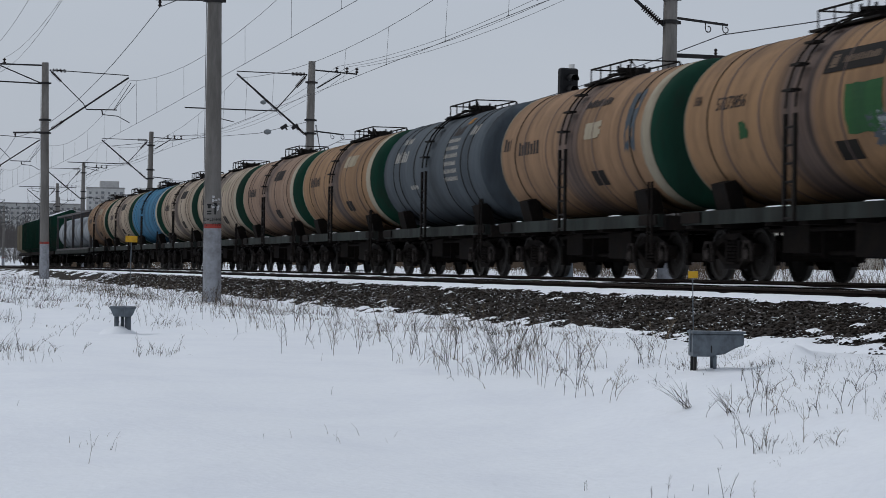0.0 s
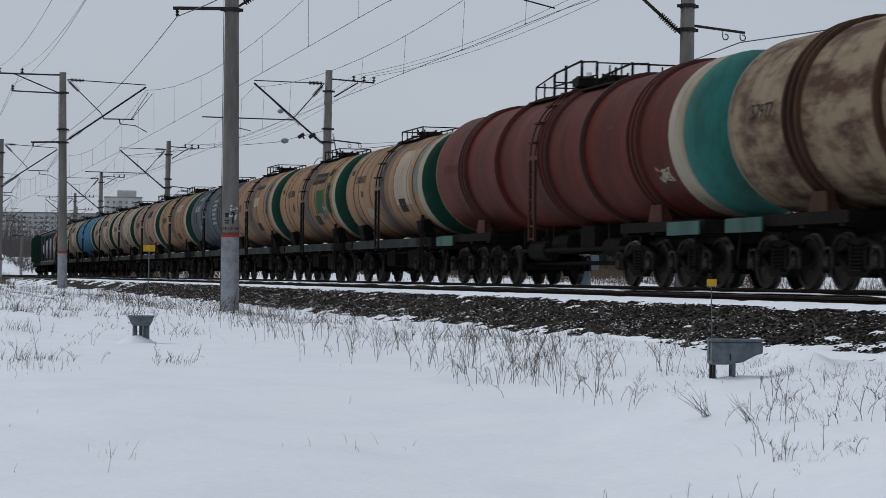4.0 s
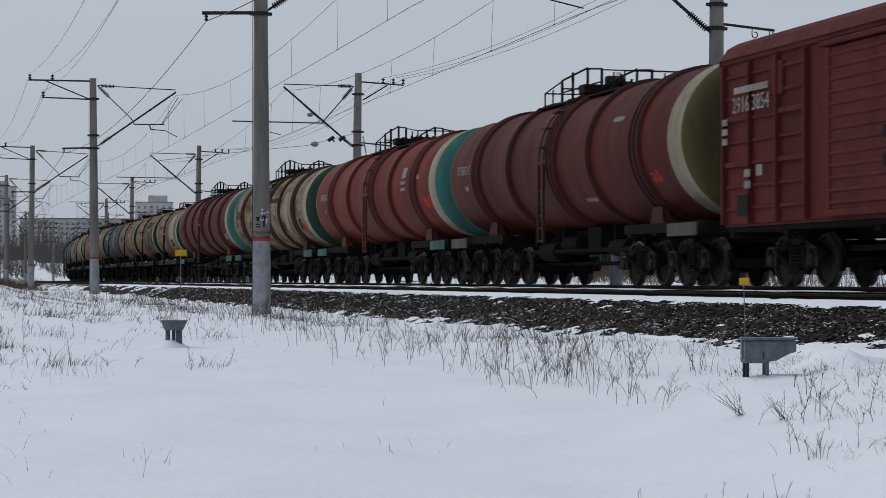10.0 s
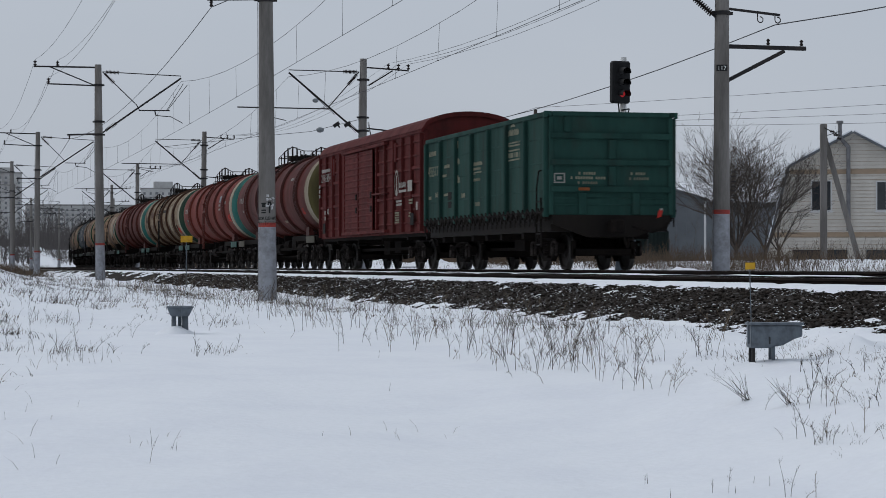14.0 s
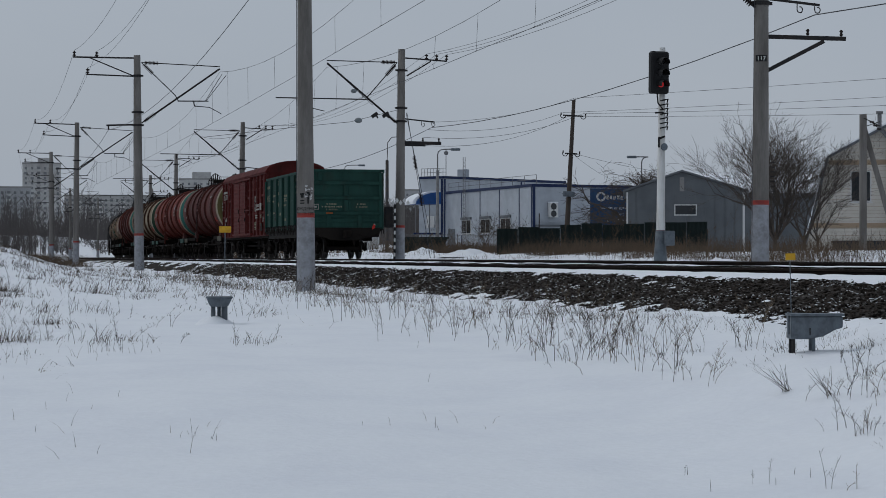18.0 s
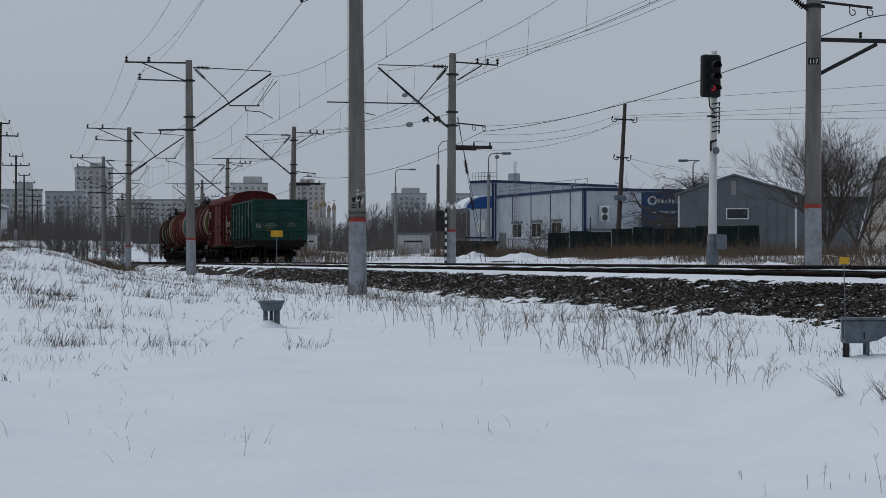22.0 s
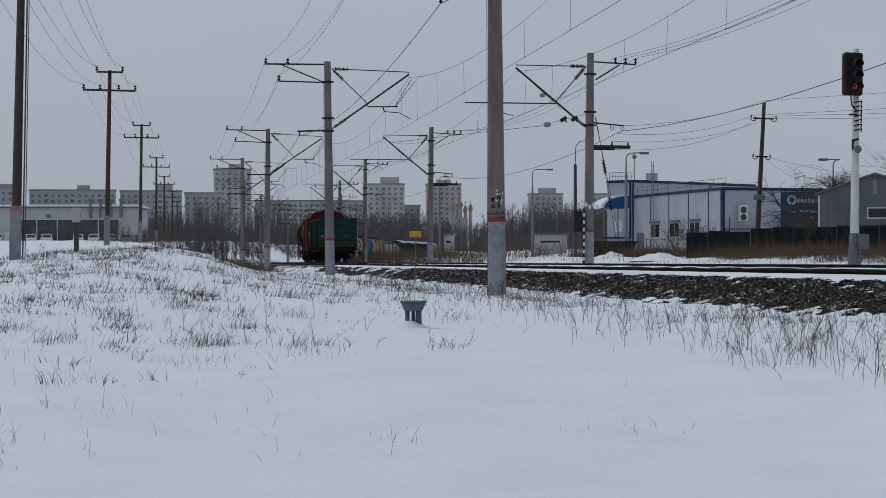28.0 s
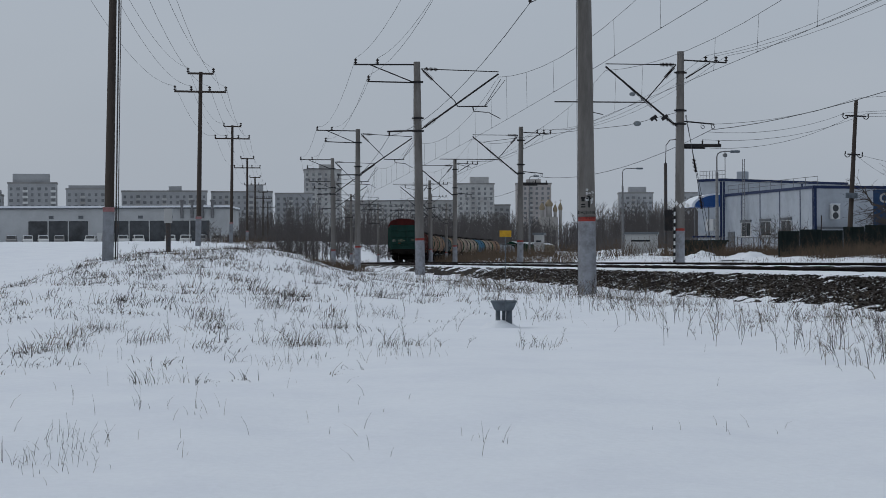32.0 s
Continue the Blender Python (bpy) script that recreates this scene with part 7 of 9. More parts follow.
def workshop():
    """White panel workshop with blue trim behind the tracks, lower hall before a higher block."""
    b = empty("workshop_building", None, "white panel workshop with blue trim and roof railings", "building")
    C, L, R = (42.6, 159.6), (40.6, 180.5), (51.6, 161.9)
    back = (L[0] + 9.2, L[1] + 2.6)
    bm = bmesh.new()
    prism(bm, [C, R, back, L], 0.0, 5.5)
    part("hall", bm, M_PANEL, b)
    A, B = (41.6, 185.6), (55.4, 195.8)
    bm = bmesh.new()
    prism(bm, [A, B, (50.0, 203.0), (39.9, 187.9)], 0.0, 7.0)
    part("upper_block", bm, M_PANEL, b)
    fl, ll = wall_frame(L, C)
    fr, lr = wall_frame(C, R)
    fa, la = wall_frame(A, B)
    fb, lb = wall_frame((39.9, 187.9), A)
    for m, n in ((fl, ll), (fr, lr), (fa, la), (fb, lb)):
        z = 5.5 if m in (fl, fr) else 7.0
        slab("roof_trim", m, 0.0, n, z - 0.16, z + 0.06, M_BLUETRIM, b, 0.06, 0.1)
    for m, x in ((fl, ll - 0.28), (fr, 0.0), (fa, 0.0), (fb, lb - 0.3), (fr, lr - 0.3)):
        slab("corner_trim", m, x, x + 0.2, 0.0, 5.35 if m in (fl, fr) else 6.8, M_BLUETRIM, b, 0.05)
    for k in (0.205, 0.425, 0.645, 0.86):
        slab("panel_seam", fl, ll * k - 0.06, ll * k + 0.06, 0.0, 5.33, M_BLUETRIM, b, 0.03)
    slab("panel_seam", fa, la * 0.62 - 0.1, la * 0.62 + 0.1, 0.0, 6.8, M_BLUETRIM, b, 0.03)
    for k in (0.21, 0.435, 0.66):
        x = ll * k
        window(fl, x, x + 2.3, 1.95, 3.1, b, 2)
        slab("shutter_box", fl, x - 0.1, x + 2.4, 3.1, 3.3, M_SHED, b, 0.14)
    bm = bmesh.new()
    box(bm, 0.9, 2.6, -0.06, 0.02, 0.2, 2.4, fl)
    part("door", bm, M_SHED, b)
    # outdoor air conditioner with two fans
    bm = bmesh.new()
    box(bm, 1.25, 1.95, -0.45, -0.08, 3.05, 4.15, fr, bevel=0.03)
    ac = part("air_conditioner", bm, M_FRAME, b, "white outdoor air conditioner with two fans")
    for z in (3.33, 3.87):
        bm = bmesh.new()
        lathe(bm, [(-0.475, 0.24), (-0.455, 0.25), (-0.45, 0.0)], "y", 18, (1.55, 0, z))
        for v in bm.verts:
            v.co = fr @ v.co
        part("fan", bm, M_GLASS, ac)
    bm = bmesh.new()
    box(bm, 1.25, 1.95, -0.45, -0.08, 4.15, 4.22, fr)
    part("snow_cap", bm, M_SNOW, ac)
    slab("canopy_beam", fr, 0.2, 2.8, 2.35, 2.5, M_SHED, b, 0.5)
    bm = bmesh.new()
    box(bm, 1.2, 2.1, -0.4, -0.06, 2.6, 3.6, fb, bevel=0.03)
    part("air_conditioner", bm, M_FRAME, b)
    # roof railings, ladder, aerial, vent
    bm = bmesh.new()
    for m, n, z in ((fl, ll, 5.5), (fb, lb, 7.0)):
        for k in range(9):
            rod(bm, m @ Vector((n * k / 8, 0.3, z)), m @ Vector((n * k / 8, 0.3, z + 0.75)), 0.02, seg=5)
        for h in (0.4, 0.75):
            rod(bm, m @ Vector((0, 0.3, z + h)), m @ Vector((n, 0.3, z + h)), 0.02, seg=5)
    part("roof_railing", bm, M_STEELGREY, b)
    bm = bmesh.new()
    for x in (1.6, 2.1):
        rod(bm, fl @ Vector((ll - 17.2 + x, -0.25, 0.3)), fl @ Vector((ll - 17.2 + x, -0.25, 8.2)), 0.03, seg=5)
    for k in range(24):
        rod(bm, fl @ Vector((ll - 15.6, -0.25, 0.6 + 0.31 * k)), fl @ Vector((ll - 15.1, -0.25, 0.6 + 0.31 * k)), 0.02, seg=5)
    part("roof_ladder", bm, M_STEELGREY, b)
    bm = bmesh.new()
    rod(bm, fa @ Vector((2.6, 2, 7.0)), fa @ Vector((2.6, 2, 9.6)), 0.035, seg=6)
    lathe(bm, [(9.0, 0.03), (9.1, 0.2), (9.3, 0.2), (9.4, 0.03)], "z", 8, fa @ Vector((2.6, 2, 0)))
    part("aerial", bm, M_STEELGREY, b)
    bm = bmesh.new()
    box(bm, 3.85, 4.6, 1.0, 1.8, 7.0, 7.8, fa, bevel=0.05)
    part("roof_vent", bm, M_PANEL, b)
    # entrance canopy at the far end: a curved blue hood with snow on it, on thin posts
    def hood(r_in, r_out, y0, y1):
        bm = bmesh.new()
        n = 8
        arcs = [(math.sin(math.pi / 2 * k / n), math.cos(math.pi / 2 * k / n)) for k in range(n + 1)]
        out = [(40.1 - 2.1 * r_out * a, 4.5 + 1.0 * r_out * b) for a, b in arcs]
        out += [(40.1 - 2.1 * r_in * a, 4.5 + 1.0 * r_in * b) for a, b in arcs[::-1]] if r_in else [(40.1, 4.5)]
        fa_ = [bm.verts.new((x, y0, z)) for x, z in out]
        fb_ = [bm.verts.new((x, y1, z)) for x, z in out]
        for i in range(len(out)):
            k = (i + 1) % len(out)
            bm.faces.new((fa_[i], fa_[k], fb_[k], fb_[i]))
        bm.faces.new(fa_[::-1])
        bm.faces.new(fb_)
        bmesh.ops.recalc_face_normals(bm, faces=bm.faces[:])
        return bm

    part("entrance_canopy", hood(0.0, 1.0, 180.0, 184.4), M_CANOPY, b, "blue curved entrance canopy")
    part("snow_cap", hood(1.005, 1.13, 180.3, 184.2), M_SNOW, b)
    for x in (38.1, 39.3):
        bm = bmesh.new()
        rod(bm, (x, 180.8, 0.2), (x, 180.8, 4.6), 0.05, seg=6)
        part("canopy_post", bm, M_STEELGREY, b)
    bm = bmesh.new()
    box(bm, 37.9, 40.3, 180.6, 181.0, 1.95, 2.1)
    part("canopy_rail", bm, M_BLUETRIM, b)
    return b


workshop()

# advertising panel: pale lines of writing on dark blue
board = empty("advert_board", None, "dark blue advertising panel with pale unreadable lines", "billboard")
fm, fn = wall_frame((44.8, 151.9), (47.6, 151.3))
slab("panel", fm, 0, fn, 1.2, 5.0, M_BOARD, board, 0.06, 0.06)
for x0, x1, z0, z1 in ((1.15, 2.7, 4.2, 4.5), (1.2, 2.8, 2.62, 2.8), (0.7, 2.85, 2.16, 2.36), (1.4, 2.6, 1.8, 1.96)):
    n = max(2, int((x1 - x0) / 0.24))
    bm = bmesh.new()
    for k in range(n):
        a = x0 + (x1 - x0) * k / n
        box(bm, a, a + 0.17, -0.075, -0.062, z0 + 0.02 * (k % 2), z1 - 0.03 * ((k * 7) % 3), fm)
    part("lettering_bar", bm, M_CONCWALL, board)
for text, x, z in (("запчасти для", 1.62, 3.5), ("и груз", 2.0, 3.08)):
    me = letters(text, 0.30, M_FRAME)
    me.transform(fm @ Matrix.Translation((x, -0.07, z)))
    again("words", me, board)
bm = bmesh.new()
lathe(bm, [(-0.075, 0.33), (-0.065, 0.34), (-0.065, 0.2), (-0.075, 0.2)], "y", 24, (0.78, 0, 4.4), close=False)
for v in bm.verts:
    v.co = fm @ v.co
part("round_emblem", bm, M_CONCWALL, board)
bm = bmesh.new()
for x in (0.2, fn - 0.2):
    box(bm, x - 0.06, x + 0.06, 0.06, 0.18, 0.0, 5.0, fm)
part("posts", bm, M_SHED, board)


def gable_house(name, p, q, depth, eave, ridge, mat, roof_mat, label, base=0.0, over=0.25, peak=0.5):
    """A plain house: gable wall from p to q, and depth behind it."""
    h = empty(name, None, label, "building")
    m, n = wall_frame(p, q)
    bm = bmesh.new()
    out = [(0, base), (n, base), (n, eave), (n * peak, ridge), (0, eave)]
    a = [bm.verts.new(m @ Vector((x, 0, z))) for x, z in out]
    b = [bm.verts.new(m @ Vector((x, depth, z))) for x, z in out]
    bm.faces.new(a)
    bm.faces.new(b[::-1])
    for i in range(5):
        j = (i + 1) % 5
        if i not in (2, 3):
            bm.faces.new((a[i], b[i], b[j], a[j]))
    part("outer_wall", bm, mat, h)
    for s in (0, 1):
        bm = bmesh.new()
        e = Vector((0 if s == 0 else n, 0, eave))
        r = Vector((n * peak, 0, ridge))
        d = (e - r).normalized()
        e2 = e + d * over
        vs = [m @ v for v in (r + Vector((0, -over, 0.02)), e2 + Vector((0, -over, 0.02)), e2 + Vector((0, depth, 0.02)), r + Vector((0, depth, 0.02)))]
        f = [bm.verts.new(v) for v in vs]
        g = [bm.verts.new(v + Vector((0, 0, 0.1))) for v in vs]
        bm.faces.new(f[::-1])
        bm.faces.new(g)
        for i in range(4):
            j = (i + 1) % 4
            bm.faces.new((f[i], f[j], g[j], g[i]))
        part("roof", bm, roof_mat, h)
    return h, m, n


shed, sm, sn = gable_house("shed", (35.35, 113.0), (41.35, 111.1), 14, 3.6, 4.62, M_SHED, M_SHED, "dark grey sheet-metal shed with a low gable", 0.0, 0.2, 0.47)
window(sm, 2.55, 3.75, 2.3, 2.9, shed, 1, False)
slab("corner_strip", sm, 0.0, 0.09, 0.3, 3.55, M_FRAME, shed, 0.03)
slab("corner_strip", sm, sn - 0.12, sn, 0.3, 3.55, M_FRAME, shed, 0.03)
slab("vent_panel", sm, sn * 0.47 - 0.12, sn * 0.47 + 0.12, 3.6, 4.35, M_CONCDARK, shed, 0.03)
for k in range(1, 12):
    slab("sheet_seam", sm, sn * k / 12 - 0.012, sn * k / 12 + 0.012, 0.3, 3.6, M_SHED, shed, 0.025)
# long low store behind it, snow on the roof
gable_house("storehouse", (47.0, 140.0), (46.0, 130.0), 13, 4.15, 5.35, M_SHED, M_SNOW, "grey storehouse with a snow-covered roof", 0.0, 0.4)


def gambrel_house():
    h = empty("house", None, "cream siding house with a snowy gambrel roof", "house")
    m, n = wall_frame((36.05, 89.3), (36.05 + 7.3 * 0.905, 89.3 - 7.3 * 0.425))
    out = [(0, 0.2), (n, 0.2), (n, 0.6), (n - 0.95, 4.35), (n / 2, 5.8), (0.95, 4.35), (0, 0.6)]
    bm = bmesh.new()
    a = [bm.verts.new(m @ Vector((x, 0, z))) for x, z in out]
    b = [bm.verts.new(m @ Vector((x, 10, z))) for x, z in out]
    bm.faces.new(a)
    bm.faces.new(b[::-1])
    for i in (0, 1, 6):
        j = (i + 1) % 7
        bm.faces.new((a[i], b[i], b[j], a[j]))
    part("outer_wall", bm, M_SIDING, h)
    edge = out[2:]
    for i in range(4):
        (x0, z0), (x1, z1) = edge[i], edge[i + 1]
        d = Vector((x1 - x0, 0, z1 - z0)).normalized()
        nrm = Vector((-d.z, 0, d.x))
        if nrm.z < 0:
            nrm = -nrm
        for nm, t0, t1, mt in (("roof", 0.0, 0.08, M_SHED), ("snow_cap", 0.082, 0.13, M_SNOW)):
            bm = bmesh.new()
            for y0, y1 in ((-0.45, 10.2),):
                vs = [m @ (Vector((x, y, z)) + nrm * t) for t in (t0, t1) for (x, z) in ((x0, z0), (x1, z1)) for y in (y0, y1)]
                v = [bm.verts.new(c) for c in vs]
                for f in ((0, 2, 3, 1), (4, 5, 7, 6), (0, 1, 5, 4), (2, 6, 7, 3), (0, 4, 6, 2), (1, 3, 7, 5)):
                    bm.faces.new([v[k] for k in f])
            part(nm, bm, mt, h)
    # siding boards
    bm = bmesh.new()
    z = 0.7
    while z < 5.65:
        half = n / 2 - (0.95 * (z - 0.6) / 3.75 if z < 4.35 else 0.95 + (n / 2 - 0.95) * (z - 4.35) / 1.45)
        box(bm, n / 2 - half + 0.03, n / 2 + half - 0.03, -0.022, 0.0, z, z + 0.012, m)
        z += 0.155
    part("siding_lips", bm, M_TAN, h)["kind"] = "stuff"
    for z0, z1 in ((1.35, 1.55), (4.05, 4.25)):
        half = n / 2 - 0.95 * (z0 - 0.6) / 3.6
        slab("tan_band", m, n / 2 - half + 0.05, n / 2 + half - 0.05, z0, z1, M_TAN, h, 0.035)
    window(m, 1.85, 2.75, 2.45, 3.8, h, 2)
    window(m, 4.6, 5.5, 2.45, 3.75, h, 2)
    slab("basement_window", m, 1.1, 3.4, 0.35, 0.8, M_GLASS, h, 0.03)
    bm = bmesh.new()
    rod(bm, m @ Vector((3.45, -0.2, 1.6)), m @ Vector((3.45, -0.2, 5.2)), 0.09, seg=10)
    rod(bm, m @ Vector((3.45, -0.2, 5.2)), m @ Vector((3.1, -0.55, 5.6)), 0.09, seg=10)
    rod(bm, m @ Vector((3.1, -0.55, 5.55)), m @ Vector((3.1, -0.55, 6.2)), 0.09, seg=10)
    rod(bm, m @ Vector((3.1, -0.55, 6.2)), m @ Vector((3.1, -0.55, 6.3)), 0.15, seg=10)
    part("flue_pipe", bm, M_STEELGREY, h)
    slab("basement_window", m, 4.2, 5.8, 0.35, 0.8, M_GLASS, h, 0.03)
    return h


gambrel_house()

# sheet fence before the shed, in lengths that step down
fence = empty("sheet_fence", None, "dark green profiled sheet fence behind dry grass", "fence")
fx0, fy0, fx1, fy1 = 27.15, 108.7, 37.6, 106.4
fm, fn = wall_frame((fx0, fy0), (fx1, fy1))
for k in range(10):
    a, b = fn * k / 10, fn * (k + 1) / 10 - 0.02
    z = (1.52, 1.6, 1.55, 1.72, 1.8, 1.72, 1.78, 1.85, 1.85, 1.88)[k]
    bm = bmesh.new()
    n = 20
    low = [bm.verts.new(fm @ Vector((a + (b - a) * i / n, -0.03 if (i // 2) % 2 else 0.0, 0.2))) for i in range(n + 1)]
    high = [bm.verts.new(fm @ Vector((a + (b - a) * i / n, -0.03 if (i // 2) % 2 else 0.0, z))) for i in range(n + 1)]
    for i in range(n):
        bm.faces.new((low[i], low[i + 1], high[i + 1], high[i]))
    bmesh.ops.solidify(bm, geom=bm.faces[:], thickness=0.006)
    part("panel", bm, M_FENCE, fence)
for k in range(6):
    bm = bmesh.new()
    box(bm, fn * k / 5 - 0.03, fn * k / 5 + 0.03, 0.03, 0.09, 0.0, 1.5 if k != 1 else 2.3, fm)
    part("post", bm, M_STEEL, fence)

# small white kiosk and booth farther along the road
for x, y, w, h in ((42.4, 238.0, 3.4, 1.3), (32.7, 240.0, 0.9, 1.3)):
    k = empty("kiosk", None, "small white kiosk with a dark flat roof", "kiosk", "kiosks by the road")
    km, kn = wall_frame((x, y), (x + w, y - 0.25 * w))
    bm = bmesh.new()
    box(bm, 0, kn, 0, 2, 0.3, 1.6 + h, km)
    part("outer_wall", bm, M_CONCWALL, k)
    slab("roof", km, -0.15, kn + 0.15, 1.6 + h, 1.85 + h, M_SHED, k, 0.3, 2.2)
    slab("window", km, kn * 0.2, kn * 0.8, 2.1, 1.0 + h, M_GLASS, k, 0.02)

# mesh fence at the workshop
mf = empty("mesh_fence", None, "thin grey rail fence at the workshop", "fence")
for k in range(28):
    x, y = 30.6 + 9.5 * k / 27, 150.2 - 2.0 * k / 27
    bm = bmesh.new()
    rod(bm, (x, y, 0.2), (x, y, 1.7), 0.025, seg=5)
    part("picket", bm, M_STEELGREY, mf)
bm = bmesh.new()
for z in (0.6, 1.6):
    rod(bm, (30.6, 150.2, z), (40.1, 148.2, z), 0.025, seg=5)
part("rail", bm, M_STEELGREY, mf)
# green skip beside it
sk = empty("skip_container", pose(30.2, 141.0, 0.35, 0, 0, -14), "dark green open metal skip", "skip")
bm = bmesh.new()
vs = []
for z, gx, gy in ((0.0, 1.2, 0.7), (1.0, 1.65, 0.85)):
    vs.append([bm.verts.new((sx * gx, sy * gy, z)) for sx, sy in ((-1, -1), (1, -1), (1, 1), (-1, 1))])
for i in range(4):
    j = (i + 1) % 4
    bm.faces.new((vs[0][i], vs[0][j], vs[1][j], vs[1][i]))
bm.faces.new(vs[0][::-1])
bmesh.ops.solidify(bm, geom=bm.faces[:], thickness=0.05)
part("tub", bm, M_FENCE, sk)
bm = bmesh.new()
for s in (-1, 1):
    box(bm, -1.7, 1.7, s * 0.87 - 0.04, s * 0.87 + 0.04, 0.92, 1.02)
part("rim", bm, M_FENCE, sk)


M_DEPOT = material("depot_panel", (0.46, 0.47, 0.475), 0.7, vary=0.1, scale=0.3, grain=3, second=(0.40, 0.405, 0.41), bump=0)


def depot():
    """Long white depot with a glazed front, left of the line."""
    b = empty("depot_building", None, "long low white depot with dark glazed bays", "building")
    P, Q = (-58.0, 377.0), (-1.2, 371.0)
    m, n = wall_frame(P, Q)
    bm = bmesh.new()
    box(bm, 0, n, 0, 18, 2.0, 9.0, m)
    part("outer_wall", bm, M_DEPOT, b)
    slab("roof_edge", m, -0.3, n + 0.3, 9.0, 9.25, M_SHED, b, 0.4, 18)
    slab("roof_snow", m, -0.3, n + 0.3, 9.25, 9.55, M_SNOW, b, 0.4, 18)
    x = n - 33.5
    for k in range(9):
        x0, x1 = x + k * 3.4, x + k * 3.4 + 3.36
        if k == 3:
            continue
        window(m, x0, x1, 3.2, 7.1, b, 1, False, M_FRAME, M_BAYGLASS)
    for k in range(6):
        slab("wall_vent", m, n - 30 + 5 * k, n - 29.2 + 5 * k, 7.4, 7.9, M_SHED, b, 0.1)
    for k in range(4):
        bm = bmesh.new()
        rod(bm, m @ Vector((n - 7.6 + 1.7 * k, -0.3, 7.4)), m @ Vector((n - 7.6 + 1.7 * k, -0.3, 10.2)), 0.26, seg=8)
        rod(bm, m @ Vector((n - 7.6 + 1.7 * k, -0.3, 10.2)), m @ Vector((n - 7.6 + 1.7 * k, -0.3, 10.5)), 0.42, seg=8)
        part("vent_pipe", bm, M_STEELGREY, b)
    slab("plinth", m, 0, n, 2.0, 3.15, M_CONCDARK, b, 0.06)
    slab("entrance", m, n - 21.8, n - 19.0, 3.0, 5.0, M_FRAME, b, 0.6)
    slab("blue_gate", m, n - 43.0, n - 40.0, 3.0, 6.5, M_BLUETRIM, b, 0.05)
    return b


depot()


def parked_car(x, y, z, turn, tone):
    c = empty("parked_car", pose(x, y, z, 0, 0, turn), "small parked car under snow by the depot", "car", "cars parked at the depot")
    bm = bmesh.new()
    prof = [(-2.1, 0.35), (2.1, 0.35), (2.15, 0.75), (1.2, 0.92), (0.6, 1.42), (-1.1, 1.45), (-1.8, 0.98), (-2.15, 0.9)]
    a = [bm.verts.new((u, -0.8, w)) for u, w in prof]
    b = [bm.verts.new((u, 0.8, w)) for u, w in prof]
    bm.faces.new(a)
    bm.faces.new(b[::-1])
    for i in range(len(prof)):
        j = (i + 1) % len(prof)
        bm.faces.new((a[i], b[i], b[j], a[j]))
    bmesh.ops.recalc_face_normals(bm, faces=bm.faces[:])
    part("body", bm, tone, c)
    for s in (-1, 1):
        bm = bmesh.new()
        vs = [bm.verts.new((u, s * 0.805, w)) for u, w in ((1.05, 0.95), (0.55, 1.36), (-1.0, 1.38), (-1.6, 0.98))]
        bm.faces.new(vs)
        part("side_window", bm, M_GLASS, c)
    bm = bmesh.new()
    vs = [bm.verts.new(v) for v in ((1.22, -0.7, 0.95), (1.22, 0.7, 0.95), (0.66, 0.65, 1.38), (0.66, -0.65, 1.38))]
    bm.faces.new(vs)
    part("windscreen", bm, M_GLASS, c)
    bm = bmesh.new()
    box(bm, -1.1, 0.6, -0.7, 0.7, 1.43, 1.52, bevel=0.03)
    part("snow_cap", bm, M_SNOW, c)
    for u in (-1.35, 1.35):
        for s in (-1, 1):
            bm = bmesh.new()
            rod(bm, (u, s * 0.62, 0.33), (u, s * 0.82, 0.33), 0.33, seg=14)
            part("wheel", bm, M_SIGBLACK, c)


for k in range(15):
    if k in (4, 9):
        continue
    x = -36.0 + 2.55 * k
    parked_car(x, 362.0 + 0.5 * math.sin(k * 2.1), 3.02, -88 + 6 * math.sin(k), M_FRAME if k % 3 else M_CONCDARK)
parked_car(9.0, 352.0, 0.75, 170, M_FRAME)
parked_car(2.9, 352.0, 1.0, 175, M_CONCDARK)

# switch box on a post near the power poles
sb = empty("switch_cabinet", pose(-2.45, 80.0, 0.3, 0, 0, 4), "white metal switch cabinet on a dark post", "cabinet")
bm = bmesh.new()
rod(bm, (0, 0, -0.6), (0, 0, 1.25), 0.09, seg=10)
part("post", bm, M_STEEL, sb)
bm = bmesh.new()
box(bm, -0.14, 0.14, -0.12, 0.12, 1.2, 1.72, bevel=0.02)
part("box", bm, M_CONCWALL, sb)


# ---- distant town ----
bm = bmesh.new()
box(bm, -1.3, 1.3, -1.1, -0.02, -0.9, 0.2)
ME_BALCONY = mesh_of("balcony", bm, M_CONCWALL)
bm = bmesh.new()
box(bm, -0.9, 0.9, -0.1, -0.01, 0, 1.45)
ME_WIDE = mesh_of("window", bm, M_HAZEGLASS)
bm = bmesh.new()
box(bm, -0.62, 0.62, -0.1, -0.01, 0, 1.45)
ME_NARROW = mesh_of("window", bm, M_HAZEGLASS)


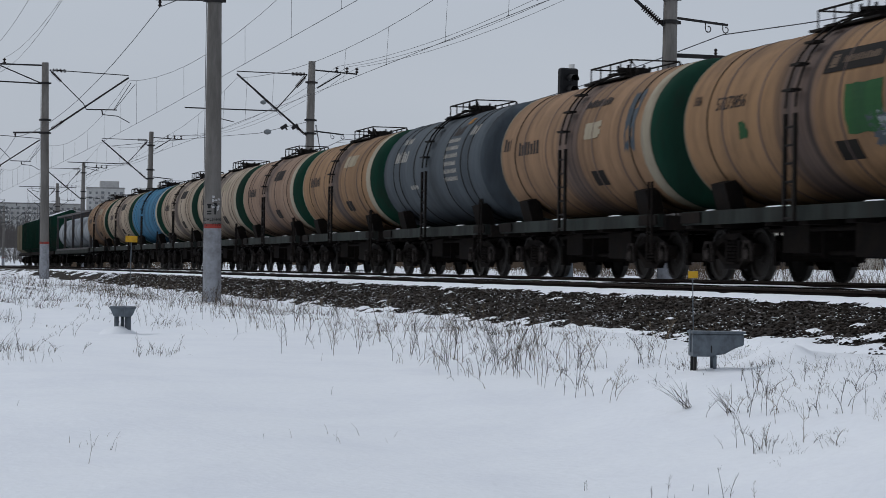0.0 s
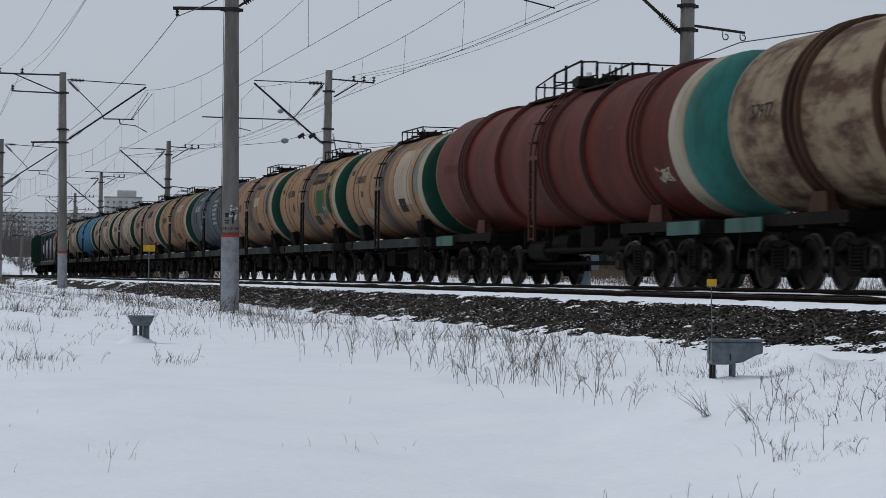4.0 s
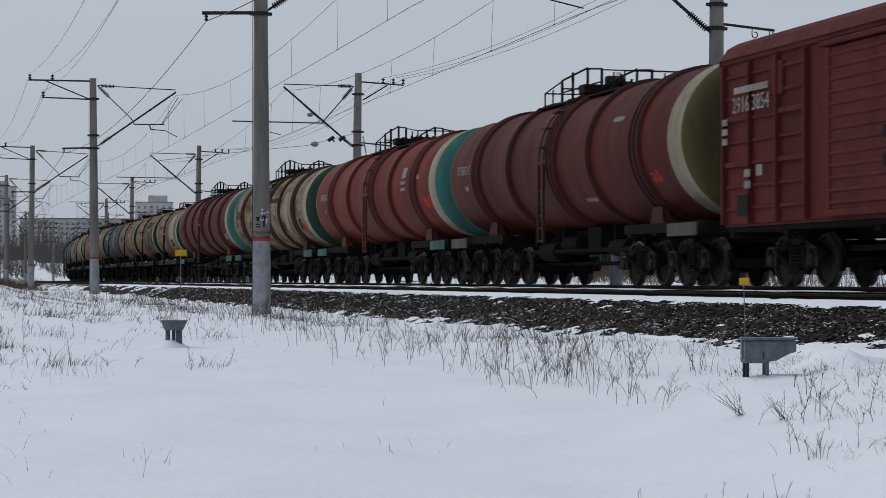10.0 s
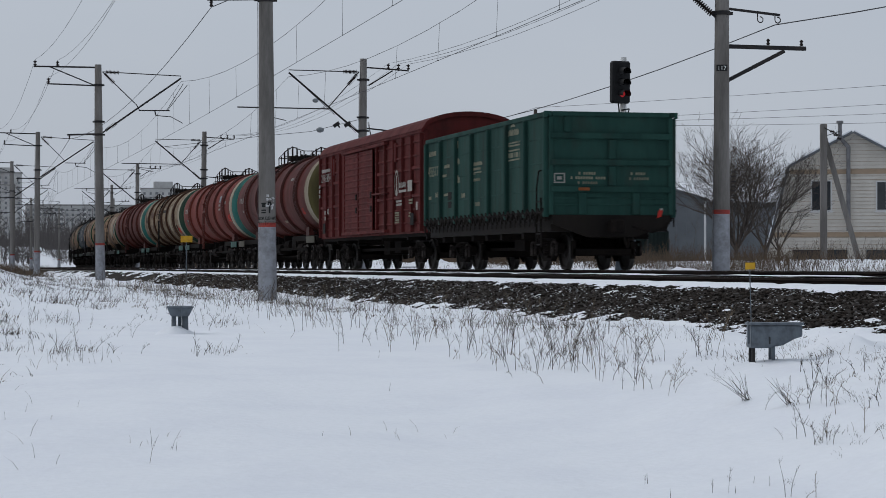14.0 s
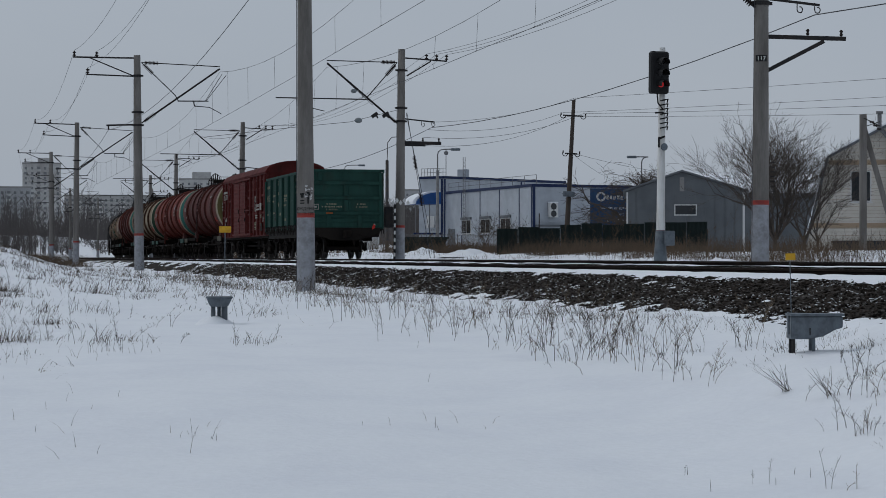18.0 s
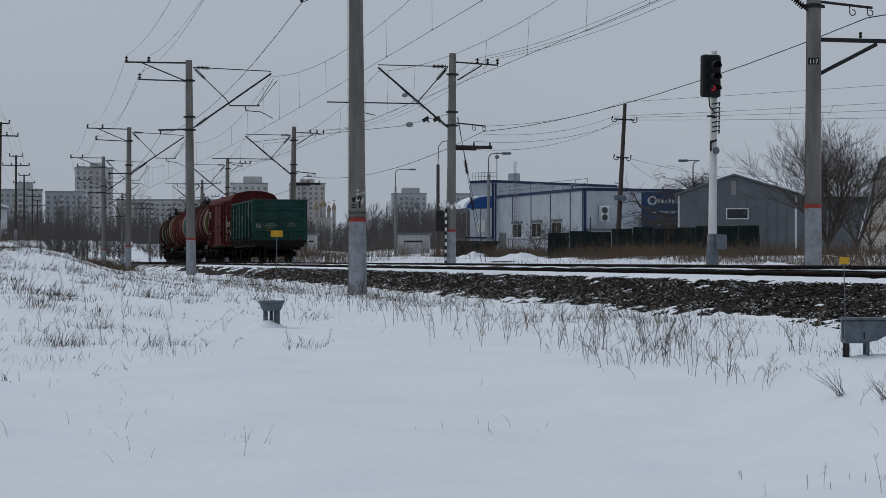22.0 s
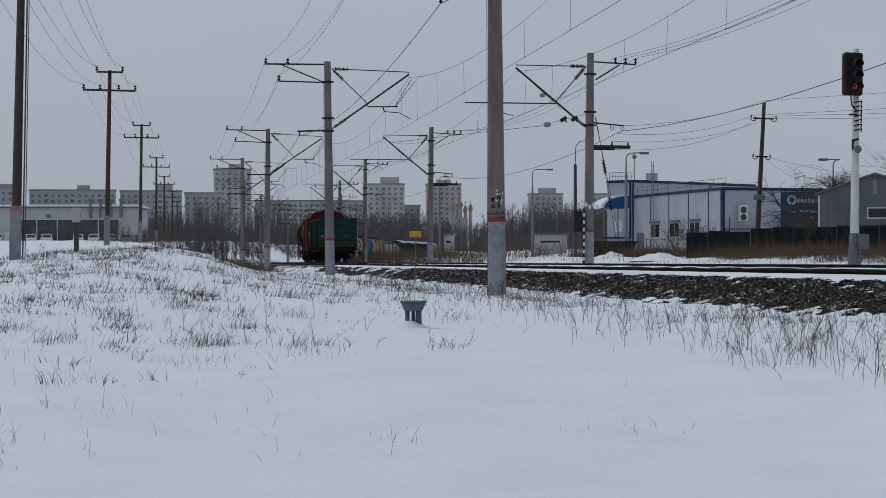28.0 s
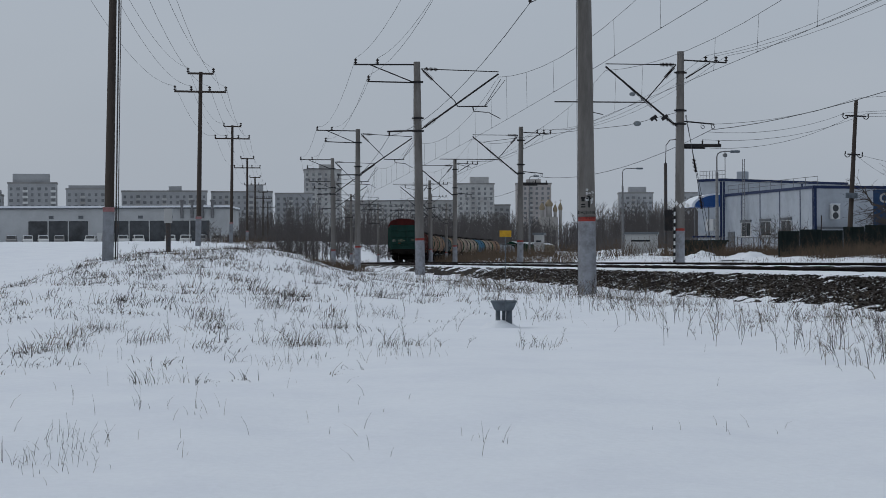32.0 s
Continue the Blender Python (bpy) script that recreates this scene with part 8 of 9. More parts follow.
def apartment(x, y, w, floors, z0, wall, label, depth=14.0, step_up=None, storey=2.9, bay=3.2):
    """A panel block whose front faces the line; windows and balconies stand in its wall."""
    t = empty("apartment_block", pose(x, y, z0, 0, 0, -math.degrees(math.atan2(x, y)) * 0.6), label, "apartment block", "distant apartment blocks")
    h = floors * storey + 1.5
    bm = bmesh.new()
    box(bm, -w / 2, w / 2, 0, depth, -6, h)
    part("wall", bm, wall, t)
    bm = bmesh.new()
    box(bm, -w / 2 - 0.3, w / 2 + 0.3, -0.3, depth + 0.3, h, h + 0.8)
    part("parapet", bm, M_CONCDARK, t)
    if step_up:
        a, b, up = step_up
        bm = bmesh.new()
        box(bm, a * w, b * w, 1, depth - 1, h + 0.8, h + up)
        part("roof_house", bm, wall, t)
    cols = max(2, int(w / bay))
    rr = random.Random(int(x * 3 + y))
    tone = M_CONCWALL if rr.random() < 0.6 else M_FRAME
    for c in range(cols):
        u = -w / 2 + w * (c + 0.5) / cols
        for f in range(floors):
            z = f * storey + 1.1
            if c % 4 == 2:
                again("balcony", ME_BALCONY, t, pose(u, 0, z), tone)
                again("window", ME_WIDE, t, pose(u, 0, z + 0.2))
            else:
                again("window", ME_NARROW if (c + f) % 3 else ME_WIDE, t, pose(u, 0, z))
    return t


PALE, GREYB = "pale concrete panel apartment block in the distance", "grey panel apartment block with balconies far away"
apartment(52.0, 1300.0, 22.0, 17, 3.0, M_CONCWALL, PALE, step_up=(-0.1, 0.3, 3.5))
apartment(142.0, 1292.0, 21.5, 14, 3.0, M_CONCWALL, PALE, step_up=(-0.15, 0.35, 4.5))
apartment(176.0, 1289.0, 20.5, 14, 3.0, M_PINKWALL, "pinkish brick apartment tower in the distance", step_up=(-0.2, 0.2, 3.0))
apartment(236.0, 1283.0, 20.0, 12, 3.0, M_FARGREY, GREYB, step_up=(-0.2, 0.3, 4.0))
apartment(272.0, 1280.0, 18.0, 12, 3.0, M_FARGREY, GREYB)
apartment(100.0, 1340.0, 66.0, 11, 3.0, M_CONCWALL, PALE)
apartment(-100.0, 1110.0, 24.0, 12, 3.0, M_FARGREY, GREYB, step_up=(-0.4, 0.35, 5.0))
apartment(-72.0, 1112.0, 23.0, 11, 3.0, M_FARGREY, GREYB, step_up=(-0.45, 0.45, 2.2))
apartment(-125.0, 1115.0, 20.0, 10, 3.0, M_FARGREY, GREYB, step_up=(-0.3, 0.45, 3.0))
apartment(-36.0, 1150.0, 44.0, 11, 3.0, M_FARGREY, GREYB, step_up=(0.05, 0.2, 3))
apartment(4.0, 1160.0, 32.0, 11, 3.0, M_FARGREY, GREYB, step_up=(0.1, 0.35, 4))
apartment(32.0, 1190.0, 20.0, 11, 3.0, M_FARGREY, GREYB)
apartment(160.0, 1330.0, 14.0, 10, 3.0, M_FARGREY, GREYB)

church = empty("church", pose(179.5, 1250.0, 7.0), "cream church with gilded onion domes far away", "church")
bm = bmesh.new()
box(bm, -5, 5, 0, 10, -16, 18)
part("nave", bm, M_CHURCH, church)
for x, r, z in ((-3.6, 1.5, 19), (0.5, 2.1, 21), (4.0, 1.2, 18), (7.0, 1.2, 19)):
    bm = bmesh.new()
    lathe(bm, [(0, r * 0.8), (z + 3, r * 0.8)], "z", 12, (x, 4, 0))
    part("drum", bm, M_CHURCH, church)
    bm = bmesh.new()
    lathe(bm, [(z + 3, r * 0.8), (z + 3.8, r * 1.1), (z + 5.0, r * 1.0), (z + 6.4, r * 0.5), (z + 7.4, 0.12), (z + 9.4, 0.08)], "z", 14, (x, 4, 0))
    box(bm, x - 0.8, x + 0.8, 3.95, 4.05, z + 8.5, z + 8.75)
    part("dome", bm, M_GOLD, church, smooth=True)


# ---- ballast stones, sleepers and snow on the track bed ----
def bed_z(l):
    """Surface of the ballast across the line, l from its middle."""
    pts = [(-5.3, -0.78), (-3.85, -0.30), (-3.5, -0.22), (3.5, -0.22), (3.9, -0.30), (5.4, -0.85)]
    for (a, za), (b, zb) in zip(pts, pts[1:]):
        if a <= l <= b:
            return za + (zb - za) * (l - a) / (b - a)
    return -0.85


M_STONE = bpy.data.materials.new("ballast_stone")
M_STONE.use_nodes = True
n_, l_ = M_STONE.node_tree.nodes, M_STONE.node_tree.links.new
geo = n_.new("ShaderNodeNewGeometry")
rmp = n_.new("ShaderNodeValToRGB")
rmp.color_ramp.elements[0].color, rmp.color_ramp.elements[1].color = (0.010, 0.0085, 0.0075, 1), (0.17, 0.158, 0.15, 1)
e = rmp.color_ramp.elements.new(0.45)
e.color = (0.031, 0.025, 0.020, 1)
e = rmp.color_ramp.elements.new(0.8)
e.color = (0.06, 0.049, 0.043, 1)
l_(geo.outputs["Random Per Island"], rmp.inputs[0])
l_(rmp.outputs[0], n_["Principled BSDF"].inputs["Base Color"])
n_["Principled BSDF"].inputs["Roughness"].default_value = 0.95
n_["Principled BSDF"].inputs["Specular IOR Level"].default_value = 0.08
nz = n_.new("ShaderNodeTexNoise")
nz.inputs["Scale"].default_value = 60
bp = n_.new("ShaderNodeBump")
bp.inputs["Strength"].default_value, bp.inputs["Distance"].default_value = 0.4, 0.01
l_(nz.outputs["Fac"], bp.inputs["Height"])
l_(bp.outputs[0], n_["Principled BSDF"].inputs["Normal"])

ICO = bmesh.new()
bmesh.ops.create_icosphere(ICO, subdivisions=1, radius=1.0)
ICO_V = np.array([v.co[:] for v in ICO.verts])
ICO_F = [[v.index for v in f.verts] for f in ICO.faces]
ICO.free()


def lumps(name, places, mat, parent=None, seed=3, flat=0.75):
    """Many small angular stones in one mesh; places: x, y, z, size."""
    r = np.random.default_rng(seed)
    verts, faces = [], []
    k = len(ICO_V)
    for i, (x, y, z, s) in enumerate(places):
        v = ICO_V * r.uniform(0.62, 1.2, (k, 1)) * np.array([s * r.uniform(0.7, 1.4), s * r.uniform(0.7, 1.4), s * flat * r.uniform(0.6, 1.2)])
        a = r.uniform(0, 6.28)
        c, sn = math.cos(a), math.sin(a)
        vx, vy = v[:, 0] * c - v[:, 1] * sn, v[:, 0] * sn + v[:, 1] * c
        verts.append(np.stack([vx + x, vy + y, v[:, 2] + z], 1))
        faces += [[q + i * k for q in f] for f in ICO_F]
    me = bpy.data.meshes.new(name)
    me.from_pydata(np.concatenate(verts).tolist(), [], faces)
    me.materials.append(mat)
    ob = new(name, me)
    if parent:
        ob.parent = parent
    return ob


rng = random.Random(21)
spots = []
for _ in range(40000):
    y = 15.0 + 75.0 * rng.random() ** 1.7
    l = rng.uniform(-5.25, -3.3) if rng.random() < 0.86 else rng.uniform(-3.3, -2.0)
    s = rng.uniform(0.010, 0.031) * (1 + 0.9 * step(32, 90, y))
    spots.append((mid + l, y, bed_z(l) + rng.uniform(-0.008, 0.02), s))
# the nearest stones one by one, the rest together
near_stones = sorted(spots, key=lambda s_: s_[1])[:300]
spots = sorted(spots, key=lambda s_: s_[1])[300:]
shapes = []
for k in range(6):
    ob_ = lumps("stone", [(0, 0, 0, 1.0)], M_STONE, ballast, 40 + k)
    shapes.append(ob_.data)
    bpy.data.objects.remove(ob_)
for k, (x, y, z, s) in enumerate(near_stones):
    again("stone", shapes[k % 6], ballast, pose(x, y, z, 0, 0, 47 * k) @ Matrix.Scale(s, 4))
lumps("stones", spots, M_STONE, ballast)["kind"] = "stuff"
# specks of snow lodged between the stones
specks = []
while len(specks) < 11000:
    y = 15.0 + 80.0 * rng.random() ** 1.5
    l = rng.uniform(-5.3, -3.4)
    if noise.noise(Vector((l * 2.2, y * 0.9, 51.0))) + 0.5 * noise.noise(Vector((l * 6, y * 3, 53.0))) + 0.3 * step(-4.1, -5.2, l) < rng.uniform(-0.15, 0.55):
        continue
    specks.append((mid + l, y, bed_z(l) + rng.uniform(0.0, 0.022), rng.uniform(0.006, 0.019) * (1 + 0.8 * step(35, 90, y))))
lumps("snow_specks", specks, M_SNOW, ballast, 9, 0.4)["kind"] = "stuff"

# sleepers: the nearest as parts of their track
bm = bmesh.new()
box(bm, -1.35, 1.35, -0.13, 0.13, -0.39, -0.185, bevel=0.02)
sleeper = mesh_of("sleeper", bm, M_SLEEPER)
TRACKS = [o for o in bpy.data.objects if o.name.startswith("railway_track")]
for t_ob, axis_x in zip(TRACKS, (X_NEAR, X_FAR)):
    for k in range(150):
        again("sleeper", sleeper, t_ob, pose(axis_x, 14 + 0.56 * k, -DROP if axis_x == X_NEAR else 0.0))
    bm = bmesh.new()
    for k in range(260):
        px, py, h = along(14 + 0.56 * (150 + k), axis_x)
        box(bm, -1.35, 1.35, -0.13, 0.13, -0.39, -0.185, pose(px, py, 0, 0, 0, -h))
    part("far_sleepers", bm, M_SLEEPER, t_ob)["kind"] = "stuff"
    bm = bmesh.new()
    for k in range(130):
        for s in (-0.797, 0.797):
            for d in (-0.1, 0.1):
                box(bm, s + d - 0.05, s + d + 0.05, 14 + 0.56 * k - 0.05, 14 + 0.56 * k + 0.05, -0.185, -0.13)
    for v in bm.verts:
        v.co.x += axis_x
        v.co.z -= DROP if axis_x == X_NEAR else 0.0
    part("rail_clips", bm, M_RAIL, t_ob)["kind"] = "stuff"


def drift(name, l0, l1, y0, y1, cover, thick, seed, dl=0.07, dy=0.16, ragged=0.5, surf=None, freq=1.0):
    """Snow lying in ragged patches on the bed: cells where the noise is high, thinning to nothing at their rims."""
    nl, ny = int((l1 - l0) / dl), int((y1 - y0) / dy)
    hgt = np.zeros((ny + 1, nl + 1))
    for j in range(ny + 1):
        y = y0 + dy * j
        for i in range(nl + 1):
            l = l0 + dl * i
            v = noise.noise(Vector((l * 1.6 * freq, y * 0.55 * freq, seed))) + ragged * noise.noise(Vector((l * 4.0, y * 1.7, seed + 9))) + 0.35 * noise.noise(Vector((l * 9.0, y * 4.5, seed + 4)))
            c = cover(l, y) if callable(cover) else cover
            hgt[j, i] = v + c
    verts, faces, idx = [], [], {}

    def vert(j, i):
        if (j, i) not in idx:
            l, y = l0 + dl * i, y0 + dy * j
            idx[(j, i)] = len(verts)
            verts.append((mid + l, y, (surf or bed_z)(l) + 0.012 + min(max(hgt[j, i], -0.2) * thick, thick * 0.8)))
        return idx[(j, i)]

    for j in range(ny):
        for i in range(nl):
            if hgt[j:j + 2, i:i + 2].mean() > 0:
                faces.append((vert(j, i), vert(j, i + 1), vert(j + 1, i + 1), vert(j + 1, i)))
    me = bpy.data.meshes.new(name)
    me.from_pydata(verts, [], faces)
    me.polygons.foreach_set("use_smooth", [True] * len(me.polygons))
    me.materials.append(M_SNOW)
    ob = new(name, me)
    ob.parent = ballast
    return ob


def slope_cover(l, y):
    # bare stone on the shoulder, snow caught low on the slope
    drifted = math.exp(-((y - 20.9) / 1.7) ** 2) * step(-4.05, -4.5, l)
    return -0.84 + 1.05 * step(-4.5, -5.08, l) + 0.12 * step(-4.2, -3.8, l) + 0.5 * step(60, 105, y) + 0.8 * drifted


drift("slope_snow", -5.35, -3.5, 14, 62, slope_cover, 0.05, 3.0, 0.045, 0.08, 1.0, freq=2.6)
drift("slope_snow", -5.35, -3.5, 62, 130, slope_cover, 0.12, 6.0, 0.12, 0.4)
drift("slope_snow", -5.6, -3.5, 130, 174, lambda l, y: 0.3 - 0.5 * step(-4.4, -3.6, l), 0.06, 8.0, 0.1, 0.4)
drift("shoulder_snow", -3.62, -2.93, 14, 130, lambda l, y: -0.35 + 1.1 * step(-3.62, -3.3, l), 0.04, 12.0, 0.045, 0.11, freq=2.0, surf=lambda l: bed_z(l) + 0.045 * step(-3.62, -3.1, l))
drift("between_rails_snow", -2.75, -1.38, 14, 130, 0.55, 0.05, 17.0, 0.12, 0.4, surf=lambda l: -0.155)
drift("between_tracks_snow", -1.42, 1.14, 14, 130, 0.6, 0.04, 23.0, 0.10, 0.4, surf=lambda l: -0.095 if l < -1.05 else -0.125 + 0.02 * l)
drift("far_rails_snow", 1.35, 2.78, 14, 130, 0.20, 0.05, 29.0, 0.14, 0.45, surf=lambda l: -0.185)
drift("far_shoulder_snow", 3.1, 5.6, 14, 150, 0.35, 0.12, 31.0, 0.16, 0.5)

# heaps of cleared snow behind the far track
for x, y, r, h in ((22.5, 55.0, 4.2, 0.42), (24.0, 66.0, 3.6, 0.35), (25.0, 86.0, 2.6, 0.26), (26.5, 112.0, 2.2, 0.36), (27.5, 128.0, 2.0, 0.34), (22.8, 46.0, 3.0, 0.3), (30.0, 142.0, 1.8, 0.4), (8.75, 19.55, 1.0, 0.2), (3.7, 31.0, 0.75, 0.19)):
    bm = bmesh.new()
    n, m_ = 36, 14
    rings = []
    for j in range(m_ + 1):
        q = j / m_
        ring = []
        for i in range(n):
            a = 2 * math.pi * i / n
            rr = r * q * (1 + 0.25 * noise.noise(Vector((math.cos(a) * 1.3, math.sin(a) * 1.3, x))))
            px, py = rr * math.cos(a) * 0.75, rr * math.sin(a) * 1.2
            pz = h * (math.cos(q * math.pi) * 0.42 + 0.42) + h * (0.4 * noise.noise(Vector((px * 1.4, py * 1.4, y))) + 0.3 * noise.noise(Vector((px * 3.6, py * 3.6, x)))) * (1 - q * q)
            ring.append(bm.verts.new((px, py, pz - 0.12 * q)))
        rings.append(ring)
    for a, b in zip(rings[1:], rings[2:]):
        for i in range(n):
            bm.faces.new((a[i], b[i], b[(i + 1) % n], a[(i + 1) % n]))
    bm.faces.new(rings[1])
    for v in rings[0]:
        bm.verts.remove(v)
    heap = part("snow_mound", bm, M_SNOW, None, smooth=True)
    heap.matrix_basis = pose(x, y, ground_z(x, y) - 0.03)
    tagged(heap, "lumpy heap of cleared grey-white snow" if x > 10 else "small snow mound beside the grey cabinet" if x > 5 else "low snow mound round the cable terminal", "snow heap", "heaps of snow")


# ---- dry grass and weeds ----
M_STRAW = material("dry_straw", (0.17, 0.132, 0.092), 0.9, vary=0.4, scale=1.5, grain=10, second=(0.105, 0.08, 0.055), bump=0)
M_TWIG = material("dark_twig", (0.046, 0.036, 0.029), 0.9, vary=0.35, scale=1.5, grain=10, second=(0.035, 0.027, 0.022), bump=0)


M_BROWN = material("dead_brown_grass", (0.115, 0.082, 0.056), 0.95, vary=0.4, scale=1.0, grain=8, second=(0.06, 0.045, 0.034), bump=0, spec=0.1)


class Stalks:
    """Gathers thin three-sided stems into one mesh."""

    def __init__(self):
        self.v, self.f = [], []

    def stem(self, pts, r0, r1):
        n = len(pts)
        base = len(self.v)
        for k, p in enumerate(pts):
            r = r0 + (r1 - r0) * k / (n - 1)
            for a in (0.3, 2.4, 4.5):
                self.v.append((p[0] + r * math.cos(a), p[1] + r * math.sin(a), p[2]))
        for k in range(n - 1):
            for i in range(3):
                j = (i + 1) % 3
                self.f.append((base + 3 * k + i, base + 3 * k + j, base + 3 * k + 3 + j, base + 3 * k + 3 + i))

    def made(self, name, mat, label="", cat="", kind="stuff"):
        me = bpy.data.meshes.new(name)
        me.from_pydata(self.v, [], self.f)
        me.materials.append(mat)
        return tagged(new(name, me), label, cat, kind=kind)


def arc(st, r, x, y, z, h, a, bow, thick, n=4):
    """A stem that rises and bows over towards the heading a."""
    pts = [(x, y, z - 0.03)]
    tilt, px, py, pz = bow * r.uniform(0.15, 0.75), x, y, z
    for k in range(n):
        tilt += bow * r.uniform(0.1, 0.42)
        px += math.cos(a) * math.sin(tilt) * h / n
        py += math.sin(a) * math.sin(tilt) * h / n
        pz += math.cos(tilt) * h / n
        pts.append((px, py, max(pz, z + 0.004)))
    st.stem(pts, thick, thick * 0.35)
    return pts


def blade(st, r, x, y, z, h, lean, thick):
    arc(st, r, x, y, z, h, r.uniform(0, 6.28), lean * r.uniform(0.15, 1.0), thick, 2)


def tuft(st, r, x, y, n, h, spread, wind, thick):
    """A tussock: many fine blades from one root, most of them bent over by snow and wind."""
    for _ in range(n):
        px, py = x + r.gauss(0, spread), y + r.gauss(0, spread * 1.6)
        a = wind + r.gauss(0, 1.0)
        arc(st, r, px, py, ground_z(px, py), h * r.uniform(0.35, 1.0), a, r.uniform(0.3, 1.9), thick * r.uniform(0.7, 1.2), 3)


def weed(st, r, x, y, z, h, thick):
    """A tall dry weed: a bowed stem with fine side twigs that fork again towards its top."""
    thick *= 0.72
    pts = arc(st, r, x, y, z, h, r.uniform(0, 6.28), r.uniform(0.05, 1.0), thick, 5)
    for k in range(r.randint(6, 14)):
        u = r.uniform(0.25, 0.98) * (len(pts) - 1)
        i = min(int(u), len(pts) - 2)
        p = Vector(pts[i]).lerp(Vector(pts[i + 1]), u - i)
        c, s_ = r.uniform(0, 6.28), r.uniform(0.07, 0.24) * h * (1.25 - 0.7 * u / len(pts))
        way = Vector((math.cos(c) * 0.7, math.sin(c) * 0.7, r.uniform(0.45, 1.1)))
        q = p + way * s_ * 0.6
        e = q + (way + Vector((0, 0, 0.4))) * s_ * 0.4
        st.stem([p, q, e], thick * 0.5, thick * 0.28)
        for _ in range(2):
            if s_ > 0.05:
                c2 = c + r.uniform(-1.3, 1.3)
                m_ = p.lerp(q, r.uniform(0.3, 1.0))
                st.stem([m_, m_ + Vector((math.cos(c2) * 0.5, math.sin(c2) * 0.5, 0.6)) * s_ * 0.5], thick * 0.36, thick * 0.22)


def clump_map(x, y, seed):
    return noise.noise(Vector((x * 0.8 + y * 0.05, y * 0.085, seed))) + 0.6 * noise.noise(Vector((x * 1.9, y * 0.4, seed + 3)))


r = random.Random(5)
straw, twigs, brown = Stalks(), Stalks(), Stalks()
# along the toe of the bank: thick farther off, only tufts close by
made = 0
while made < 1000:
    y = 24 + 84 * r.random() ** 1.25
    x = r.gauss(7.5, 1.1) - 0.012 * (y - 17)
    if x > 9.6 or x < 4.4 or clump_map(x, y, 1.0) < r.uniform(0.0, 0.6):
        continue
    blade(straw if r.random() < 0.55 else twigs, r, x, y, ground_z(x, y), r.uniform(0.05, 0.40) * (1.2 if y > 36 else 0.9), 1.7, r.uniform(0.0012, 0.0022) * (1 + y / 60))
    made += 1
# tangled weeds above them
made = 0
while made < 420:
    y = 21 + 50 * r.random() ** 1.2
    x = 7.4 + r.gauss(0, 0.75) - 0.012 * (y - 17)
    if x > 9.0 or clump_map(x * 1.2, y * 1.1, 61.0) < r.uniform(-0.2, 0.4):
        continue
    weed(twigs if r.random() < 0.6 else straw, r, x, y, ground_z(x, y), r.uniform(0.2, 0.62), r.uniform(0.0024, 0.004) * (1 + y / 75))
    made += 1
# tussocks in the drift along the toe, bent over towards the field
made = 0
while made < 420:
    y = 19 + 62 * r.random() ** 1.3
    x = 8.45 + r.gauss(0, 0.5) - 0.010 * (y - 17) - (0.9 * r.random() if y > 30 else 0.0)
    if x > 9.5 or clump_map(x * 1.4, y * 1.3, 31.0) < r.uniform(-0.1, 0.45):
        continue
    tuft(straw if r.random() < 0.5 else twigs, r, x, y, r.randint(4, 12), r.uniform(0.05, 0.15), 0.08, 3.4, 0.0020 * (1 + y / 60))
    made += 1
# the weedy corner beside the cabinet
for _ in range(150):
    y = 14.4 + 5.0 * r.random()
    x = 0.452 * y + r.uniform(-0.35, 0.9)
    if x > 8.9:
        continue
    if clump_map(x * 2.5, y * 2.0, 41.0) > r.uniform(-0.2, 0.35):
        tuft(twigs if r.random() < 0.7 else straw, r, x, y, r.randint(3, 9), r.uniform(0.06, 0.17), 0.035, r.choice((0.2, 2.8)), 0.0017)
for _ in range(2600):
    y = 16.5 + 20 * r.random()
    x = r.gauss(8.5, 0.55)
    if x > 9.45 or clump_map(x * 2, y * 2, 4.0) < r.uniform(0.0, 0.4):
        continue
    blade(twigs if r.random() < 0.5 else straw, r, x, y, ground_z(x, y), r.uniform(0.03, 0.13), 1.9, 0.0017)
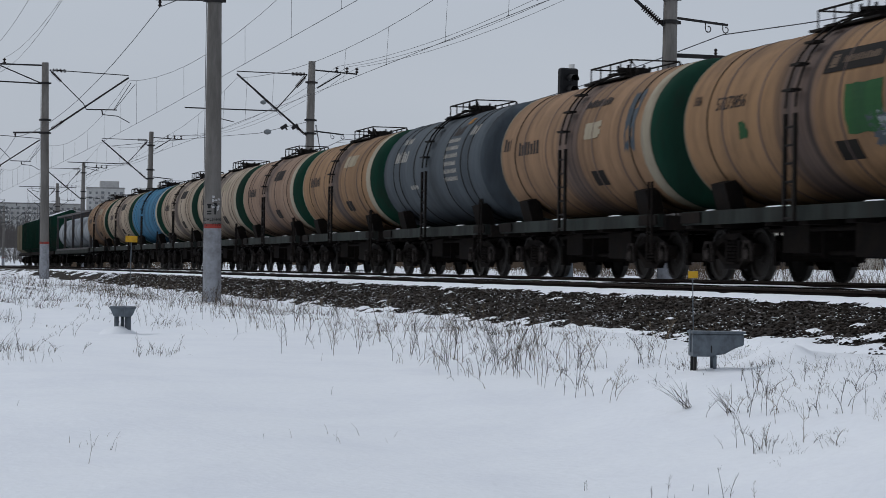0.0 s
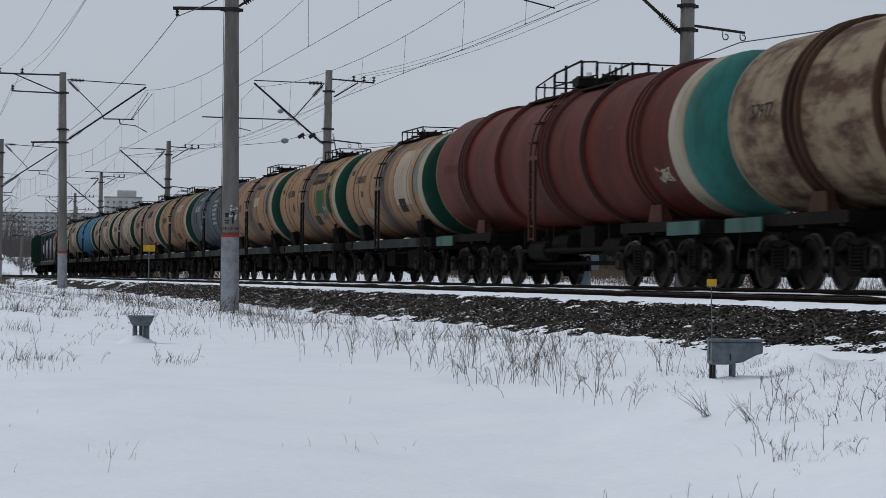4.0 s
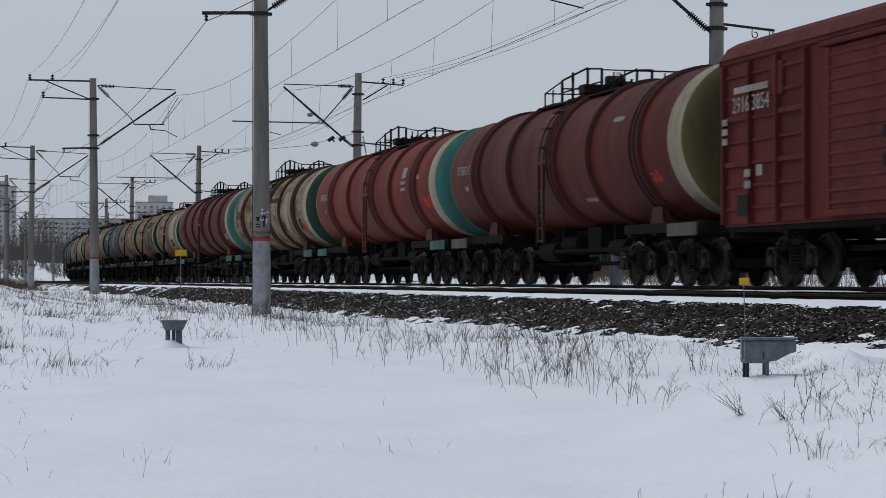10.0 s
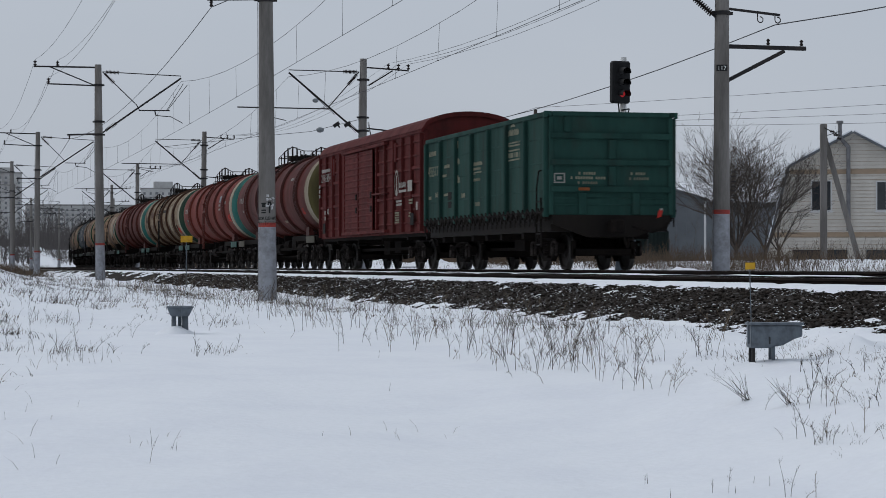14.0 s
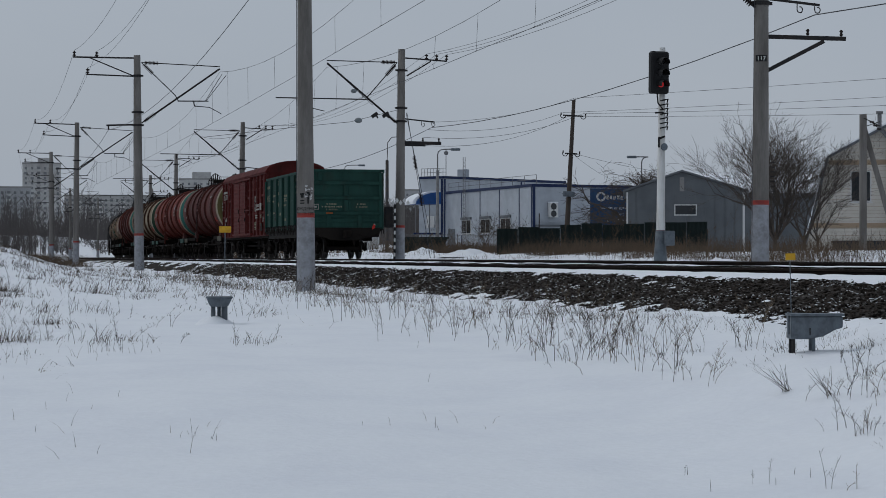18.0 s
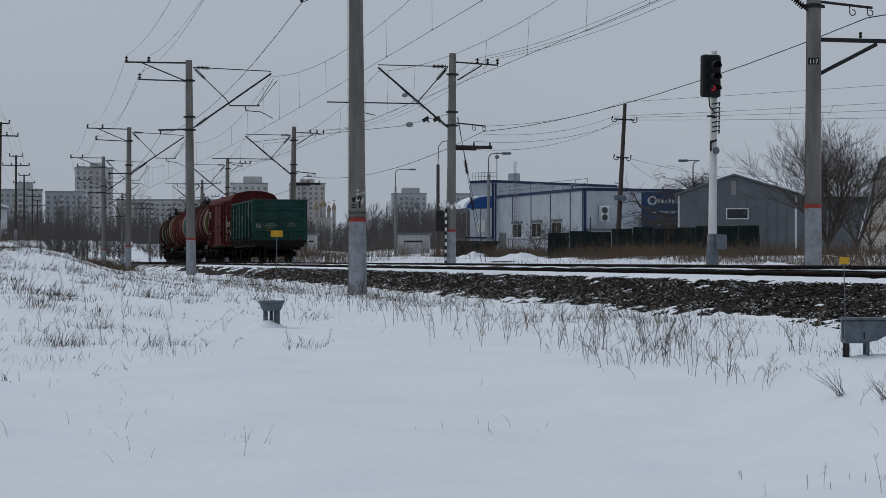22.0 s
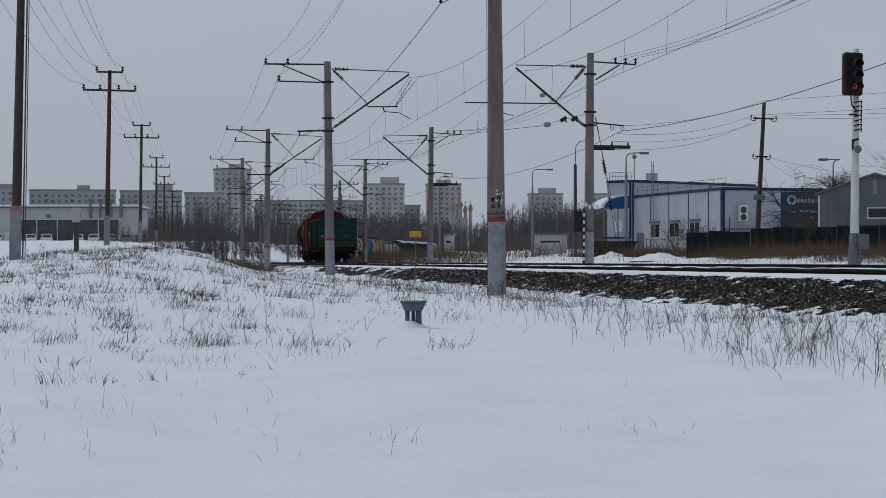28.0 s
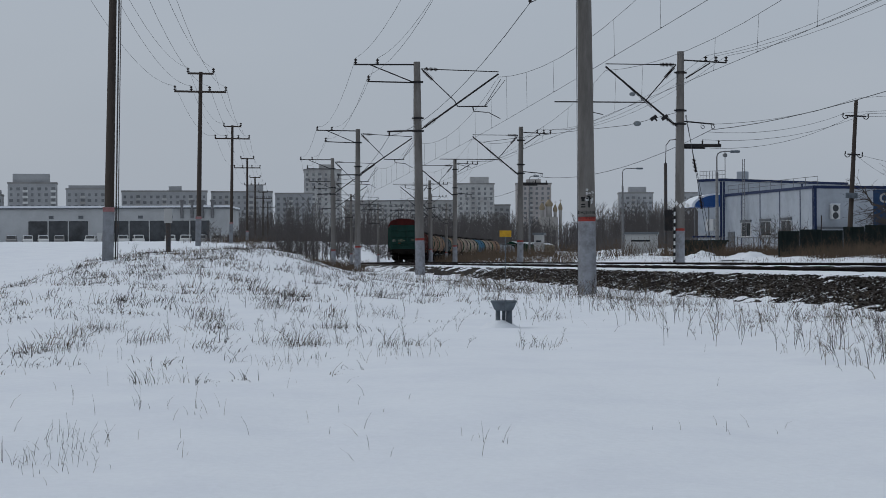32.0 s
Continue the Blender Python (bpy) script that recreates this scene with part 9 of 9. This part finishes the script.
# single weeds and groups of them
for cx, cy, sx, n, h in ((6.37, 25.0, 0.2, 5, 0.55), (6.5, 24.1, 0.1, 4, 0.75), (6.95, 23.6, 0.12, 4, 0.78), (6.73, 22.3, 0.2, 6, 0.75), (6.72, 21.6, 0.15, 6, 0.72), (7.3, 23.0, 0.2, 6, 0.6),
                         (6.6, 20.1, 0.2, 6, 0.5), (6.8, 20.2, 0.15, 5, 0.55), (6.68, 19.4, 0.2, 6, 0.36), (6.75, 19.0, 0.1, 4, 0.42), (7.0, 16.75, 0.1, 5, 0.34), (7.1, 16.5, 0.1, 3, 0.40),
                         (6.53, 15.5, 0.05, 2, 0.30), (6.5, 15.25, 0.08, 3, 0.26), (5.71, 13.8, 0.03, 2, 0.36), (5.77, 13.5, 0.05, 2, 0.16), (7.15, 16.4, 0.12, 4, 0.22), (6.66, 15.1, 0.08, 3, 0.2),
                         (7.6, 17.2, 0.2, 7, 0.30), (7.3, 16.3, 0.15, 6, 0.32), (8.0, 17.1, 0.2, 6, 0.26), (7.5, 15.6, 0.2, 7, 0.3), (6.85, 14.9, 0.12, 4, 0.26), (8.0, 16.2, 0.2, 6, 0.3), (7.7, 18.0, 0.2, 4, 0.22), (6.0, 27.5, 0.3, 6, 0.5), (6.6, 29.0, 0.3, 8, 0.6), (6.2, 32.0, 0.4, 9, 0.6), (6.8, 35.0, 0.5, 10, 0.6), (6.0, 39.0, 0.6, 10, 0.55), (7.2, 43.0, 0.7, 12, 0.6), (5.6, 48.0, 0.8, 12, 0.6), (6.6, 55.0, 0.8, 14, 0.6)):
    for _ in range(n):
        x, y = cx + r.gauss(0, sx), cy + r.gauss(0, sx * 1.5)
        weed(twigs if r.random() < 0.75 else straw, r, x, y, ground_z(x, y), h * r.uniform(0.55, 1.05), r.uniform(0.0024, 0.0042) * (1 + y / 70))
for x, y, h in ((5.14, 15.0, 0.10), (5.16, 15.0, 0.08), (5.07, 14.25, 0.09), (5.39, 14.3, 0.10), (5.47, 14.2, 0.18), (5.5, 14.15, 0.05), (5.73, 14.4, 0.05), (5.77, 14.2, 0.07), (6.45, 15.6, 0.12), (5.92, 21.4, 0.14)):
    weed(twigs, r, x, y, ground_z(x, y), h, 0.0024) if h > 0.09 else blade(twigs, r, x, y, ground_z(x, y), h, 0.4, 0.0026)
# the overgrown bank on the left: tussocks in strips, thinning towards the open snow
made = 0
while made < 1750:
    y = 21.5 + 76 * r.random() ** 1.2
    x = r.gauss(-1.3, 3.0)
    if x > 6 or x < -11 or clump_map(x * 1.2, y * 1.4, 7.0) < r.uniform(-0.15, 0.5) - 0.35 * step(40, 70, y):
        continue
    if r.random() > (step(17, 32, y) if x < 0.0 else step(19, 42, y) if x < 3.0 else step(26, 56, y)) + 0.015:
        continue
    st_ = straw if r.random() < 0.2 else twigs
    tuft(st_, r, x, y, r.randint(5, 15), r.uniform(0.07, 0.24), 0.06 + 0.0016 * y, r.choice((-0.3, 0.1, 0.1, 2.9)), 0.0034 * (1 + y / 60))
    made += 1
for _ in range(330):
    y = 23 + 70 * r.random()
    x = r.gauss(0.6, 2.6)
    if r.random() < step(20, 40, y):
        weed(twigs, r, x, y, ground_z(x, y), r.uniform(0.15, 0.45), r.uniform(0.002, 0.0032) * (1 + y / 60))
# tussocks and small shrubs that stand out at the edge of the open snow
for cx, cy, n, h in ((0.64, 26.0, 55, 0.26), (0.35, 26.6, 30, 0.2), (1.64, 25.4, 30, 0.22), (2.0, 25.9, 20, 0.2), (2.65, 41.0, 50, 0.4), (0.5, 35.0, 40, 0.3), (3.55, 26.3, 24, 0.18), (3.85, 44.0, 40, 0.32),
                     (-0.4, 30.5, 50, 0.24), (1.3, 31.5, 36, 0.24), (2.2, 34.0, 30, 0.22), (4.6, 33.5, 24, 0.2), (3.1, 37.5, 30, 0.24), (-1.2, 27.5, 50, 0.22), (1.0, 40.0, 40, 0.3), (4.7, 41.0, 36, 0.3)):
    tuft(twigs, r, cx, cy, n, h, 0.16, 0.2, 0.0027 * (1 + cy / 80))
    tuft(straw, r, cx + 0.1, cy + 0.2, n // 2, h * 0.9, 0.2, 0.1, 0.0024 * (1 + cy / 80))
    for _ in range(4):
        x, y = cx + r.gauss(0, 0.25), cy + r.gauss(0, 0.3)
        weed(twigs, r, x, y, ground_z(x, y), h * r.uniform(1.0, 1.7), 0.003 * (1 + cy / 70))
# thin stalks standing alone in the open snow
for _ in range(150):
    y = 16.0 + 22 * r.random()
    x = r.uniform(-0.14, 0.075) * y if r.random() < 0.94 else r.uniform(0.08, 0.34) * y
    blade(twigs if r.random() < 0.6 else straw, r, x, y, ground_z(x, y), r.uniform(0.03, 0.2), 1.1, 0.0021)
for cx, cy, n in ((1.85, 17.2, 10), (4.05, 17.6, 6), (-1.45, 16.2, 45), (-1.3, 17.1, 35), (-0.35, 18.7, 8), (-1.07, 19.0, 8), (0.41, 23.4, 30), (1.0, 26.1, 50), (1.7, 23.9, 30), (-0.8, 21.5, 22), (-2.1, 26.0, 90), (-1.9, 30.0, 90)):
    for _ in range(n):
        x, y = cx + r.gauss(0, 0.2), cy + r.gauss(0, 0.3)
        blade(twigs if r.random() < 0.65 else straw, r, x, y, ground_z(x, y), r.uniform(0.04, 0.2), 1.3, 0.0020)
# brown grass on the field side where the line begins to bend
for _ in range(700):
    y = 142 + 46 * r.random()
    x = bend(y) + mid - 5.4 - abs(r.gauss(0, 0.8))
    blade(brown, r, x, y, ground_z(x, y), r.uniform(0.2, 0.7), 1.0, r.uniform(0.006, 0.011))
# brown grass and thickets behind the tracks
for _ in range(36000):
    y = 38 + 115 * r.random()
    x = 20.9 + 0.055 * y - 0.9 * step(75, 45, y) + abs(r.gauss(0, 3.0))
    if clump_map(x, y, 13.0) < r.uniform(-0.35, 0.35):
        continue
    blade(brown, r, x, y, ground_z(x, y), r.uniform(0.15, 0.75), 1.3, r.uniform(0.0035, 0.0065) * (0.7 + y / 150))
for _ in range(9000):
    y = 150 + 190 * r.random()
    x = 20.5 + bend(y) + abs(r.gauss(0, 5.0))
    if clump_map(x, y, 13.0) < r.uniform(-0.5, 0.25):
        continue
    blade(brown, r, x, y, ground_z(x, y), r.uniform(0.5, 1.6), 1.0, r.uniform(0.010, 0.02))
for _ in range(6000):
    y = 165 + 185 * r.random()
    x = bend(y) + mid - 6.0 - abs(r.gauss(0, 4.5))
    blade(brown, r, x, y, ground_z(x, y), r.uniform(0.3, 1.1), 1.0, r.uniform(0.009, 0.017))
for _ in range(6500):
    y = 38 + 115 * r.random()
    x = 20.1 + 0.03 * y + abs(r.gauss(0, 2.2))
    if clump_map(x * 1.5, y * 1.2, 27.0) < r.uniform(-0.1, 0.5):
        continue
    blade(brown, r, x, y, ground_z(x, y), r.uniform(0.06, 0.3), 1.5, r.uniform(0.004, 0.0075))
for _ in range(850):
    y = 62 + 105 * r.random()
    x = 20.6 + 0.045 * y + bend(y) + abs(r.gauss(0, 2.6))
    if clump_map(x * 0.5, y * 0.5, 19.0) < 0.05:
        continue
    weed(brown, r, x, y, ground_z(x, y), r.uniform(0.7, 1.7), r.uniform(0.006, 0.011))
straw.made("dry_grass", M_STRAW, "straw-coloured dry grass stems poking from snow", "grass")
twigs.made("dry_weeds", M_TWIG, "dark dry weed stems standing in the snow", "weeds")
brown.made("brown_grass", M_BROWN, "brown dead grass and thicket behind the tracks", "grass")

# low willow shoots beside the cabinet, bent over by the snow
for cx, cy, n, h in ((6.92, 17.5, 15, 0.30), (7.06, 16.9, 9, 0.26)):
    st = Stalks()
    for _ in range(n):
        h2 = h * r.uniform(0.6, 1.1)
        dx, dy = -h2 * r.uniform(0.1, 1.5), h2 * r.uniform(-0.8, 1.0)
        z = ground_z(cx, cy)
        st.stem([(cx + r.gauss(0, 0.03), cy, z - 0.03), (cx + dx * 0.55, cy + dy * 0.4, z + h2 * r.uniform(0.2, 0.5)), (cx + dx, cy + dy, z + h2 * r.uniform(0.5, 1.0))], 0.0034, 0.001)
    st.made("willow_shrub", M_TWIG, "low leafless willow shoots bent beside the cabinet", "shrub", kind="thing")


# ---- bare trees ----
M_BARK = material("grey_bark", (0.085, 0.07, 0.06), 0.95, vary=0.35, scale=3, grain=20, second=(0.05, 0.042, 0.037))


def grow(bm, r, p, d, length, rad, depth, droop, spread, twig):
    """A limb of three bends that forks."""
    pts = [p]
    for k in range(3):
        d = (d + Vector((r.gauss(0, 0.14), r.gauss(0, 0.14), r.gauss(0, 0.08) - droop * 0.12))).normalized()
        pts.append(pts[-1] + d * length / 3)
    for k in range(3):
        a, b = rad * (1 - 0.13 * k), rad * (1 - 0.13 * (k + 1))
        rod(bm, pts[k], pts[k + 1], a, b, seg=7 if rad > 0.04 else (4 if rad > 0.012 else 3), caps=False)
    if depth == 0:
        return
    n = r.randint(2, 3) + (1 if depth > 2 else 0)
    for _ in range(n):
        at = pts[r.choice((1, 2, 3, 3))]
        side = Vector((r.gauss(0, 1), r.gauss(0, 1), r.gauss(0.25, 0.5))).normalized()
        nd = (d * (1 - spread) + side * spread).normalized()
        grow(bm, r, at, nd, length * r.uniform(0.6, 0.85), max(rad * r.uniform(0.45, 0.62), twig), depth - 1, droop, spread, twig)


def bare_tree(x, y, trunk, height, stems, seed, label, depth=5, droop=0.0, spread=0.42, tilt=0.25, twig=0.006):
    r = random.Random(seed)
    t = empty("tree", pose(x, y, ground_z(x, y) - 0.05), label, "tree", "leafless trees")
    bm = bmesh.new()
    lathe(bm, [(-0.2, trunk * 1.3), (0.15, trunk), (0.7, trunk * 0.85)], "z", 10)
    part("trunk", bm, M_BARK, t)
    for k in range(stems):
        bm = bmesh.new()
        a = 2 * math.pi * (k + r.random() * 0.6) / stems
        d = Vector((math.cos(a) * tilt, math.sin(a) * tilt, 1)).normalized()
        grow(bm, r, Vector((0, 0, 0.45)), d, height * r.uniform(0.36, 0.46), trunk * 0.6, depth, droop, spread, twig)
        part("limb", bm, M_BARK, t)
    return t


bare_tree(31.2, 80.5, 0.075, 4.3, 12, 4, "many-stemmed leafless tree beside the house", 5, -0.1, 0.40, 0.55, 0.0048)
bare_tree(33.0, 82.0, 0.065, 3.9, 8, 14, "many-stemmed leafless tree beside the house", 5, -0.1, 0.40, 0.5, 0.0048)
bare_tree(34.6, 84.5, 0.05, 3.2, 5, 24, "leafless bushy tree at the house corner", 3, 0.0, 0.4, 0.8, 0.0055)
bare_tree(43.6, 138.0, 0.22, 6.0, 6, 9, "dark leafless tree with drooping twigs", 5, 0.5, 0.6, 0.6, 0.011)
bare_tree(46.8, 139.0, 0.2, 6.0, 6, 19, "dark leafless tree with drooping twigs", 5, 0.5, 0.6, 0.6, 0.011)
for x, y, h, s in ((31.2, 128.0, 2.2, 31), (33.0, 131.0, 2.0, 32), (30.3, 118.0, 1.8, 33), (35.4, 119.0, 2.2, 34), (38.6, 124.0, 2.3, 35)):
    bare_tree(x, y, 0.04, h, 6, s, "small leafless bush among dry grass", 3, 0.1, 0.45, 0.6, 0.008)


# ---- the wood in the distance ----
M_WOODS = material("winter_woods", (0.105, 0.096, 0.093), 0.95, vary=0.3, scale=0.05, grain=0.4, second=(0.08, 0.072, 0.07), bump=0)


def woods():
    r = random.Random(77)
    st = Stalks()

    def tree(x, y, z, h, thick, twigs_n):
        st.stem([(x, y, z), (x + r.gauss(0, 0.3), y, z + h * 0.55), (x + r.gauss(0, 0.5), y, z + h)], thick, thick * 0.3)
        for _ in range(twigs_n):
            u, a = r.uniform(0.05, 0.95), r.uniform(0, 6.28)
            s_ = h * r.uniform(0.14, 0.34) * (1.15 - 0.6 * u)
            p = (x, y, z + h * u)
            st.stem([p, (x + math.cos(a) * s_ * 0.75, y + math.sin(a) * s_ * 0.75, p[2] + s_ * 0.75)], thick * 0.6, thick * 0.25)

    for _ in range(7600):
        y = r.uniform(500, 760)
        x = r.uniform(-0.16, 0.46) * y
        if abs(x - bend(y) - mid) < 14:
            continue
        tree(x, y, 2.0, r.uniform(8.5, 12.5) * (0.85 + 0.5 * noise.noise(Vector((x * 0.02, y * 0.01, 4.0)))), 0.12, 15)
    # thickets nearer the line
    for _ in range(2400):
        y = r.uniform(240, 500)
        x = bend(y) + mid + (-r.uniform(9, 22) if r.random() < 0.3 else r.uniform(30, 110))
        tree(x, y, 0.3, r.uniform(1.8, 4.4), 0.055, 20)
    return st.made("distant_wood", M_WOODS, "leafless grey-brown wood along the horizon", "wood")


woods()


motions()
